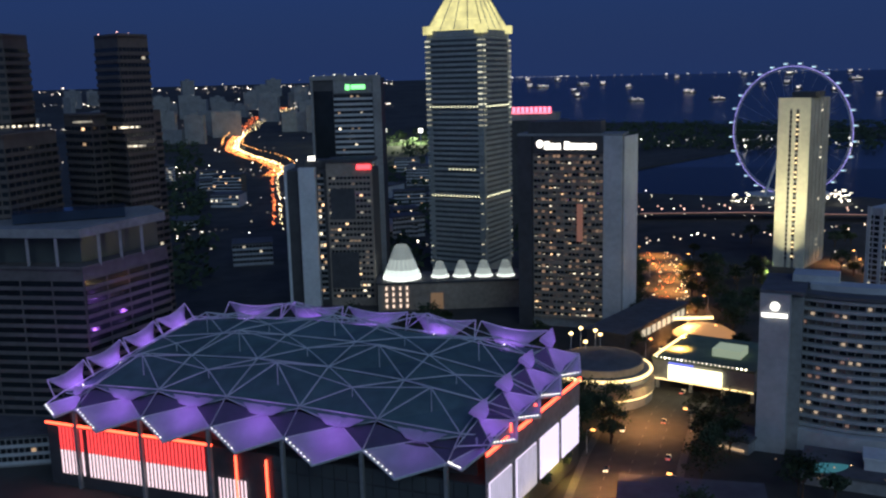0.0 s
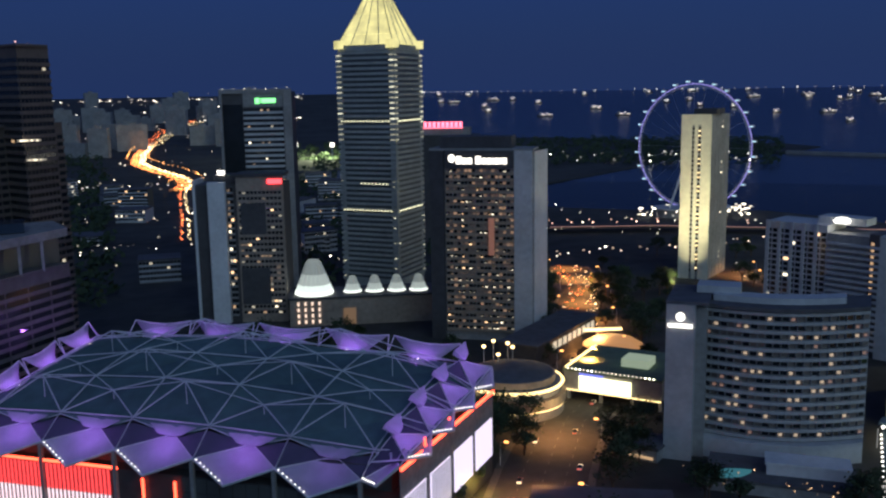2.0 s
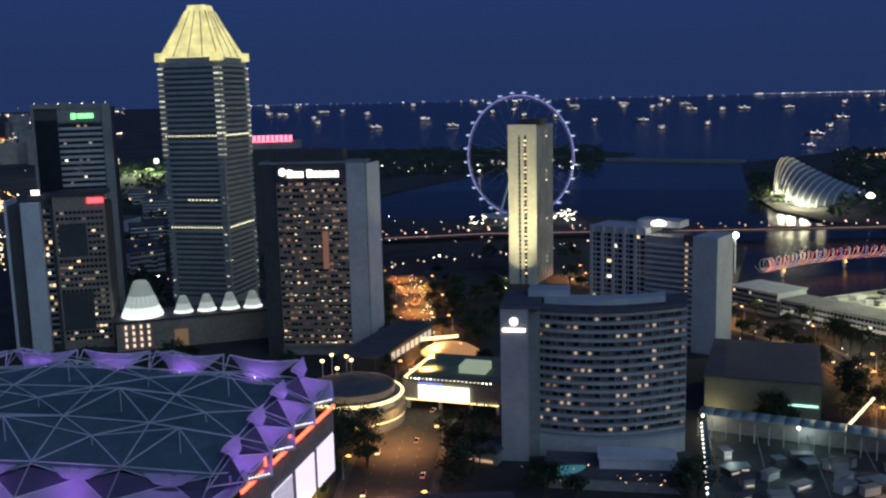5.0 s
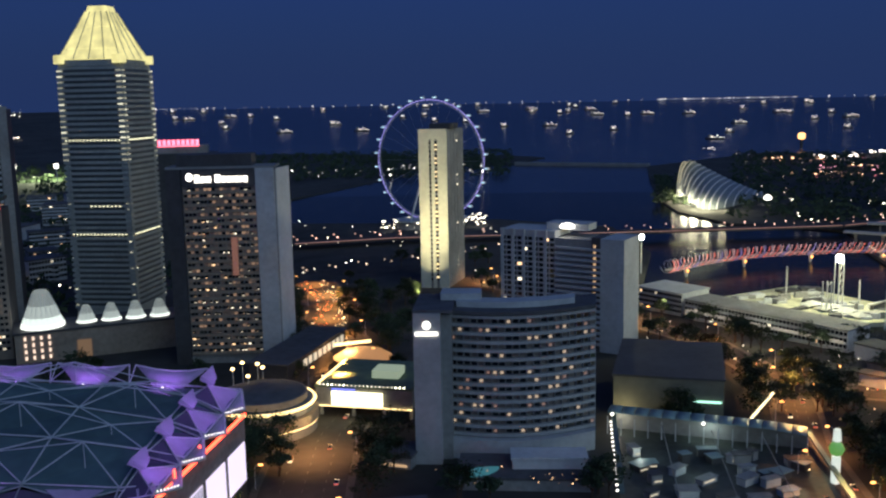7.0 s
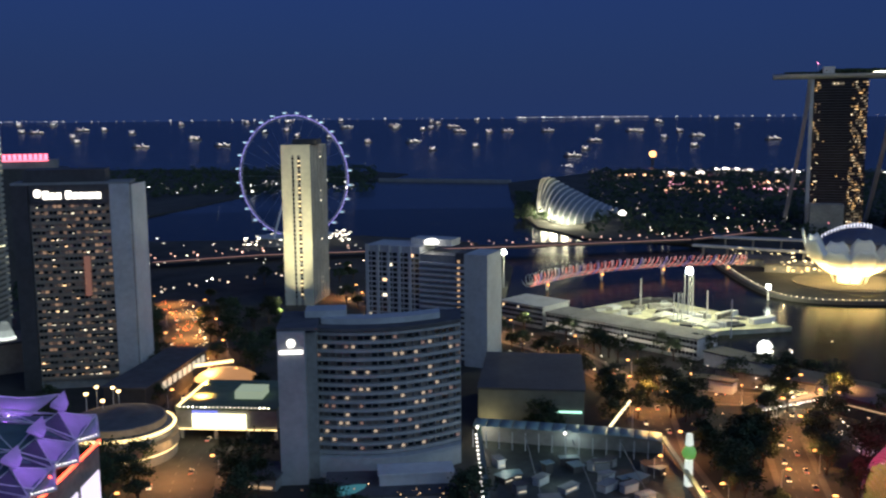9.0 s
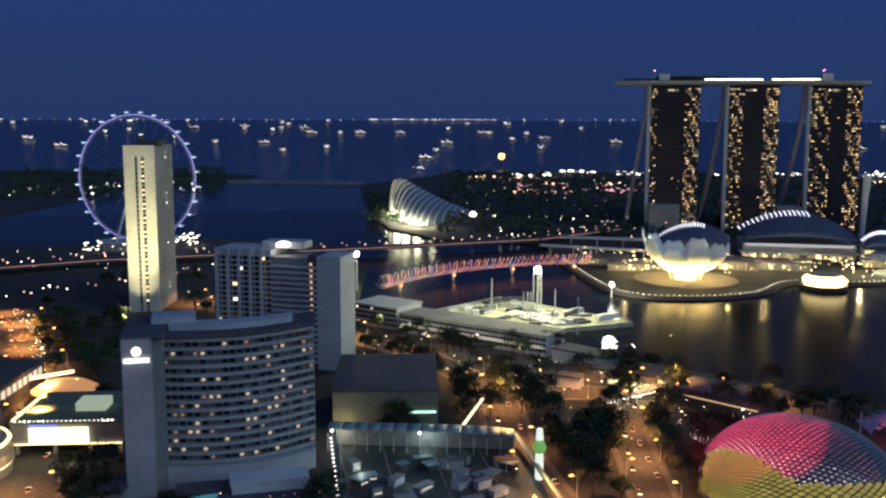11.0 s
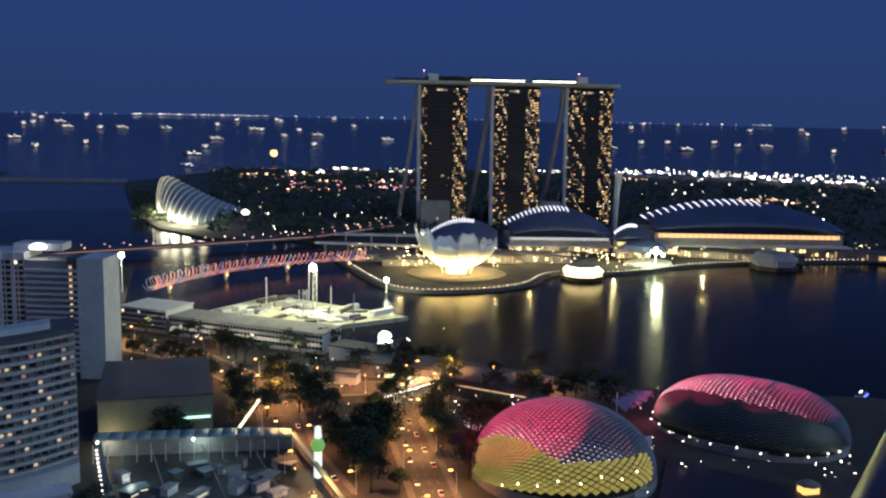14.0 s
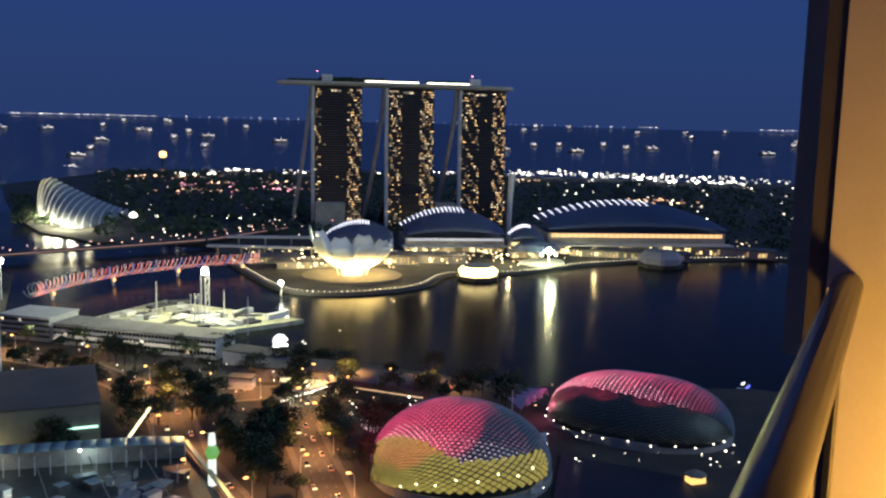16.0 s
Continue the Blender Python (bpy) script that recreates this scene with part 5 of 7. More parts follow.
def sign_block():
    t = thing("round_roof_hotel", "low wide tower behind with a pink lit roof sign", "hotel")
    a, b = polar(3.9, 905), polar(7.4, 900)
    o, e, n, L = edge(a, b)
    part("body", Shape().frame_box(o, e, n, 0, L, -30, 0, 0, 104), DARK, t)
    part("drum", Shape().frame_box(o, e, n, 2, L * 0.85, -26, -3, 104, 111), GREY, t)
    for k in range(9):
        part("neon_bar", Shape().frame_box(o, e, n, 3 + k * 4.2, 6 + k * 4.2, -2.9, -2.4, 111.5, 116.5), PINK, t, "pink neon sign bar")
    part("rim_light", Shape().frame_box(o, e, n, 1, L * 0.72, -2.6, -2.2, 110.4, 111.2), PINK, t)


sign_block()


# ---- shopping centre: rotunda, bridge block with a screen, long halls ----
def mall():
    t = thing("mall_rotunda", "round terraced mall entrance with glowing ring lights", "mall")
    c = polar(9.4, 428)
    gold = lit("ring_light", (1.0, 0.72, 0.30), 2.2)
    for k, (r, z0, z1) in enumerate(((24, 0, 5), (25, 5.2, 9.5), (23, 10, 14), (20, 14.4, 17.5))):
        ring = [(c.x + r * math.cos(q), c.y + r * math.sin(q)) for q in (2 * math.pi * i / 48 for i in range(48))]
        part("terrace", Shape().prism(ring, z0, z1), (GREY, BROWN)[k % 2], t)
        if k in (0, 2):
            pts = [(c.x + (r + 0.4) * math.cos(q), c.y + (r + 0.4) * math.sin(q), z1 - 0.3) for q in (math.pi + math.pi * 1.2 * i / 40 for i in range(41))]
            part("ring_light", Shape().tube(pts, 0.8 if k else 0.35, 5), gold, t, "glowing gold ring")
    part("roof", Shape().tube([(c.x, c.y, 17.5), (c.x, c.y, 20), (c.x, c.y, 22)], [19, 12, 1], 32), ROOFING, t)
    for dx, dy, z in ((-8, 16, 27), (9, 14, 27), (-16, -16, 9), (14, -18, 9)):
        ld = bpy.data.lights.new("terrace_light", "POINT")
        ld.energy, ld.color, ld.shadow_soft_size = 1500, (1.0, 0.66, 0.26), 0.5
        new("terrace_light", ld).location = (c.x + dx * 1.3, c.y + dy * 1.3, z)
    t = thing("mall_bridge", "mall wing bridging the road with a large bright screen", "mall")
    a, b = polar(12.6, 440), polar(18.6, 425)
    o, e, n, L = edge(a, b)
    part("deck", Shape().frame_box(o, e, n, 0, L, -46, 0, 5.2, 14.5), GREY, t)
    part("roof", Shape().frame_box(o, e, n, -0.5, L, -46, 0.4, 14.6, 15.6), material("green_roof", (0.16, 0.22, 0.14), 0.9, scale=0.2, amount=0.3), t, "pale green flat roof")
    part("screen", Shape().frame_box(o, e, n, L * 0.17, L * 0.70, 0.5, 1.2, 6.3, 13.0), lit("bright_screen", (1.0, 0.92, 0.55), 2.2, sampled=True), t, "bright cream advertising screen")
    part("screen_top", Shape().frame_box(o, e, n, L * 0.17, L * 0.42, 0.5, 1.1, 13.2, 14.4), lit("blue_bar", (0.2, 0.25, 1.0), 0.8), t)
    part("light_strip", Shape().frame_box(o, e, n, 0, L, 0.4, 0.7, 5.3, 5.8), gold, t)
    part("roof_edge_light", Shape().frame_box(o, e, n, 0, 1.2, -44, -1, 15.7, 16.2), gold, t)
    part("kiosk", Shape().frame_box(o, e, n, L * 0.50, L * 0.78, -26, -14, 15.7, 19.5), lit("kiosk_glow", (0.8, 1.0, 0.7), 0.25), t, "pale lit rooftop kiosk")
    for x in (1, L * 0.36, L * 0.68, L - 2):
        for y in (-2, -22, -43):
            part("pier", Shape().frame_box(o, e, n, x, x + 1.4, y - 1.4, y, 0, 5.2), CONCRETE, t)
    s = Shape()
    for k in range(22):
        s.frame_box(o, e, n, 2 + k * (L - 4) / 22, 2.5 + k * (L - 4) / 22, 0.2, 0.5, 15.7, 16.3)
    part("roof_lamps", s, LAMP, t)
    t = thing("market_hall", "long dark hall with a row of lit doors", "hall")
    a, b = polar(10.9, 480), polar(14.2, 545)
    d = (b - a).normalized()
    n = Vector((d.y, -d.x))
    part("body", Shape().frame_box(a, d, n, 0, 80, -22, 0, 0, 14), DARK, t)
    part("roof", Shape().frame_box(a, d, n, -1, 81, -23, 1, 14.1, 15.0), ROOFING, t)
    for k in range(9):
        part("lit_door", Shape().frame_box(a, d, n, 20 + k * 6.5, 24 + k * 6.5, 0.1, 0.5, 8, 12), WHITE, t)
    t = thing("lit_tent", "orange lit canopy beside the road", "canopy")
    q = polar(15.6, 520)
    part("canopy", Shape().tube([(q.x, q.y, 6), (q.x, q.y, 9), (q.x, q.y, 11)], [17, 12, 1], 16), lit("orange_canopy", (1.0, 0.45, 0.12), 0.35), t)
    part("strip", Shape().box(q.x - 2, q.y + 14, 10, 22, 1, 1.6), gold, t)
    part("post", Shape().box(q.x, q.y, 0, 1, 1, 6), STEEL, t)


mall()


# ---- low blocks between the hotels and the bay ----
def low_block(name, az0, d0, az1, d1, depth, top, label, wall=GREY, strip=None, base=0.0, windows=None, roof=None):
    t = thing(name, label, "building")
    a, b = polar(az0, d0), polar(az1, d1)
    o, e, n, L = edge(a, b)
    part("wall", Shape().frame_box(o, e, n, 0, L, -depth, 0, base, top), wall, t)
    part("roof", Shape().frame_box(o, e, n, -0.6, L + 0.6, -depth - 0.6, 0.6, top + 0.01, top + 1.0), roof or ROOFING, t)
    if windows:
        facade(t, a, b, base + 1, top - 0.5, windows[0], windows[1], random.Random(int(d0)), slab=0.4, deep=0.5, chance=windows[2])
    if strip:
        part("light_strip", Shape().frame_box(o, e, n, L * strip[0], L * strip[1], 0.2, 0.6, strip[2], strip[3]), strip[4], t, "bright light strip")
    return t, o, e, n, L


hall, o, e, n, L = low_block("exhibition_hall", 31.2, 433, 37.8, 432, 66, 20, "windowless beige hall with a dark flat roof", material("beige_render", (0.19, 0.185, 0.14), 0.85, scale=0.2, amount=0.25), (0.02, 0.5, 0.6, 1.4, lit("yellow_strip", (1.0, 0.75, 0.25), 1.4)), roof=DARK)
part("light_strip", Shape().frame_box(o, e, n, L * 0.72, L * 0.98, 0.2, 0.6, 9.5, 10.4), lit("mint_strip", (0.45, 1.0, 0.75), 1.4), hall, "mint light strip")
ld = bpy.data.lights.new("hall_floodlight", "POINT")
ld.energy, ld.color, ld.shadow_soft_size = 1600, (1.0, 0.85, 0.45), 0.5
q = o + e * 5 + n * 7
new("hall_floodlight", ld).location = (q.x, q.y, 5)


def sunken_court():
    t = thing("glazed_court", "low courtyard under a teal glazed roof with lit floors", "courtyard")
    c0, u, w = Vector(polar(31.2, 420)), polar(42.6, 412) - polar(31.2, 420), polar(31.8, 330) - polar(31.2, 420)
    part("court_floor", Shape().prism([c0, c0 + u, c0 + u + w, c0 + w], 0.1, 0.5), material("court_paving", (0.055, 0.065, 0.06), 0.6, scale=0.3, amount=0.6), t)
    teal = material("teal_canopy", (0.26, 0.36, 0.35), 0.45, scale=0.2, amount=0.2)
    o, e, n, L = edge(c0, c0 + u)
    # a vaulted canopy along the back, in bays, with a pale wall under it
    bays = 14
    for k in range(bays):
        x0, x1 = L * k / bays, L * (k + 1) / bays - 0.25
        rows = [[(*(o + e * x + n * (14 * f - 1)), 8.2 + 3.6 * math.sin(math.pi * (0.12 + 0.62 * f)) - 2.6 * max(0.0, x / L - 0.75) ** 1.5 * 4) for f in (0, 0.2, 0.4, 0.6, 0.8, 1)] for x in (x0, x1)]
        part("canopy_panel", Shape().sheet(rows), teal, t, "curved teal canopy panel", smooth=True, thick=0.25)
    part("back_wall", Shape().frame_box(o, e, n, 0, L, 3.0, 3.6, 0.5, 8.0), GREY, t)
    for k in range(bays + 1):
        part("canopy_post", Shape().frame_box(o, e, n, L * k / bays - 0.2, L * k / bays + 0.2, 12.0, 12.5, 0.5, 8.6), STEEL, t)
    rim = Shape()
    for a, b in ((c0 + u, c0 + u + w), (c0 + w, c0)):
        ro, re_, rn, rl = edge(a, b)
        rim.frame_box(ro, re_, rn, 0, rl, -1.0, 1.0, 6.6, 7.4)
    part("roof_rim", rim, material("teal_metal", (0.10, 0.17, 0.17), 0.5), t, "teal metal roof rim")
    for f in (0.25, 0.5, 0.75):
        p, q = c0 + u * f + w * 0.15, c0 + u * f + w
        part("roof_beam", Shape().tube([(p.x, p.y, 7.4), (q.x, q.y, 7.4)], 0.22, 4), GREY, t)
    rr = random.Random(6)
    for k in range(34):
        f, g = rr.uniform(0.06, 0.95), rr.uniform(0.25, 0.98)
        p = c0 + u * f + w * g
        turn = rr.uniform(-25, 25)
        sx, sy, h = rr.uniform(3, 9), rr.uniform(2.5, 6), rr.uniform(2.2, 4.2)
        booth = part("booth", Shape().box(p.x, p.y, 0.5, sx, sy, h, turn), (DARK, GREY, CONCRETE)[k % 3], t)
        part("awning", Shape().box(p.x, p.y, 0.5 + h, sx + 1.0, sy + 1.0, 0.25, turn), (teal, DARK, GREY)[k % 3], booth)
        if k % 4 == 0:
            part("booth_light", Shape().box(p.x, p.y - sy / 2 - 0.3, 1.6, sx * 0.7, 0.2, 0.5, turn), WHITE, booth)
    for x, y, z, en, c in ((0.03, 0.10, 7.2, 1000, (1.0, 0.93, 0.70)), (0.50, 0.10, 7.2, 1000, (0.80, 1.0, 0.92)), (0.12, 0.45, 6.5, 700, (0.85, 1.0, 0.85)), (0.38, 0.55, 6.5, 500, (0.80, 1.0, 0.88)), (0.62, 0.35, 6.5, 300, (0.8, 1.0, 0.9)), (0.80, 0.65, 6.5, 350, (0.8, 1.0, 0.9)), (0.3, 0.9, 6.5, 300, (0.85, 1.0, 0.85))):
        p = c0 + u * x + w * y
        ld = bpy.data.lights.new("court_lamp", "POINT")
        ld.energy, ld.color, ld.shadow_soft_size = en, c, 0.4
        new("court_lamp", ld).location = (p.x, p.y, z)
        if y < 0.2:
            q = p - w * 0.1
            part("lamp", Shape().bulb(q.x + n.x * 15, q.y + n.y * 15, 10.8, 1.0), CREAM, t, "bright white lamp")
    for k in range(16):
        p = c0 + w * (0.05 + 0.9 * k / 16) - u * 0.015
        part("path_lamp", Shape().bulb(p.x, p.y, 3.5, 0.65), CREAM, t, "white path lamp")
    p = c0 + u * 1.02 + w * 0.42
    q = [(p.x - 1.2, p.y - 1.2), (p.x + 1.2, p.y - 1.2), (p.x + 1.2, p.y + 1.2), (p.x - 1.2, p.y + 1.2)]
    part("lit_pylon", Shape().prism(q, 0, 11), lit("pylon", (0.9, 1.0, 0.9), 0.6, sampled=True), t, "white glowing pylon")
    part("pylon_ball", Shape().tube([(p.x, p.y, z) for z in (11.1, 12.0, 14.0, 16.0, 17.0)], [0.6, 2.2, 3.0, 2.2, 0.6], 12), lit("green_ball", (0.25, 0.75, 0.12), 0.3), t, "green lit ball", smooth=True)
    part("pylon_top", Shape().prism(q, 17.1, 22, [(x * 0.7 + p.x * 0.3, y * 0.7 + p.y * 0.3) for x, y in q]), bpy.data.materials["pylon"], t, "pale lit pylon head")




sunken_court()
low_block("pool_deck", 21.4, 345, 30.0, 345, 24, 4.5, "hotel pool deck with planting", GREY)
pool = thing("swimming_pool", "turquoise hotel pool lit from below", "pool")
q = polar(22.7, 349)
part("water", Shape().prism([(q.x + 9 * math.cos(k * 0.42) * (1 + 0.2 * math.sin(k * 1.3)), q.y + 4.2 * math.sin(k * 0.42)) for k in range(15)], 5.55, 5.75), lit("pool_water", (0.05, 0.32, 0.38), 0.30), pool)
ter, o, e, n, L = low_block("pool_terrace", 24.9, 352, 29.6, 354, 10, 9.5, "pale flat-roofed pool pavilion", PAINT, (0.0, 0.98, 4.7, 5.1, lit("terrace_lamps", (1.0, 0.6, 0.3), 0.8)), 4.5, roof=PAINT)
low_block("forecourt", 16.2, 372, 18.4, 366, 16, 5.0, "low hotel forecourt block", GREY, (0.1, 0.9, 1.0, 2.0, WARM))
low_block("near_roof", 10.3, 262, 20.5, 264, 50, 11, "dark blue flat roof close below", TILE)
low_block("grandstand", 35.4, 640, 44.5, 575, 24, 12.5, "long low pale pit building beside the water", CONCRETE, (0.02, 0.98, 5, 6.6, lit("pit_lights", (1.0, 0.9, 0.75), 0.25)), windows=(3, 44, 0.08), roof=GREY)
# Unseen fill lights added in front to brighten the pit building's wall.
for az, d in ((34.2, 632), (37.0, 610), (39.5, 590), (41.6, 572), (43.6, 560)):
    q = polar(az, d)
    ld = bpy.data.lights.new("pit_floodlight", "POINT")
    ld.energy, ld.color, ld.shadow_soft_size = 2200, (1.0, 0.90, 0.66), 0.6
    new("pit_floodlight", ld).location = (q.x, q.y, 13)
low_block("grandstand", 32.6, 668, 35.2, 644, 30, 15, "grey building at the end of the pits", CONCRETE, windows=(4, 20, 0.08), roof=CONCRETE)
low_block("waterfront_hall", 45.6, 530, 51.2, 513, 24, 7.5, "long low grey waterfront hall with a lit edge", GREY, (0.5, 1.0, 1.0, 3.2, lit("edge_glow", (1.0, 0.95, 0.5), 1.2)))
low_block("link_hall", 44.9, 566, 48.0, 545, 16, 8, "low pale hall beside the road", CONCRETE)
low_block("white_booth", 45.2, 512, 46.6, 508, 8, 6, "small white roadside booth", PAINT)
low_block("mall_terrace", 52.2, 492, 57.5, 470, 26, 9, "dark terrace with small lamps", DARK, (0.1, 0.95, 6.0, 6.6, WARM))
fans = thing("light_canopy", "slanting lit canopy of a walkway", "canopy")
p, q = polar(38.9, 418), polar(40.6, 446)
part("beam", Shape().tube([(p.x, p.y, 3), (q.x, q.y, 12)], 0.7, 5), lit("walkway_glow", (1.0, 0.85, 0.5), 1.6), fans)

low_block("side_block", -28.5, 400, -23.4, 388, 40, 12, "low grey block beside the convention hall", GREY, windows=(3, 16, 0.08))

# low city blocks north of the hotels
block_rng = random.Random(55)
for k in range(34):
    az, d = block_rng.uniform(-19, 3), block_rng.uniform(700, 1500)
    if -13 < az < -7 and d > 950 or (-9 < az < 5 and d < 790):
        continue
    w = block_rng.uniform(2.0, 4.5) * 600 / d
    h = block_rng.uniform(8, 30)
    low_block("city_block", az, d, az + w, d + block_rng.uniform(-15, 15), block_rng.uniform(15, 40), h, "low dark city block with a few lit windows", (GREY, DARK, CONCRETE)[k % 3], windows=(max(2, int(h / 4)), 12, 0.10))

# ---- floating stage and bay bridges ----
def floating_stage():
    t = thing("floating_stage", "floodlit floating stage with rigging on the bay", "stage")
    A, B, C, D = Vector((430, 562)), Vector((508, 572)), Vector((520, 440)), Vector((450, 462))
    part("platform", Shape().prism([D, C, B, A], -2, 1.2), material("stage_deck", (0.50, 0.50, 0.38), 0.8, scale=0.12, amount=0.75), t)
    rr = random.Random(14)
    for k in range(60):
        p = A.lerp(B, rr.random()).lerp(D.lerp(C, rr.random()), rr.uniform(0.1, 0.9))
        sx, sy = rr.uniform(4, 22), rr.uniform(2, 8)
        part("stage_set", Shape().box(p.x, p.y, 1.25, sx, sy, rr.uniform(0.6, 4), rr.uniform(-30, 60)), (PAINT, CONCRETE, DARK, GREY)[k % 4], t)
    for k in range(4):
        p = polar(42.5 + 0.9 * k, 690 - 8 * k)
        part("canopy", Shape().add([(p.x - 9, p.y - 5, 3), (p.x + 9, p.y - 5, 3.5), (p.x + 7, p.y + 5, 3.5), (p.x - 7, p.y + 5, 3), (p.x, p.y, 6)], [(0, 1, 4), (1, 2, 4), (2, 3, 4), (3, 0, 4)]), CONCRETE, t, thick=0.2)
    lit_tower = [(43.9, 690, 34), (43.3, 676, 22)]
    for az, d, h in lit_tower:
        p = polar(az, d)
        for sx in (-2, 2):
            for sy in (-2, 2):
                part("rig_post", Shape().tube([(p.x + sx, p.y + sy, 1), (p.x + sx, p.y + sy, h)], 0.35, 4), STEEL, t)
        for k in range(6):
            part("rig_brace", Shape().tube([(p.x - 2, p.y - 2, 2 + k * h / 6.5), (p.x + 2, p.y - 2, 2 + (k + 1) * h / 6.5)], 0.25, 4), STEEL, t)
    for az, d, h in ((41.1, 720, 24), (46.4, 640, 26), (45.0, 700, 20)):
        p = polar(az, d)
        part("mast", Shape().tube([(p.x, p.y, 0), (p.x, p.y, h)], [0.6, 0.3], 6), STEEL, t)
    for az, d, z, r, en in ((43.9, 690, 36, 2.7, 250000), (32.78, 800, 31, 2.3, 30000), (48.4, 790, 9, 2.0, 25000)):
        p = polar(az, d)
        post = thing("floodlight_mast", "tall mast with a blinding white floodlight", "floodlight", group="floodlights round the bay")
        part("mast", Shape().tube([(p.x, p.y, -2), (p.x, p.y, z)], [0.7, 0.4], 6), STEEL, post)
        part("lamp_head", Shape().tube([(p.x, p.y, z - r), (p.x, p.y, z - r * 0.6), (p.x, p.y, z + r * 0.6), (p.x, p.y, z + r)], [r * 0.3, r * 0.9, r * 0.9, r * 0.3], 10), lit("floodlight", (0.92, 1.0, 0.88), 18), post, "glaring white lamp head")
        ld = bpy.data.lights.new("floodlight", "POINT")
        ld.energy, ld.color, ld.shadow_soft_size = en, (1.0, 0.97, 0.55), 2
        new("floodlight", ld).location = (p.x - 4, p.y - 8, z + (26 if z > 35 else 6))


floating_stage()


def helix_bridge():
    t = thing("helix_bridge", "curved footbridge inside a double helix of red lights", "bridge")
    pts = [polar(33.7, 766), polar(36.4, 822), polar(39.0, 862), polar(41.9, 892), polar(45.1, 915), polar(47.6, 928)]
    line = []
    for k in range(241):
        f = k / 240 * 5
        i = min(int(f), 4)
        line.append(pts[i].lerp(pts[i + 1], f - i))
    sm = []
    for k in range(241):
        a, b = max(0, k - 18), min(240, k + 18)
        sm.append(sum(line[a:b + 1], Vector((0, 0))) / (b - a + 1))
    deck = Shape().sheet([[(p.x - 0.5, p.y - 3, 7.5) for p in sm], [(p.x + 0.5, p.y + 3, 7.5) for p in sm]])
    part("deck", deck, GREY, t, thick=0.6)
    def coil(k, w):
        p = sm[k]
        d = (sm[min(k + 1, 240)] - sm[max(k - 1, 0)]).normalized()
        s = Vector((d.y, -d.x))
        return (p.x + s.x * 5.2 * math.cos(w), p.y + s.y * 5.2 * math.cos(w), 10 + 5.2 * math.sin(w))
    for hand, ph in ((1, 0.0), (1, math.pi)):
        part("helix_tube", Shape().tube([coil(k, hand * k * 2 * math.pi / 15 + ph) for k in range(241)], 0.2, 4), STEEL, t)
    strips = (lit("red_strip_light", (1.0, 0.16, 0.09), 1.5), lit("pink_strip_light", (1.0, 0.50, 0.42), 1.2), lit("violet_strip_light", (0.34, 0.22, 0.8), 0.8))
    for k in range(2, 232, 4):
        kind_ = 2 if (k // 4) % 11 in (3, 8) else (k // 4) % 2
        part("light_strip", Shape().tube([coil(k + i, -1.0 + i * 0.3) for i in range(8)], 0.2, 4), strips[kind_], t, ("red strip of light", "pink strip of light", "violet strip of light")[kind_])
    for k in (30, 90, 150, 210):
        p = sm[k]
        part("pier", Shape().tube([(p.x, p.y, -3), (p.x, p.y, 7)], [0.8, 2.2], 8), STEEL, t)
        part("pier_lamp", Shape().bulb(p.x, p.y - 2, 3, 1.5), SODIUM, t)


helix_bridge()

# ---- waterfront across the bay ----
def promenade():
    t = thing("promenade", "curved waterfront promenade edged with small white lamps", "promenade", kind="structure")
    s = Shape()
    for a, b in zip(SHORE, SHORE[1:]):
        o, e, n, L = edge(a, b)
        s.frame_box(o, e, n, -0.6, L + 0.6, 0.2, 8, -3, 0.9)
    part("quay", s, DARK, t)
    s = Shape()
    for p, d in along(SHORE, 5.0):
        q = p - p.normalized() * 8
        s.bulb(q.x, q.y, 2.0, 0.62)
    part("edge_lamps", s, lit("quay_lamp", (1.0, 0.85, 0.55), 2.2, spread=0.5), t, "row of small quay lamps")


promenade()


def glow_pavilion(name, az, d, r, h, colour, strength, label):
    t = thing(name, label, "pavilion")
    c = polar(az, d)
    part("hull", Shape().tube([(c.x, c.y, -2), (c.x, c.y, 2)], [r * 1.05, r * 1.15], 9), DARK, t)
    part("glass_body", Shape().tube([(c.x, c.y, 2), (c.x, c.y, h * 0.6), (c.x, c.y, h)], [r, r * 1.1, r * 0.8], 7), lit("glow_" + name, colour, strength, sampled=True), t, "faceted glowing glass")
    part("roof", Shape().tube([(c.x, c.y, h), (c.x, c.y, h + 0.8)], [r * 0.85, r * 0.8], 7), GREY, t)
    s = Shape()
    for k in range(7):
        w = 2 * math.pi * k / 7
        s.tube([(c.x + r * math.cos(w), c.y + r * math.sin(w), 2), (c.x + r * 1.1 * math.cos(w), c.y + r * 1.1 * math.sin(w), h * 0.6)], 0.3, 4)
    part("mullions", s, STEEL, t)


glow_pavilion("crystal_pavilion", 60.4, 885, 18, 11, (1.0, 0.76, 0.32), 2.6, "faceted glass pavilion glowing gold on the water")
glow_pavilion("dark_pavilion", 71.4, 1020, 22, 14, (0.04, 0.05, 0.12), 0.2, "dark faceted pavilion on the water")
plaza = thing("event_plaza", "brightly floodlit event plaza on the waterfront", "plaza")
c = polar(64.3, 985)
part("stage_floor", Shape().prism([(c.x + 30 * math.cos(k * 0.5236), c.y + 22 * math.sin(k * 0.5236)) for k in range(12)], 0.2, 2), CONCRETE, plaza)
part("canopy", Shape().tube([(c.x + 8, c.y + 10, 14), (c.x + 8, c.y + 10, 19), (c.x + 8, c.y + 10, 23)], [26, 20, 4], 16), TILE, plaza)
part("canopy_post", Shape().tube([(c.x + 8, c.y + 10, 0), (c.x + 8, c.y + 10, 14)], 1.0, 8), STEEL, plaza)
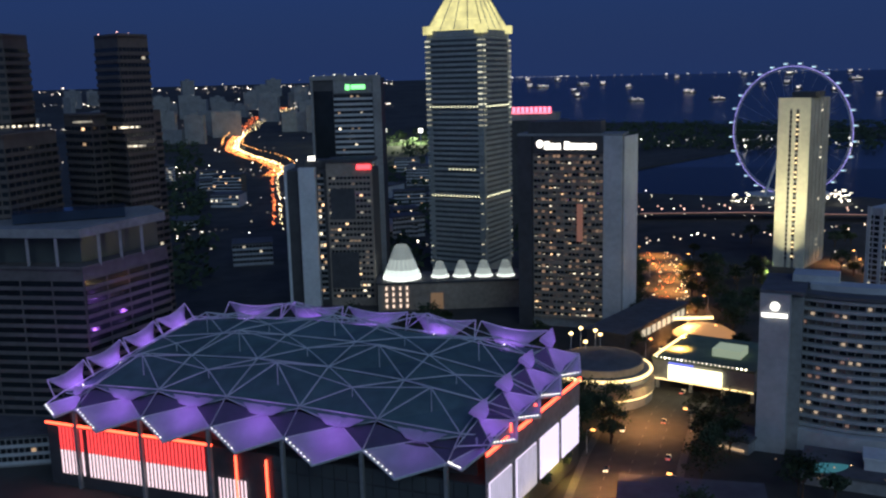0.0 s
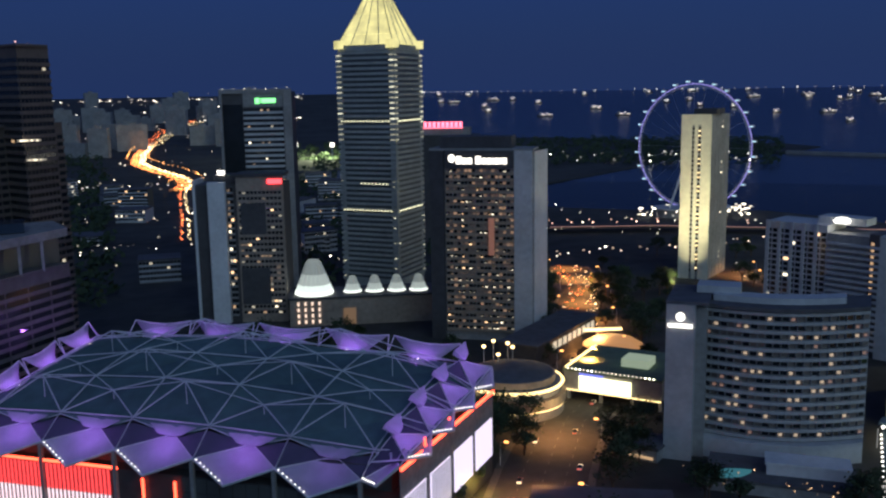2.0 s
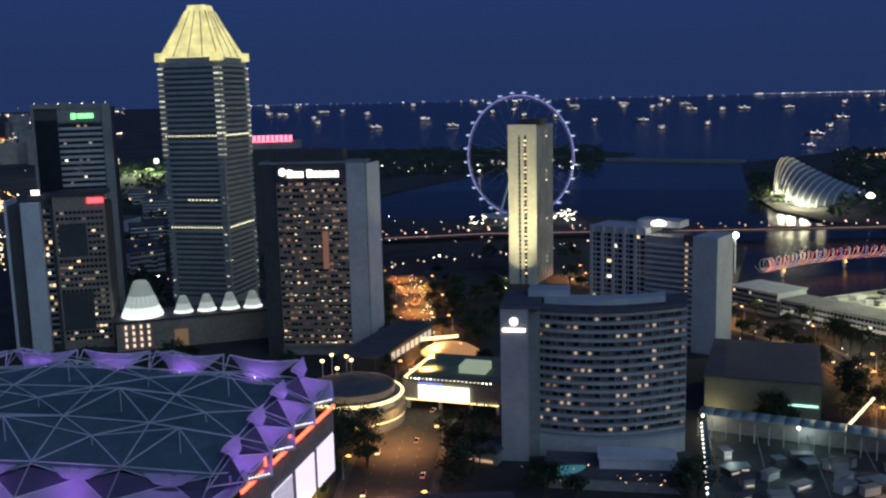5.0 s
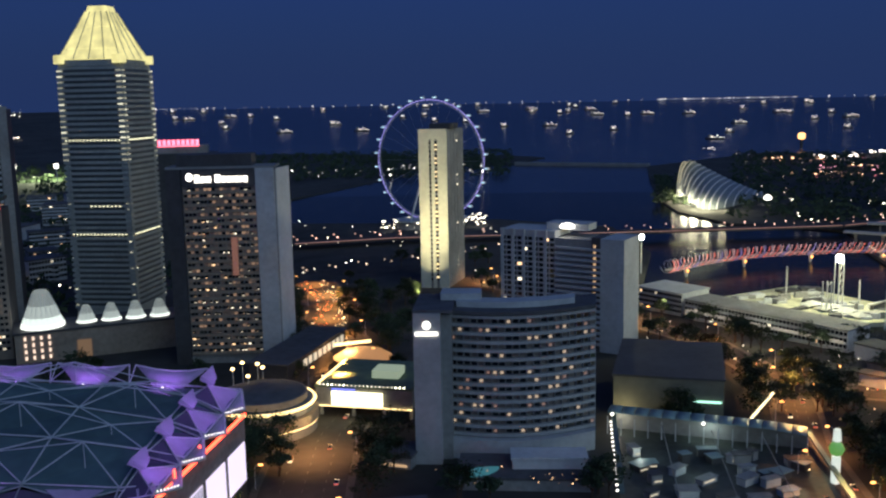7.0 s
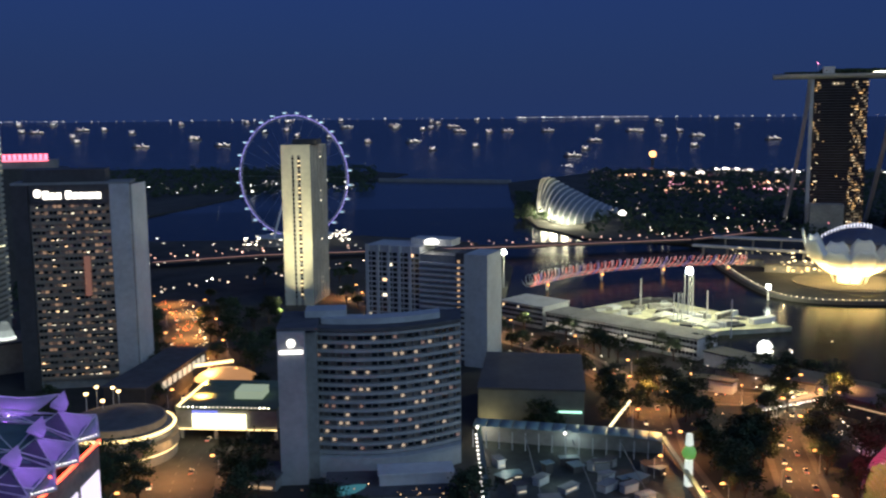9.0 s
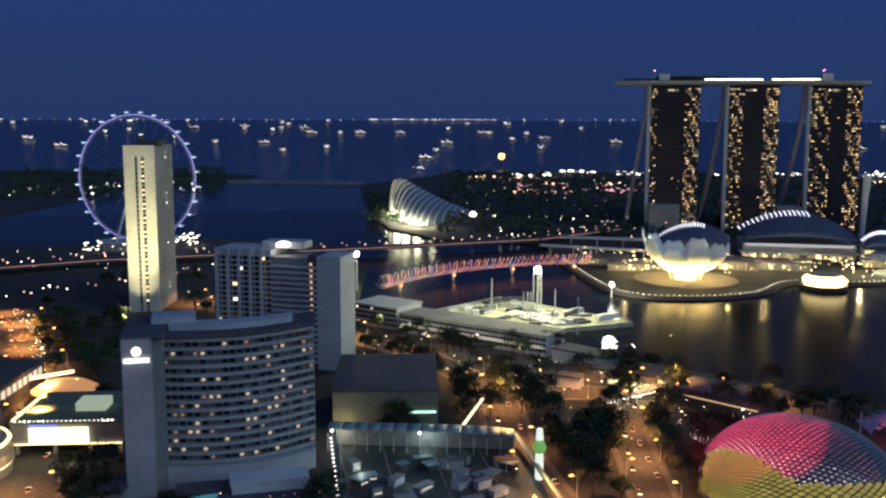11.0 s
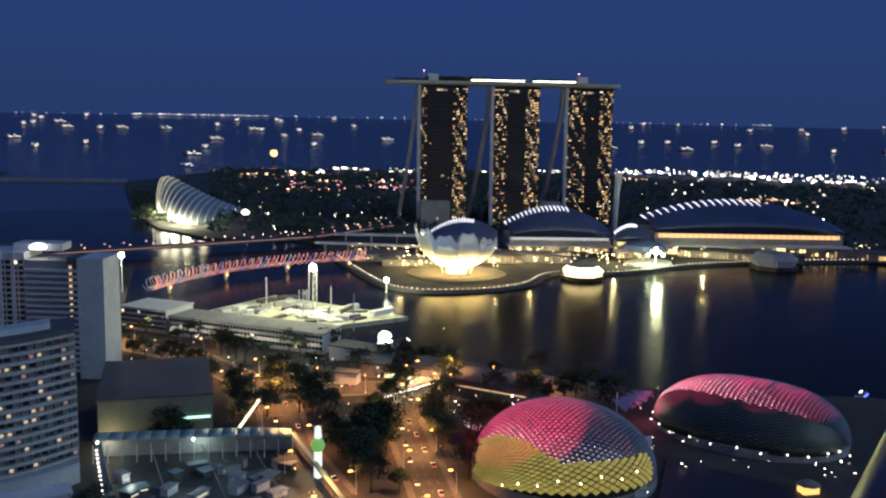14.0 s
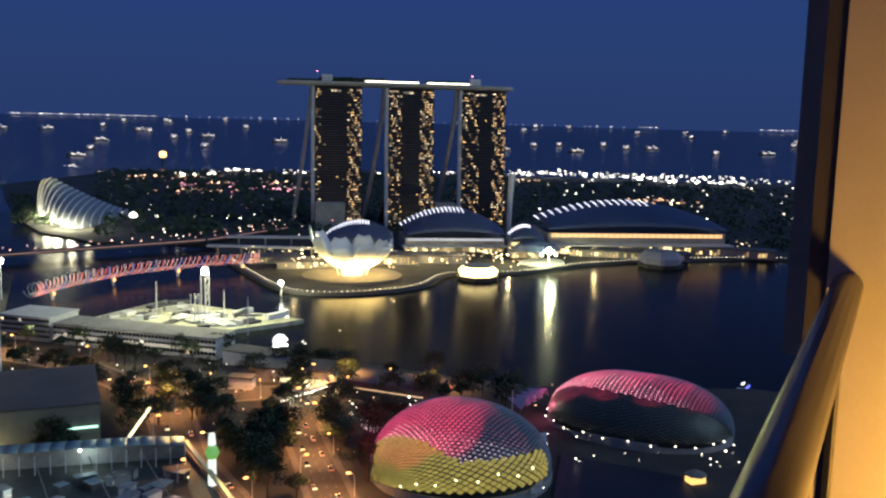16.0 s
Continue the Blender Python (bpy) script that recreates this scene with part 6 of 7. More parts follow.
q = polar(64.7, 960)
for dx, dz in ((-7, 13), (-3.5, 17), (0, 14), (0.5, 20), (4, 16.5), (7.5, 13.5)):
    part("flood_lamp", Shape().bulb(q.x + dx * 0.45, q.y - dx * 0.9, dz, 1.7), bpy.data.materials.get("plaza_flood") or lit("plaza_flood", (0.85, 1.0, 0.66), 16), plaza, "glaring white-green floodlight")
part("flood_post", Shape().tube([(q.x, q.y, 0), (q.x, q.y, 12)], 0.8, 6), STEEL, plaza)
ld = bpy.data.lights.new("plaza_floodlight", "POINT")
ld.energy, ld.color, ld.shadow_soft_size = 110000, (0.95, 1.0, 0.50), 3
new("plaza_floodlight", ld).location = (q.x - 6, q.y - 6, 22)
for az, d, w, h, c_ in ((55.0, 960, 60, 9, 0.8), (57.6, 975, 70, 8, 0.5), (50.0, 930, 60, 7, 0.7), (69.5, 1060, 130, 8, 0.7), (75.0, 1120, 110, 9, 0.6), (48.0, 960, 50, 7, 0.5)):
    t = thing("waterfront_shops", "low terraced waterfront shops with warm lights", "shops", group="shops along the quay")
    p = polar(az, d)
    part("terrace", Shape().box(p.x, p.y, 0, w, 26, h, -az), GREY, t)
    part("roof", Shape().box(p.x, p.y, h + 0.02, w + 3, 29, 0.8, -az), ROOFING, t)
    rr = random.Random(int(az * 10))
    s = Shape()
    a = radians(-az)
    e, n = Vector((math.cos(a), math.sin(a))), -p.normalized()
    for k in range(int(w / 4)):
        if rr.random() < c_:
            s.frame_box(p - e * w / 2, e, n, k * 4, k * 4 + rr.uniform(1, 3.6), 13.1, 13.6, rr.uniform(0.8, 3), h * rr.uniform(0.4, 0.95))
    tagged(part("shop_front", s, lit("quay_shop", (1.0, 0.68, 0.26), 1.3, spread=0.8), t), kind="stuff")
q = polar(62.2, 1180)
sp = thing("lit_pylon", "slim pale blue pylon leaning beside the towers", "pylon")
part("pylon", Shape().tube([(q.x, q.y, 0), (q.x + 2, q.y, 55), (q.x + 5, q.y, 82)], [2.5, 3.5, 4.5], 6), PAINT, sp)

# walkway ramps by the bridge heads
for az0, d0, az1, d1, w in ((44.0, 1010, 51.0, 985, 9), (45.2, 1080, 53.0, 1075, 12)):
    t = thing("ramp", "curving raised approach road", "ramp", kind="structure")
    o, e, n, L = edge(polar(az0, d0), polar(az1, d1))
    part("deck", Shape().frame_box(o, e, n, 0, L, -w, 0, 9, 11), CONCRETE, t)
    for k in range(5):
        part("pier", Shape().frame_box(o, e, n, L * (k + 0.4) / 5, L * (k + 0.4) / 5 + 2, -w * 0.7, -w * 0.3, 0, 9), GREY, t)


# ---- lamps, cars and trees ----
rng = random.Random(77)


def lamp_post():
    t = thing("street_lamp", "tall street lamp with an orange sodium head", "street lamp", group="street lamps along the roads")
    part("pole", Shape().tube([(0, 0, 0), (0, 0, 8.5), (0.3, 0, 9.6), (1.8, 0, 10)], [0.16, 0.12, 0.1, 0.08], 6), STEEL, t)
    part("lamp_head", Shape().tube([(1.5, 0, 10), (1.9, 0, 10.05), (3.0, 0, 10.05), (3.4, 0, 9.95)], [0.2, 0.48, 0.48, 0.2], 6), SODIUM, t, "glowing orange lamp head")
    return t


first_lamp = lamp_post()
first = True
for name, step in (("road_boulevard", 34), ("road_avenue", 24), ("road_bayfront", 30), ("road_cross", 24), ("road_west", 20)):
    pts, width = ROADS[name]
    for i, (p, d) in enumerate(along(pts, step)):
        side = 1 if i % 2 else -1
        n = Vector((-d.y, d.x)) * side
        q = p + n * (width / 2 + 1.5)
        m = pose(q.x, q.y, 0, 0, 0, math.degrees(math.atan2(-n.y, -n.x)))
        if first:
            first_lamp.matrix_basis, first = m, False
        else:
            copy_thing(first_lamp, m)
        if i % 2 == 0:
            ld = bpy.data.lights.new("sodium_light", "SPOT")
            ld.energy, ld.color, ld.shadow_soft_size, ld.spot_size, ld.spot_blend = 40000, (1.0, 0.44, 0.13), 0.5, radians(140), 0.9
            new("sodium_light", ld).location = (p.x, p.y, 19)
for pts, step, h, en in ((ROADS["road_expressway"][0], 60, 18, 420000), ([(118, 460), (135, 520), (150, 620), (165, 660), (170, 760)], 42, 17, 70000)):
    for p, d in along(pts, step):
        ld = bpy.data.lights.new("highway_light", "SPOT")
        ld.energy, ld.color, ld.shadow_soft_size, ld.spot_size, ld.spot_blend = en, (1.0, 0.36, 0.08), 1.0, radians(105), 0.8
        new("highway_light", ld).location = (p.x, p.y, h)


def car(paint, label):
    t = thing("car", label, "car", group="cars on the roads")
    body = part("body", Shape().prism([(-2.2, -0.85), (2.2, -0.85), (2.2, 0.85), (-2.2, 0.85)], 0.3, 0.95, [(-2.1, -0.8), (2.1, -0.8), (2.1, 0.8), (-2.1, 0.8)]), paint, t)
    part("cabin", Shape().prism([(-1.6, -0.78), (1.1, -0.78), (1.1, 0.78), (-1.6, 0.78)], 0.96, 1.5, [(-1.1, -0.62), (0.5, -0.62), (0.5, 0.62), (-1.1, 0.62)]), GLASS, t)
    for x in (-1.35, 1.35):
        for y in (-0.82, 0.82):
            part("wheel", Shape().tube([(x, y - 0.1, 0.33), (x, y + 0.1, 0.33)], 0.33, 8), DARK, t)
    for y in (-0.55, 0.55):
        part("headlight", Shape().bulb(2.25, y, 0.75, 0.45), HEAD, t, "glowing headlight")
        part("tail_light", Shape().bulb(-2.25, y, 0.8, 0.32), TAIL, t, "red tail light")
    return t


cars = [car(PAINT, "white car with its lights on"), car(DARK, "dark car with its lights on"), car(GREY, "grey car with its lights on")]
used = set()
for name, step in (("road_boulevard", 21), ("road_avenue", 11), ("road_bayfront", 17), ("road_cross", 19)):
    pts, width = ROADS[name]
    for i, (p, d) in enumerate(along(pts, step)):
        way = 1 if i % 2 else -1
        n = Vector((-d.y, d.x)) * way * -rng.uniform(2.2, width / 2 - 2)
        q = p + n + d * rng.uniform(-5, 5)
        m = pose(q.x, q.y, 0.14, 0, 0, math.degrees(math.atan2(d.y * way, d.x * way)))
        k = rng.randrange(3)
        if k in used:
            copy_thing(cars[k], m)
        else:
            cars[k].matrix_basis = m
            used.add(k)


def traffic(name, pts, width, count, label, scale=1.0):
    head, tail = Shape(), Shape()
    line = along(pts, 3)
    for k in range(count):
        p, d = line[rng.randrange(len(line))]
        side = rng.choice((-1, 1))
        q = p + Vector((-d.y, d.x)) * side * rng.uniform(2, width / 2)
        r = (0.45 + q.length * 0.00045) * rng.uniform(0.6, 1.1) * scale
        (head if side * d.y < 0 else tail).bulb(q.x, q.y, 1.2 + swell(q.length), r)
    tagged(part(name, head, HEAD), label + ", headlights", "traffic lights", kind="stuff")
    tagged(part(name, tail, lit("brake_light", (1.0, 0.20, 0.05), 3.5, spread=0.7)), label + ", amber lights", "traffic lights", kind="stuff")


traffic("far_traffic", ROADS["road_expressway"][0], 30, 760, "dense traffic on the expressway")
traffic("far_traffic", ROADS["road_slip"][0], 11, 110, "queue of traffic on the slip road")
traffic("far_traffic", [tuple(polar(az, r)) for az, r in ((-12.0, 2720), (-11.4, 3050), (-10.8, 3390), (-9.1, 3690))], 60, 240, "dense traffic on the far expressway")
traffic("far_traffic", [(135, 520), (150, 620), (165, 660), (170, 760)], 24, 170, "far traffic on the boulevard", 0.6)
for name in ("road_expressway",):
    street_lights("expressway_lamps", ROADS[name][0], 30, 22, 12, SODIUM, 1.1, rng, "rows of orange expressway lamps")
street_lights("flyover_lamps", ROADS["road_flyover"][0], 22, 10, 11, lit("pinkish_lamp", (1.0, 0.55, 0.42), 2.0, spread=0.7), 1.0, rng, "lamps along the flyover")
street_lights("flyover_lamps", [(170, 780), (300, 800), (420, 840)], 26, 6, 8, lit("dim_lamp", (1.0, 0.7, 0.5), 1.5, spread=0.7), 0.9, rng, "lamps along the lower road")
for a, b in zip(ROADS["road_flyover"][0], ROADS["road_flyover"][0][1:]):
    o, e, n, L = edge(a, b)
    tagged(part("parapet_light", Shape().frame_box(o, e, n, 0, L, 11, 11.6, 6.6, 7.4), lit("parapet_glow", (0.75, 0.35, 0.28), 0.25)), "faint lit parapet of the flyover", "parapet", kind="structure")


def spread(name, b0, b1, d0, d1, count, z0, z1, size, mat, label):
    s = Shape()
    for k in range(count):
        az, d = rng.uniform(b0, b1), rng.uniform(d0, d1)
        q = polar(az, d)
        r = size * rng.uniform(0.6, 1.4)
        s.bulb(q.x, q.y, rng.uniform(z0, z1) + swell(d), r)
    return tagged(part(name, s, mat), label, "lamps", kind="stuff")


spread("city_lamps", -30, -4, 2600, 4700, 200, 6, 40, 2.8, lit("far_city_lamp", (1.0, 0.85, 0.7), 2.2, spread=0.95), "far city lamps to the horizon")
spread("city_lamps", -24, -3, 700, 2500, 150, 4, 14, 1.1, lit("mid_city_lamp", (1.0, 0.85, 0.65), 3.2, spread=0.95), "scattered city lamps")
spread("city_lamps", -30, -16, 560, 900, 40, 4, 20, 0.7, WHITE, "scattered city lamps")
spread("city_lamps", -3, 12, 760, 1100, 40, 4, 12, 0.7, LAMP, "scattered lamps beyond the towers")
spread("park_lamps", 5, 24, 1750, 2000, 60, 5, 12, 1.8, lit("shore_lamp", (1.0, 0.95, 0.85), 3.0, spread=0.95), "lamps on the far shore")
spread("park_lamps", 11, 26, 760, 1120, 36, 3, 10, 0.7, LAMP, "lamps under the flyover")
spread("garden_lamps", 38, 53, 1350, 2400, 120, 4, 14, 0.95, lit("garden_lamp", (1.0, 0.78, 0.62), 1.8, spread=0.95), "small lamps among the gardens")
spread("garden_lamps", 41, 53, 1120, 1350, 32, 4, 12, 0.85, LAMP, "path lamps among the gardens")
spread("garden_lamps", 41, 52, 1200, 2300, 26, 4, 18, 1.5, lit("rose_lamp", (1.0, 0.25, 0.3), 0.7, spread=0.9), "rose coloured lamps among the gardens")
spread("port_lamps", 60, 82, 2440, 2600, 150, 6, 16, 3.0, lit("port_lamp", (1.0, 0.95, 0.80), 2.6, spread=0.95), "white port floodlights")
spread("port_lamps", 62, 82, 1500, 2300, 60, 4, 14, 1.4, LAMP, "white lamps on reclaimed land")
spread("quay_lamps", 48, 63, 900, 1010, 70, 3, 9, 0.9, HEAD, "small warm lamps by the quay")
spread("bay_lamps", 33, 52, 470, 640, 44, 3, 8, 0.45, LAMP, "lamps by the waterfront road")
spread("bay_lamps", 44, 66, 380, 520, 50, 3, 6, 0.4, WARM, "lamps among the trees")
spread("bay_lamps", 66, 77, 398, 442, 26, 2, 5, 0.36, LAMP, "white lamps along the quay below the shells")
spread("bay_lamps", 52.5, 58, 440, 530, 46, 2, 6, 0.38, LAMP, "white lamps among the waterfront terraces")
arcade = thing("lit_arcade", "long low arcade with a row of bright yellow-white lamps", "arcade")
o, e, n, L = edge(polar(48.18, 474), polar(52.54, 515))
part("roof", Shape().frame_box(o, e, n, -2, L + 2, -6, 1.5, 4.4, 5.0), GREY, arcade)
part("rear_wall", Shape().frame_box(o, e, n, 0, L, -6, -5.6, 0, 4.4), PAINT, arcade)
for k in range(24):
    q = o + e * (L * (k + 0.5) / 24) + n * 1.2
    part("lamp", Shape().bulb(q.x, q.y, 3.6, 0.42 + 0.12 * (k % 3)), CREAM, arcade, "bright lamp under the eaves")
    if k % 6 == 3:
        part("post", Shape().tube([(q.x, q.y, 0), (q.x, q.y, 4.4)], 0.15, 5), STEEL, arcade)
        ld = bpy.data.lights.new("arcade_light", "POINT")
        ld.energy, ld.color, ld.shadow_soft_size = 700, (1.0, 0.88, 0.50), 0.4
        new("arcade_light", ld).location = (q.x + n.x * 2, q.y + n.y * 2, 3.4)
spread("bay_lamps", 20, 31, 335, 352, 26, 5, 7, 0.35, WARM, "terrace lamps round the pool")


def lamp_rows(name, mat, label, rows):
    """Flat clusters of lamps: bearing from, to, distance, count, size."""
    s = Shape()
    for b0, b1, d, count, size in rows:
        for k in range(count):
            az, dd = rng.uniform(b0, b1), d * rng.uniform(0.985, 1.015)
            q = polar(az, dd)
            s.box(q.x, q.y, rng.uniform(5, 11) + swell(dd), size * rng.uniform(0.7, 2.6), size, size * rng.uniform(0.5, 0.9), -az)
    return tagged(part(name, s, mat), label, "lamps", kind="stuff")


lamp_rows("city_lamps", lit("skyline_lamp", (1.0, 0.86, 0.74), 2.6, spread=0.95), "rows of lamps along the city skyline",
          ((-26, -3, 4600, 90, 3.4), (-26, -12, 4000, 40, 3.2), (-9, -3, 3600, 26, 3.2), (-26, -14, 3000, 26, 2.4)))
lamp_rows("city_lamps", lit("block_lamp", (1.0, 0.90, 0.78), 2.8, spread=0.95), "small lamps between the city blocks",
          ((-17, -12, 900, 16, 0.7), (-16, -8, 1150, 20, 0.8), (-17, -11, 1500, 20, 1.0), (-4, 4, 900, 14, 0.7), (-3, 5, 1300, 16, 0.9)))
lamp_rows("garden_lamps", lit("bright_garden_lamp", (1.0, 0.90, 0.80), 3.2, spread=0.9), "rows of white lamps beyond the gardens",
          ((45.2, 47.4, 2350, 22, 3.4), (42.0, 44.6, 2250, 12, 3.0), (57.2, 58.8, 2420, 10, 3.4), (53.8, 55.0, 2380, 6, 3.2), (48.4, 50.6, 2330, 12, 3.2), (36.2, 36.9, 2500, 4, 3.0)))
lamp_rows("garden_lamps", lit("amber_garden_lamp", (1.0, 0.55, 0.30), 2.2, spread=0.9), "rows of amber lamps among the gardens",
          ((39.6, 43.6, 2120, 22, 2.6), (44.0, 50.0, 1950, 20, 2.2), (40.5, 46.0, 1750, 16, 1.8), (61.5, 64.0, 2200, 12, 2.6), (68.5, 73.5, 1750, 26, 2.4)))
lamp_rows("garden_lamps", lit("rose_garden_lamp", (1.0, 0.42, 0.52), 1.2, spread=0.9), "rows of rose lamps among the gardens",
          ((46.5, 50.2, 1800, 22, 2.2), (42.5, 46.0, 1900, 14, 2.2)))
lamp_rows("port_lamps", lit("bright_port_lamp", (1.0, 0.97, 0.88), 4.0, spread=0.9), "clusters of white port floodlights",
          ((62.4, 67.0, 2480, 26, 3.6), (67.6, 71.0, 2450, 30, 4.2), (71.0, 76.0, 2380, 30, 3.8)))
lamp_rows("quay_lamps", lit("bright_quay_lamp", (1.0, 0.78, 0.38), 3.0, spread=0.9), "dense warm lamps along the waterfront terraces",
          ((48.5, 51.8, 925, 34, 1.1), (54.5, 62.0, 985, 60, 1.1), (46.0, 50.5, 990, 26, 1.0), (62.0, 66.0, 1005, 26, 1.2), (64.6, 68.0, 1060, 24, 1.1), (68.0, 72.0, 1110, 26, 1.1), (72.0, 77.0, 1175, 26, 1.2)))
# Warm fill lights without fittings, added to lift the ground by the shops.
for az, d, en in ((49.2, 905, 14000), (50.6, 950, 16000), (55.2, 930, 14000), (57.2, 950, 14000), (59.4, 965, 12000), (62.3, 975, 16000), (63.6, 985, 22000), (67.5, 1020, 9000)):
    q = polar(az, d)
    ld = bpy.data.lights.new("terrace_floodlight", "POINT")
    ld.energy, ld.color, ld.shadow_soft_size = en, (1.0, 0.76, 0.34), 1.0
    new("terrace_floodlight", ld).location = (q.x, q.y, 16)
q = polar(41.6, 2650)
flare = thing("flare_stack", "distant tower with a large orange glow", "tower")
part("tower", Shape().tube([(q.x, q.y, 0), (q.x, q.y, 24)], 4, 6), DARK, flare)
part("glow", Shape().tube([(q.x, q.y, 24), (q.x, q.y, 27), (q.x, q.y, 38), (q.x, q.y, 41)], [4, 9, 9, 4], 8), lit("orange_flare", (1.0, 0.50, 0.16), 2.4), flare, "glaring orange light")

# far housing slabs
for k in range(70):
    az, d = rng.uniform(-27, -5.5), rng.uniform(2300, 4300)
    if abs(az + 10.8) < 1.6 and d < 3000:
        continue
    q = polar(az, d)
    w, h = rng.uniform(30, 80), rng.uniform(35, 85)
    t = thing("housing_slab", "far pale housing slab at dusk", "housing block", group="housing blocks on the skyline")
    z = swell(d) - 2
    part("block", Shape().box(q.x, q.y, z, w, 16, h, rng.uniform(-40, 40)), GREY, t)
    part("roof", Shape().box(q.x, q.y, z + h, w * 0.3, 10, 6, 0), GREY, t)
s = Shape()
for az, d, r in ((-3.2, 1980, 1),):
    field = thing("lit_field", "green sports field under floodlights", "field")
    a, b = polar(-3.9, 2040), polar(-1.0, 1990)
    o, e, n, L = edge(a, b)
    part("turf", Shape().frame_box(o, e, n, 0, L, -120, 0, 0.2, 1.0), GRASS, field)
    for x in (0.1, 0.85):
        p = o + e * L * x
        part("mast", Shape().tube([(p.x, p.y, 0), (p.x, p.y, 30)], 0.8, 5), STEEL, field)
        part("lamp", Shape().box(p.x, p.y, 28, 9, 2, 9), CREAM, field)
    p = o + e * L * 0.4 - n * 50
    ld = bpy.data.lights.new("field_floodlight", "POINT")
    ld.energy, ld.color, ld.shadow_soft_size = 700000, (0.9, 1.0, 0.6), 3
    new("field_floodlight", ld).location = (p.x, p.y, 34)


# ships at anchor
def sea_reach(el):
    """How far off the sea is met by a ray at this slope below the eye."""
    r, g = 500.0, math.tan(radians(el))
    while r < 4900 and EYE + r * g > swell(r) - 2:
        r += 10
    return r


def ship(big):
    t = thing("ship", "anchored cargo ship with bright deck lights" if big else "small anchored ship with deck lights", "ship", group="ships at anchor")
    L = 60 if big else 32
    part("hull", Shape().prism([(-L / 2, -5), (L * 0.4, -5), (L / 2, 0), (L * 0.4, 5), (-L / 2, 5)], -1, 5), DARK, t)
    part("deck_house", Shape().box(-L * 0.3, 0, 5, L * 0.16, 8, 10), GREY, t)
    part("mast", Shape().tube([(L * 0.1, 0, 5), (L * 0.1, 0, 18)], 0.6, 5), STEEL, t)
    glow_ = lit("ship_light_" + ("big" if big else "small"), (1.0, 0.92, 0.80), 2.4)
    for x, z, r in ((-0.3, 15, 3.2), (-0.2, 9, 3.0), (-0.05, 8, 2.2), (0.12, 15, 2.2), (0.28, 8, 2.6), (0.44, 8, 1.6))[:6 if big else 4]:
        part("deck_light", Shape().box(x * L, 0, z * 0.7, r * 2.4, 2, r * 0.65), glow_, t, "white deck light")
    return t


ANCHORED = [(5.9, -1.0), (11.0, -1.1), (11.4, -1.9), (14.6, -1.5), (16.0, -1.9), (23.3, -0.9), (24.6, -1.8), (26.2, -0.8), (27.3, -1.8), (28.5, -2.3), (29.7, -0.9), (30.1, -1.2), (31.1, -2.1), (35.4, -1.2),
            (36.9, -2.7), (37.7, -2.3), (38.2, -1.8), (40.4, -1.2), (44.0, -2.1), (44.1, -1.5), (48.3, -1.7), (9.5, -0.9), (8.3, -0.9), (61.7, -1.9), (63.6, -1.6), (66.1, -1.9), (70.5, -1.6), (74.2, -1.8), (77.0, -1.7), (33.0, -1.2)]
originals = [ship(True), ship(False)]
for i, (az, el) in enumerate(ANCHORED):
    r = sea_reach(el)
    q = polar(az, r)
    m = pose(q.x, q.y, swell(r) - 2, 0, 0, -az + rng.uniform(-25, 25))
    if i < 2:
        originals[i].matrix_basis = m
    else:
        copy_thing(originals[0 if i % 3 else 1], m)
for k in range(54):
    az, el = rng.uniform(5, 82), -0.5 - 1.2 * rng.random() ** 1.6
    r = sea_reach(el)
    q = polar(az, r)
    copy_thing(originals[1], pose(q.x, q.y, swell(r) - 2, 0, 0, -az + rng.uniform(-30, 30)))
s = Shape()
for b0, b1, el, step in ((33.6, 41.4, -0.36, 0.10), (69.8, 70.8, -0.32, 0.13), (76.6, 79, -0.3, 0.13), (3.0, 7.5, -0.36, 0.22), (-6, -3, -0.34, 0.25), (8, 33, -0.38, 0.75), (42, 69, -0.34, 0.8)):
    az = b0
    while az < b1:
        q = polar(az, 4880)
        s.box(q.x, q.y, EYE + 4880 * math.tan(radians(el)), 9 * rng.uniform(0.3, 1.2), 3, 2.6 * rng.uniform(0.5, 1.3), -az)
        az += step * rng.uniform(0.4, 1.3)
tagged(part("horizon_lamps", s, lit("horizon_lamp", (1.0, 0.93, 0.85), 1.1, spread=0.9)), "thin line of lights on the far shore", "lamps", kind="stuff")


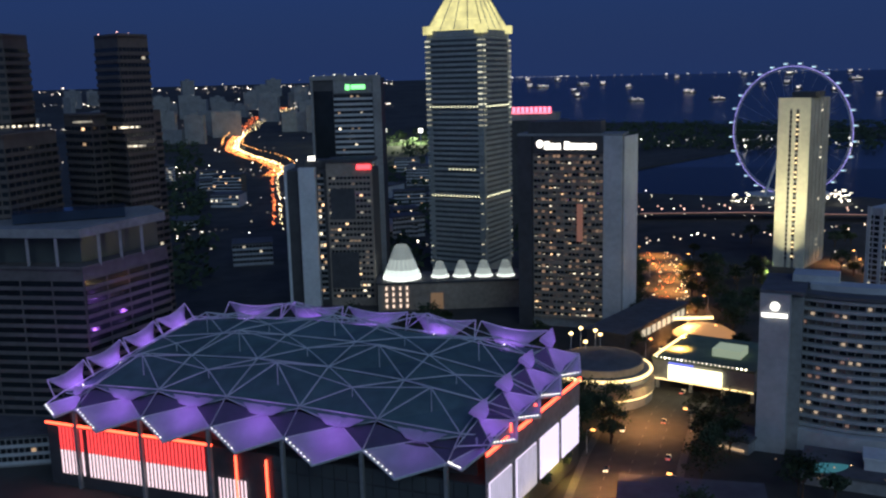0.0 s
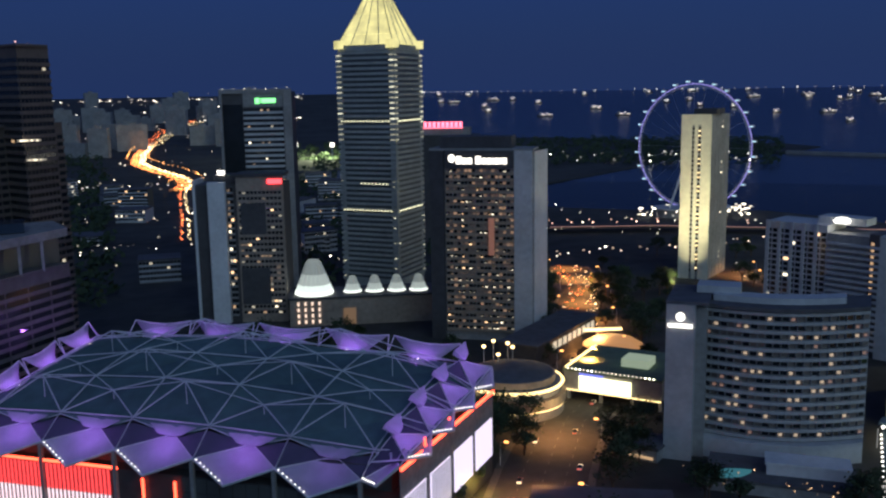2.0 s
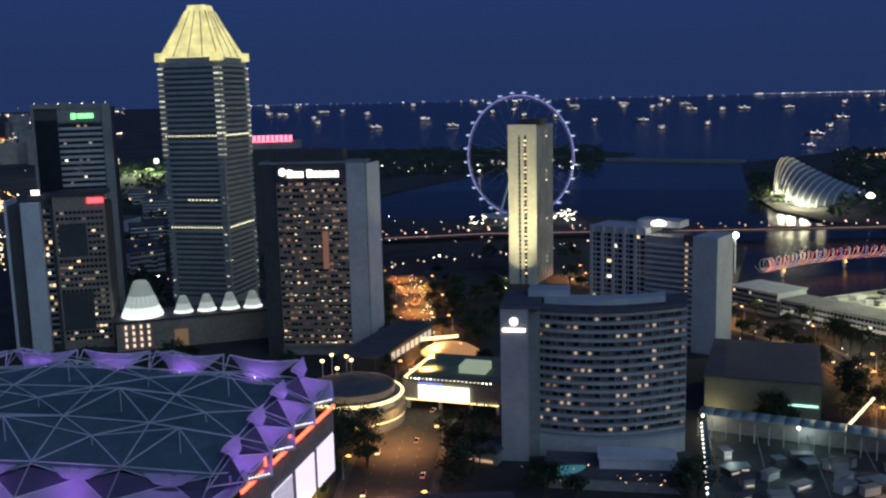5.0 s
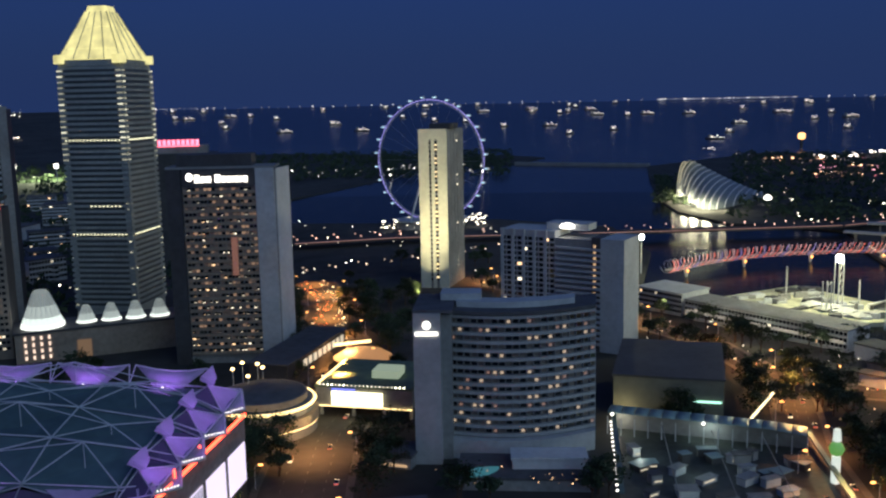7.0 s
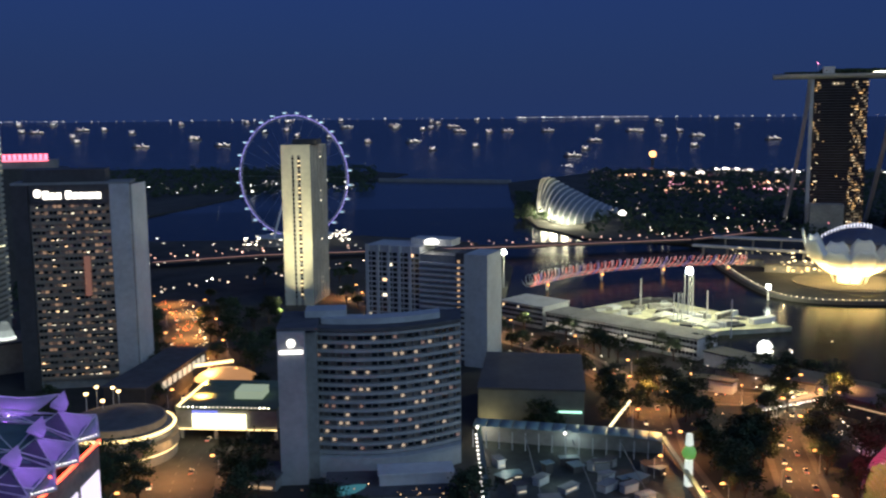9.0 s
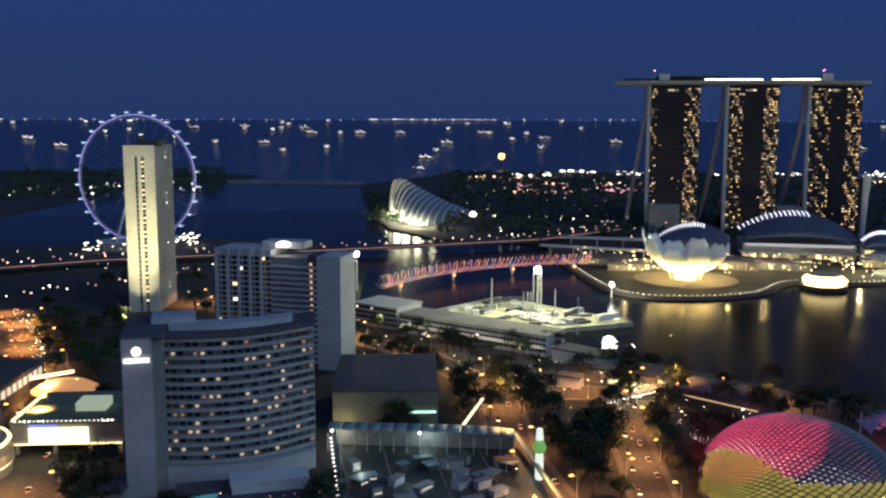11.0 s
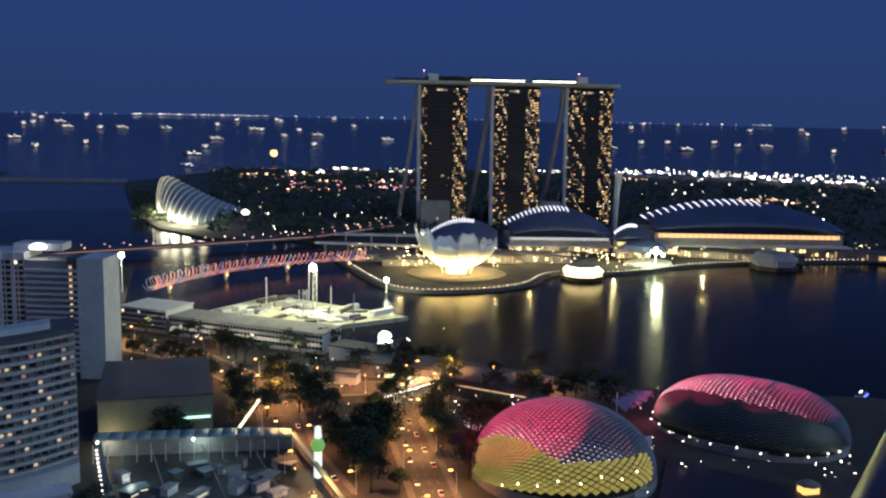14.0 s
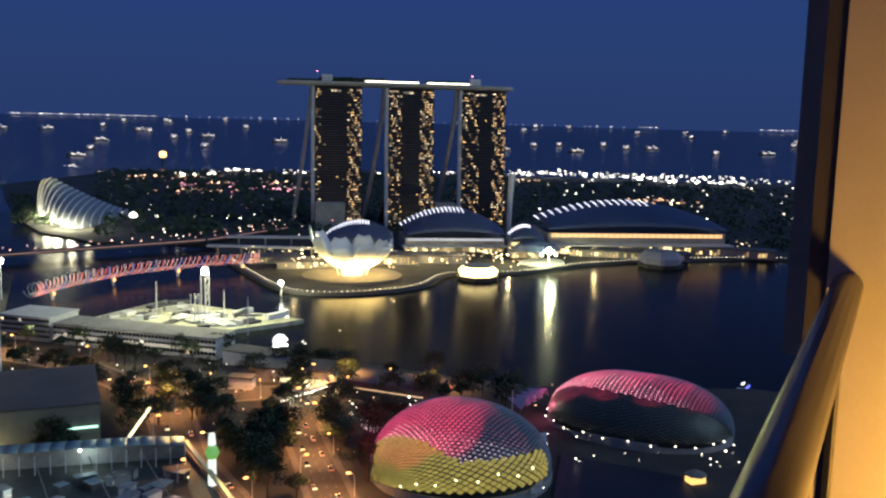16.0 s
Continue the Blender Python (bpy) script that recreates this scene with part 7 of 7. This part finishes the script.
# trees
def tree(seed, height, spread_, label):
    r = random.Random(seed)
    t = thing("tree", label, "tree", group="rain trees in the streets")
    limbs = Shape().tube([(0, 0, 0), (0.1, 0, height * 0.25), (0.2, 0.1, height * 0.5)], [0.45, 0.35, 0.22], 7)
    tips = []
    for k in range(7):
        w = 2 * math.pi * k / 7 + r.uniform(-0.3, 0.3)
        tip = Vector((math.cos(w) * spread_ * r.uniform(0.4, 0.8), math.sin(w) * spread_ * r.uniform(0.4, 0.8), height * r.uniform(0.6, 0.9)))
        limbs.tube([(0.1, 0, height * r.uniform(0.28, 0.45)), tip * 0.55 + Vector((0, 0, height * 0.22)), tip], [0.18, 0.12, 0.05], 4)
        tips.append(tip)
    part("trunk", limbs, BARK, t)
    tips += [Vector((r.uniform(-0.4, 0.4) * spread_, r.uniform(-0.4, 0.4) * spread_, height * r.uniform(0.8, 0.98))) for _ in range(6)]
    leaves = Shape()
    for c in tips:
        for _ in range(46):
            v = Vector((r.gauss(0, 1), r.gauss(0, 1), r.gauss(0, 0.7))) * spread_ * 0.17
            p = c + v
            a = Vector((r.uniform(-1, 1), r.uniform(-1, 1), r.uniform(-0.6, 0.6))).normalized() * r.uniform(0.35, 0.8)
            b = a.orthogonal().normalized() * r.uniform(0.3, 0.6)
            leaves.add([p - a, p - b, p + a, p + b], [(0, 1, 2, 3)])
    part("crown", leaves, LEAF, t, "dense dark green leaf clumps")
    return t


kinds = [tree(1, 13, 7.5, "broad dark green street tree"), tree(2, 16, 9, "tall broad dark green tree"), tree(3, 9, 5, "small rounded dark green tree")]
placed = set()


def plant(x, y, z=0.0):
    k = rng.randrange(3)
    m = pose(x, y, z, 0, 0, rng.uniform(0, 360))
    if k in placed:
        copy_thing(kinds[k], m)
    else:
        kinds[k].matrix_basis = m
        placed.add(k)


for name, step, off in (("road_boulevard", 20, 9), ("road_avenue", 11, 6), ("road_bayfront", 13, 8), ("road_cross", 24, 9)):
    pts, width = ROADS[name]
    for p, d in along(pts, step):
        for side in (-1, 1):
            q = p + Vector((-d.y, d.x)) * side * (width / 2 + off + rng.uniform(-2, 4))
            az, dist = math.degrees(math.atan2(q.x, q.y)), q.length
            if (31 < az < 43 and dist < 432) or (19 < az < 31 and dist < 420) or (12 < az < 19 and 380 < dist < 500) or rng.random() < 0.2 or (q - Vector((270, 195))).length < 34:
                continue
            plant(q.x, q.y)
for b0, b1, d0, d1, count in ((46.5, 49.0, 370, 450, 24), (53.5, 56, 380, 440, 14), (56, 63, 475, 515, 12), (39, 45, 455, 500, 10), (48, 52, 530, 565, 6), (6.5, 10.5, 366, 395, 16), (15.5, 17.5, 355, 400, 7),
                          (21, 24, 330, 336, 3), (29.8, 31, 334, 346, 3), (38, 46, 560, 590, 9), (-12, 6, 440, 560, 22), (14.5, 19, 560, 700, 18), (18, 24, 800, 900, 12), (34.4, 36.0, 424, 429, 5)):
    for k in range(count):
        p = polar(rng.uniform(b0, b1), rng.uniform(d0, d1))
        if (p - Vector((270, 195))).length > 34:
            plant(p.x, p.y)


def woodland(name, b0, b1, d0, d1, count, label):
    s = Shape()
    for k in range(count):
        az, d = rng.uniform(b0, b1), rng.uniform(d0, d1)
        q = polar(az, d)
        h = rng.uniform(7, 14)
        for j in range(10):
            p = Vector((q.x + rng.gauss(0, 4), q.y + rng.gauss(0, 4), swell(d) + h * rng.uniform(0.25, 1)))
            a = Vector((rng.uniform(-1, 1), rng.uniform(-1, 1), rng.uniform(-0.6, 0.6))).normalized() * rng.uniform(2, 4)
            b = a.orthogonal().normalized() * rng.uniform(1.5, 3)
            s.add([p - a, p - b, p + a, p + b], [(0, 1, 2, 3)])
    tagged(part(name, s, LEAF), label, "woodland", kind="stuff")


woodland("woodland", 38, 62, 1150, 2400, 1500, "dark trees of the gardens across the bay")
woodland("woodland", 33.6, 36, 1300, 1700, 120, "dark trees on the point")
woodland("woodland", 5, 25, 1760, 2600, 900, "dark parkland beyond the channel")
woodland("woodland", -20, -14.5, 680, 2500, 500, "dark trees and blocks of the city")
woodland("woodland", -7.5, 5, 700, 2500, 700, "dark trees and blocks of the city")
woodland("woodland", 62, 82, 1200, 2300, 700, "dark scrub on reclaimed land")
orb = thing("spiky_orb", "glowing white spiky orb on the quay", "sculpture")
q = polar(48.34, 585)
o_ = Shape()
for k in range(90):
    v = Vector((rng.gauss(0, 1), rng.gauss(0, 1), rng.gauss(0, 1))).normalized()
    o_.tube([(q.x, q.y, 7), (q.x + v.x * 5, q.y + v.y * 5, 7 + v.z * 6.2)], [0.9, 0.25], 4)
part("orb", o_, lit("orb_glow", (1, 1, 0.95), 2.2), orb)
part("foot", Shape().tube([(q.x, q.y, 0), (q.x, q.y, 3)], 1.0, 6), STEEL, orb)

boat = thing("boat", "small boat with white and blue lights on the bay", "boat")
q = polar(76.6, 560)
part("hull", Shape().prism([(q.x - 7, q.y - 2), (q.x + 5, q.y - 2), (q.x + 8, q.y), (q.x + 5, q.y + 2), (q.x - 7, q.y + 2)], -2.2, -0.4), PAINT, boat)
part("cabin", Shape().box(q.x - 1, q.y, -0.4, 7, 3, 1.6), GLASS, boat)
part("roof_light", Shape().box(q.x - 1, q.y, 1.3, 5, 0.8, 0.3), CREAM, boat)
part("hull_light", Shape().box(q.x + 2, q.y - 2.2, -1.6, 8, 0.3, 0.9), lit("blue_hull_light", (0.1, 0.12, 1.0), 2.0), boat, "blue light along the hull")
kiosk = thing("quay_kiosk", "small glowing orange kiosk beside the theatre", "kiosk")
q = polar(74.2, 396)
part("body", Shape().box(q.x, q.y, 0, 7, 5, 3.4, -40), lit("kiosk_walls", (1.0, 0.58, 0.16), 0.9, sampled=True), kiosk)
part("roof", Shape().tube([(q.x, q.y, 3.4), (q.x, q.y, 4.4), (q.x, q.y, 5.6)], [5, 3.4, 0.4], 8), TAN, kiosk)
first = None
for k in range(5):
    q = polar((7.6, 8.2, 8.5, 9.1, 9.4)[k], (446, 456, 432, 452, 445)[k])
    m = pose(q.x, q.y, 0)
    if first is None:
        first = thing("globe_lamp", "tall lamp with a bright warm globe", "lamp", group="globe lamps on the mall terrace")
        part("pole", Shape().tube([(0, 0, 0), (0, 0, 23.5)], [0.25, 0.15], 6), STEEL, first)
        part("globe", Shape().tube([(0, 0, 23.6), (0, 0, 23.9), (0, 0, 24.7), (0, 0, 25.0)], [0.4, 1.0, 1.0, 0.4], 10), lit("warm_globe", (1.0, 0.68, 0.3), 3.5), first, "glowing globe")
        first.matrix_basis = m
    else:
        copy_thing(first, m)

# ---- the balcony that the camera stands on ----
STUCCO = material("balcony_stucco", (0.55, 0.47, 0.36), 0.85, scale=60, amount=0.05, bump=0.02)
RAILING = material("dark_bronze_rail", (0.025, 0.025, 0.035), 0.3, metal=0.2, scale=8, amount=0.15)
SHADE_STRIP = material("dark_trim", (0.06, 0.05, 0.045), 0.6, scale=10, amount=0.2)
tagged(part("floor", Shape().frame_box(Vector((0, 0)), Vector((1, 0)), Vector((0, 1)), -3.0, 3.05, -1.9, 0.42, 148.25, 148.45), material("balcony_tile", (0.3, 0.27, 0.24), 0.7, scale=10, amount=0.15)), "tiled balcony floor", "floor", kind="structure")
tagged(part("wall_east", Shape().frame_box(Vector((0, 0)), Vector((1, 0)), Vector((0, 1)), 3.06, 3.30, -1.9, 0.50, 148.2, 152.0), STUCCO), "stucco side wall of the balcony in warm lamplight", "wall", kind="structure")
# A dark strip stands in for the shadow edge beside the wall.
tagged(part("trim", Shape().frame_box(Vector((0, 0)), Vector((1, 0)), Vector((0, 1)), 3.07, 3.29, 0.503, 0.56, 148.2, 152.0), SHADE_STRIP), "dark strip put in for the shadow edge of the side wall", "trim", kind="structure")
# The fin's brown carries the warm lamplight that falls on it.
tagged(part("wall_fin", Shape().frame_box(Vector((0, 0)), Vector((1, 0)), Vector((0, 1)), 3.42, 3.75, 0.58, 0.69, 149.2, 152.0), material("lamplit_outer_stucco", (0.36, 0.29, 0.22), 0.85, scale=20, amount=0.1)), "outer fin of the facade, lamplight put into its brown", "wall", kind="structure")
tagged(part("wall_back", Shape().frame_box(Vector((0, 0)), Vector((1, 0)), Vector((0, 1)), -3.0, 3.3, -2.2, -1.91, 148.2, 152.0), STUCCO), "stucco wall behind the balcony", "wall", kind="structure")
rail = thing("balcony_rail", "dark bronze tube handrail on the balcony's edge", "railing")
part("handrail", Shape().tube([(-3.0, 0.12, 149.52), (1.1, 0.235, 149.52), (3.055, 0.44, 149.52)], 0.045, 16), RAILING, rail, smooth=True)
for x in (-2.6, -1.6, -0.6, 0.4, 1.4, 2.4):
    y = 0.16 + 0.085 * max(0, x)
    part("post", Shape().tube([(x, y, 148.45), (x, y, 149.5)], 0.02, 8), RAILING, rail)
ld = bpy.data.lights.new("balcony_lamp", "AREA")
ld.energy, ld.color, ld.size = 29, (1.0, 0.54, 0.11), 0.3
lp = new("balcony_lamp", ld)
lp.matrix_world = look((2.5, -0.65, 148.65), (3.06, -0.05, 148.95))
# Slab added out of view overhead; it keeps sky light off the wall top.
tagged(part("ceiling", Shape().frame_box(Vector((0, 0)), Vector((1, 0)), Vector((0, 1)), -3.0, 3.3, -2.2, 0.45, 152.01, 152.25), STUCCO), "plain slab added out of view over the balcony", "ceiling", kind="structure")
tagged(part("hotel_shaft", Shape().prism([(18.6 * math.cos(2 * math.pi * k / 48), -20.9 + 18.6 * math.sin(2 * math.pi * k / 48)) for k in range(48)], 0, 224), CONCRETE), "round concrete shaft of the hotel that carries the balcony", "tower", kind="structure")
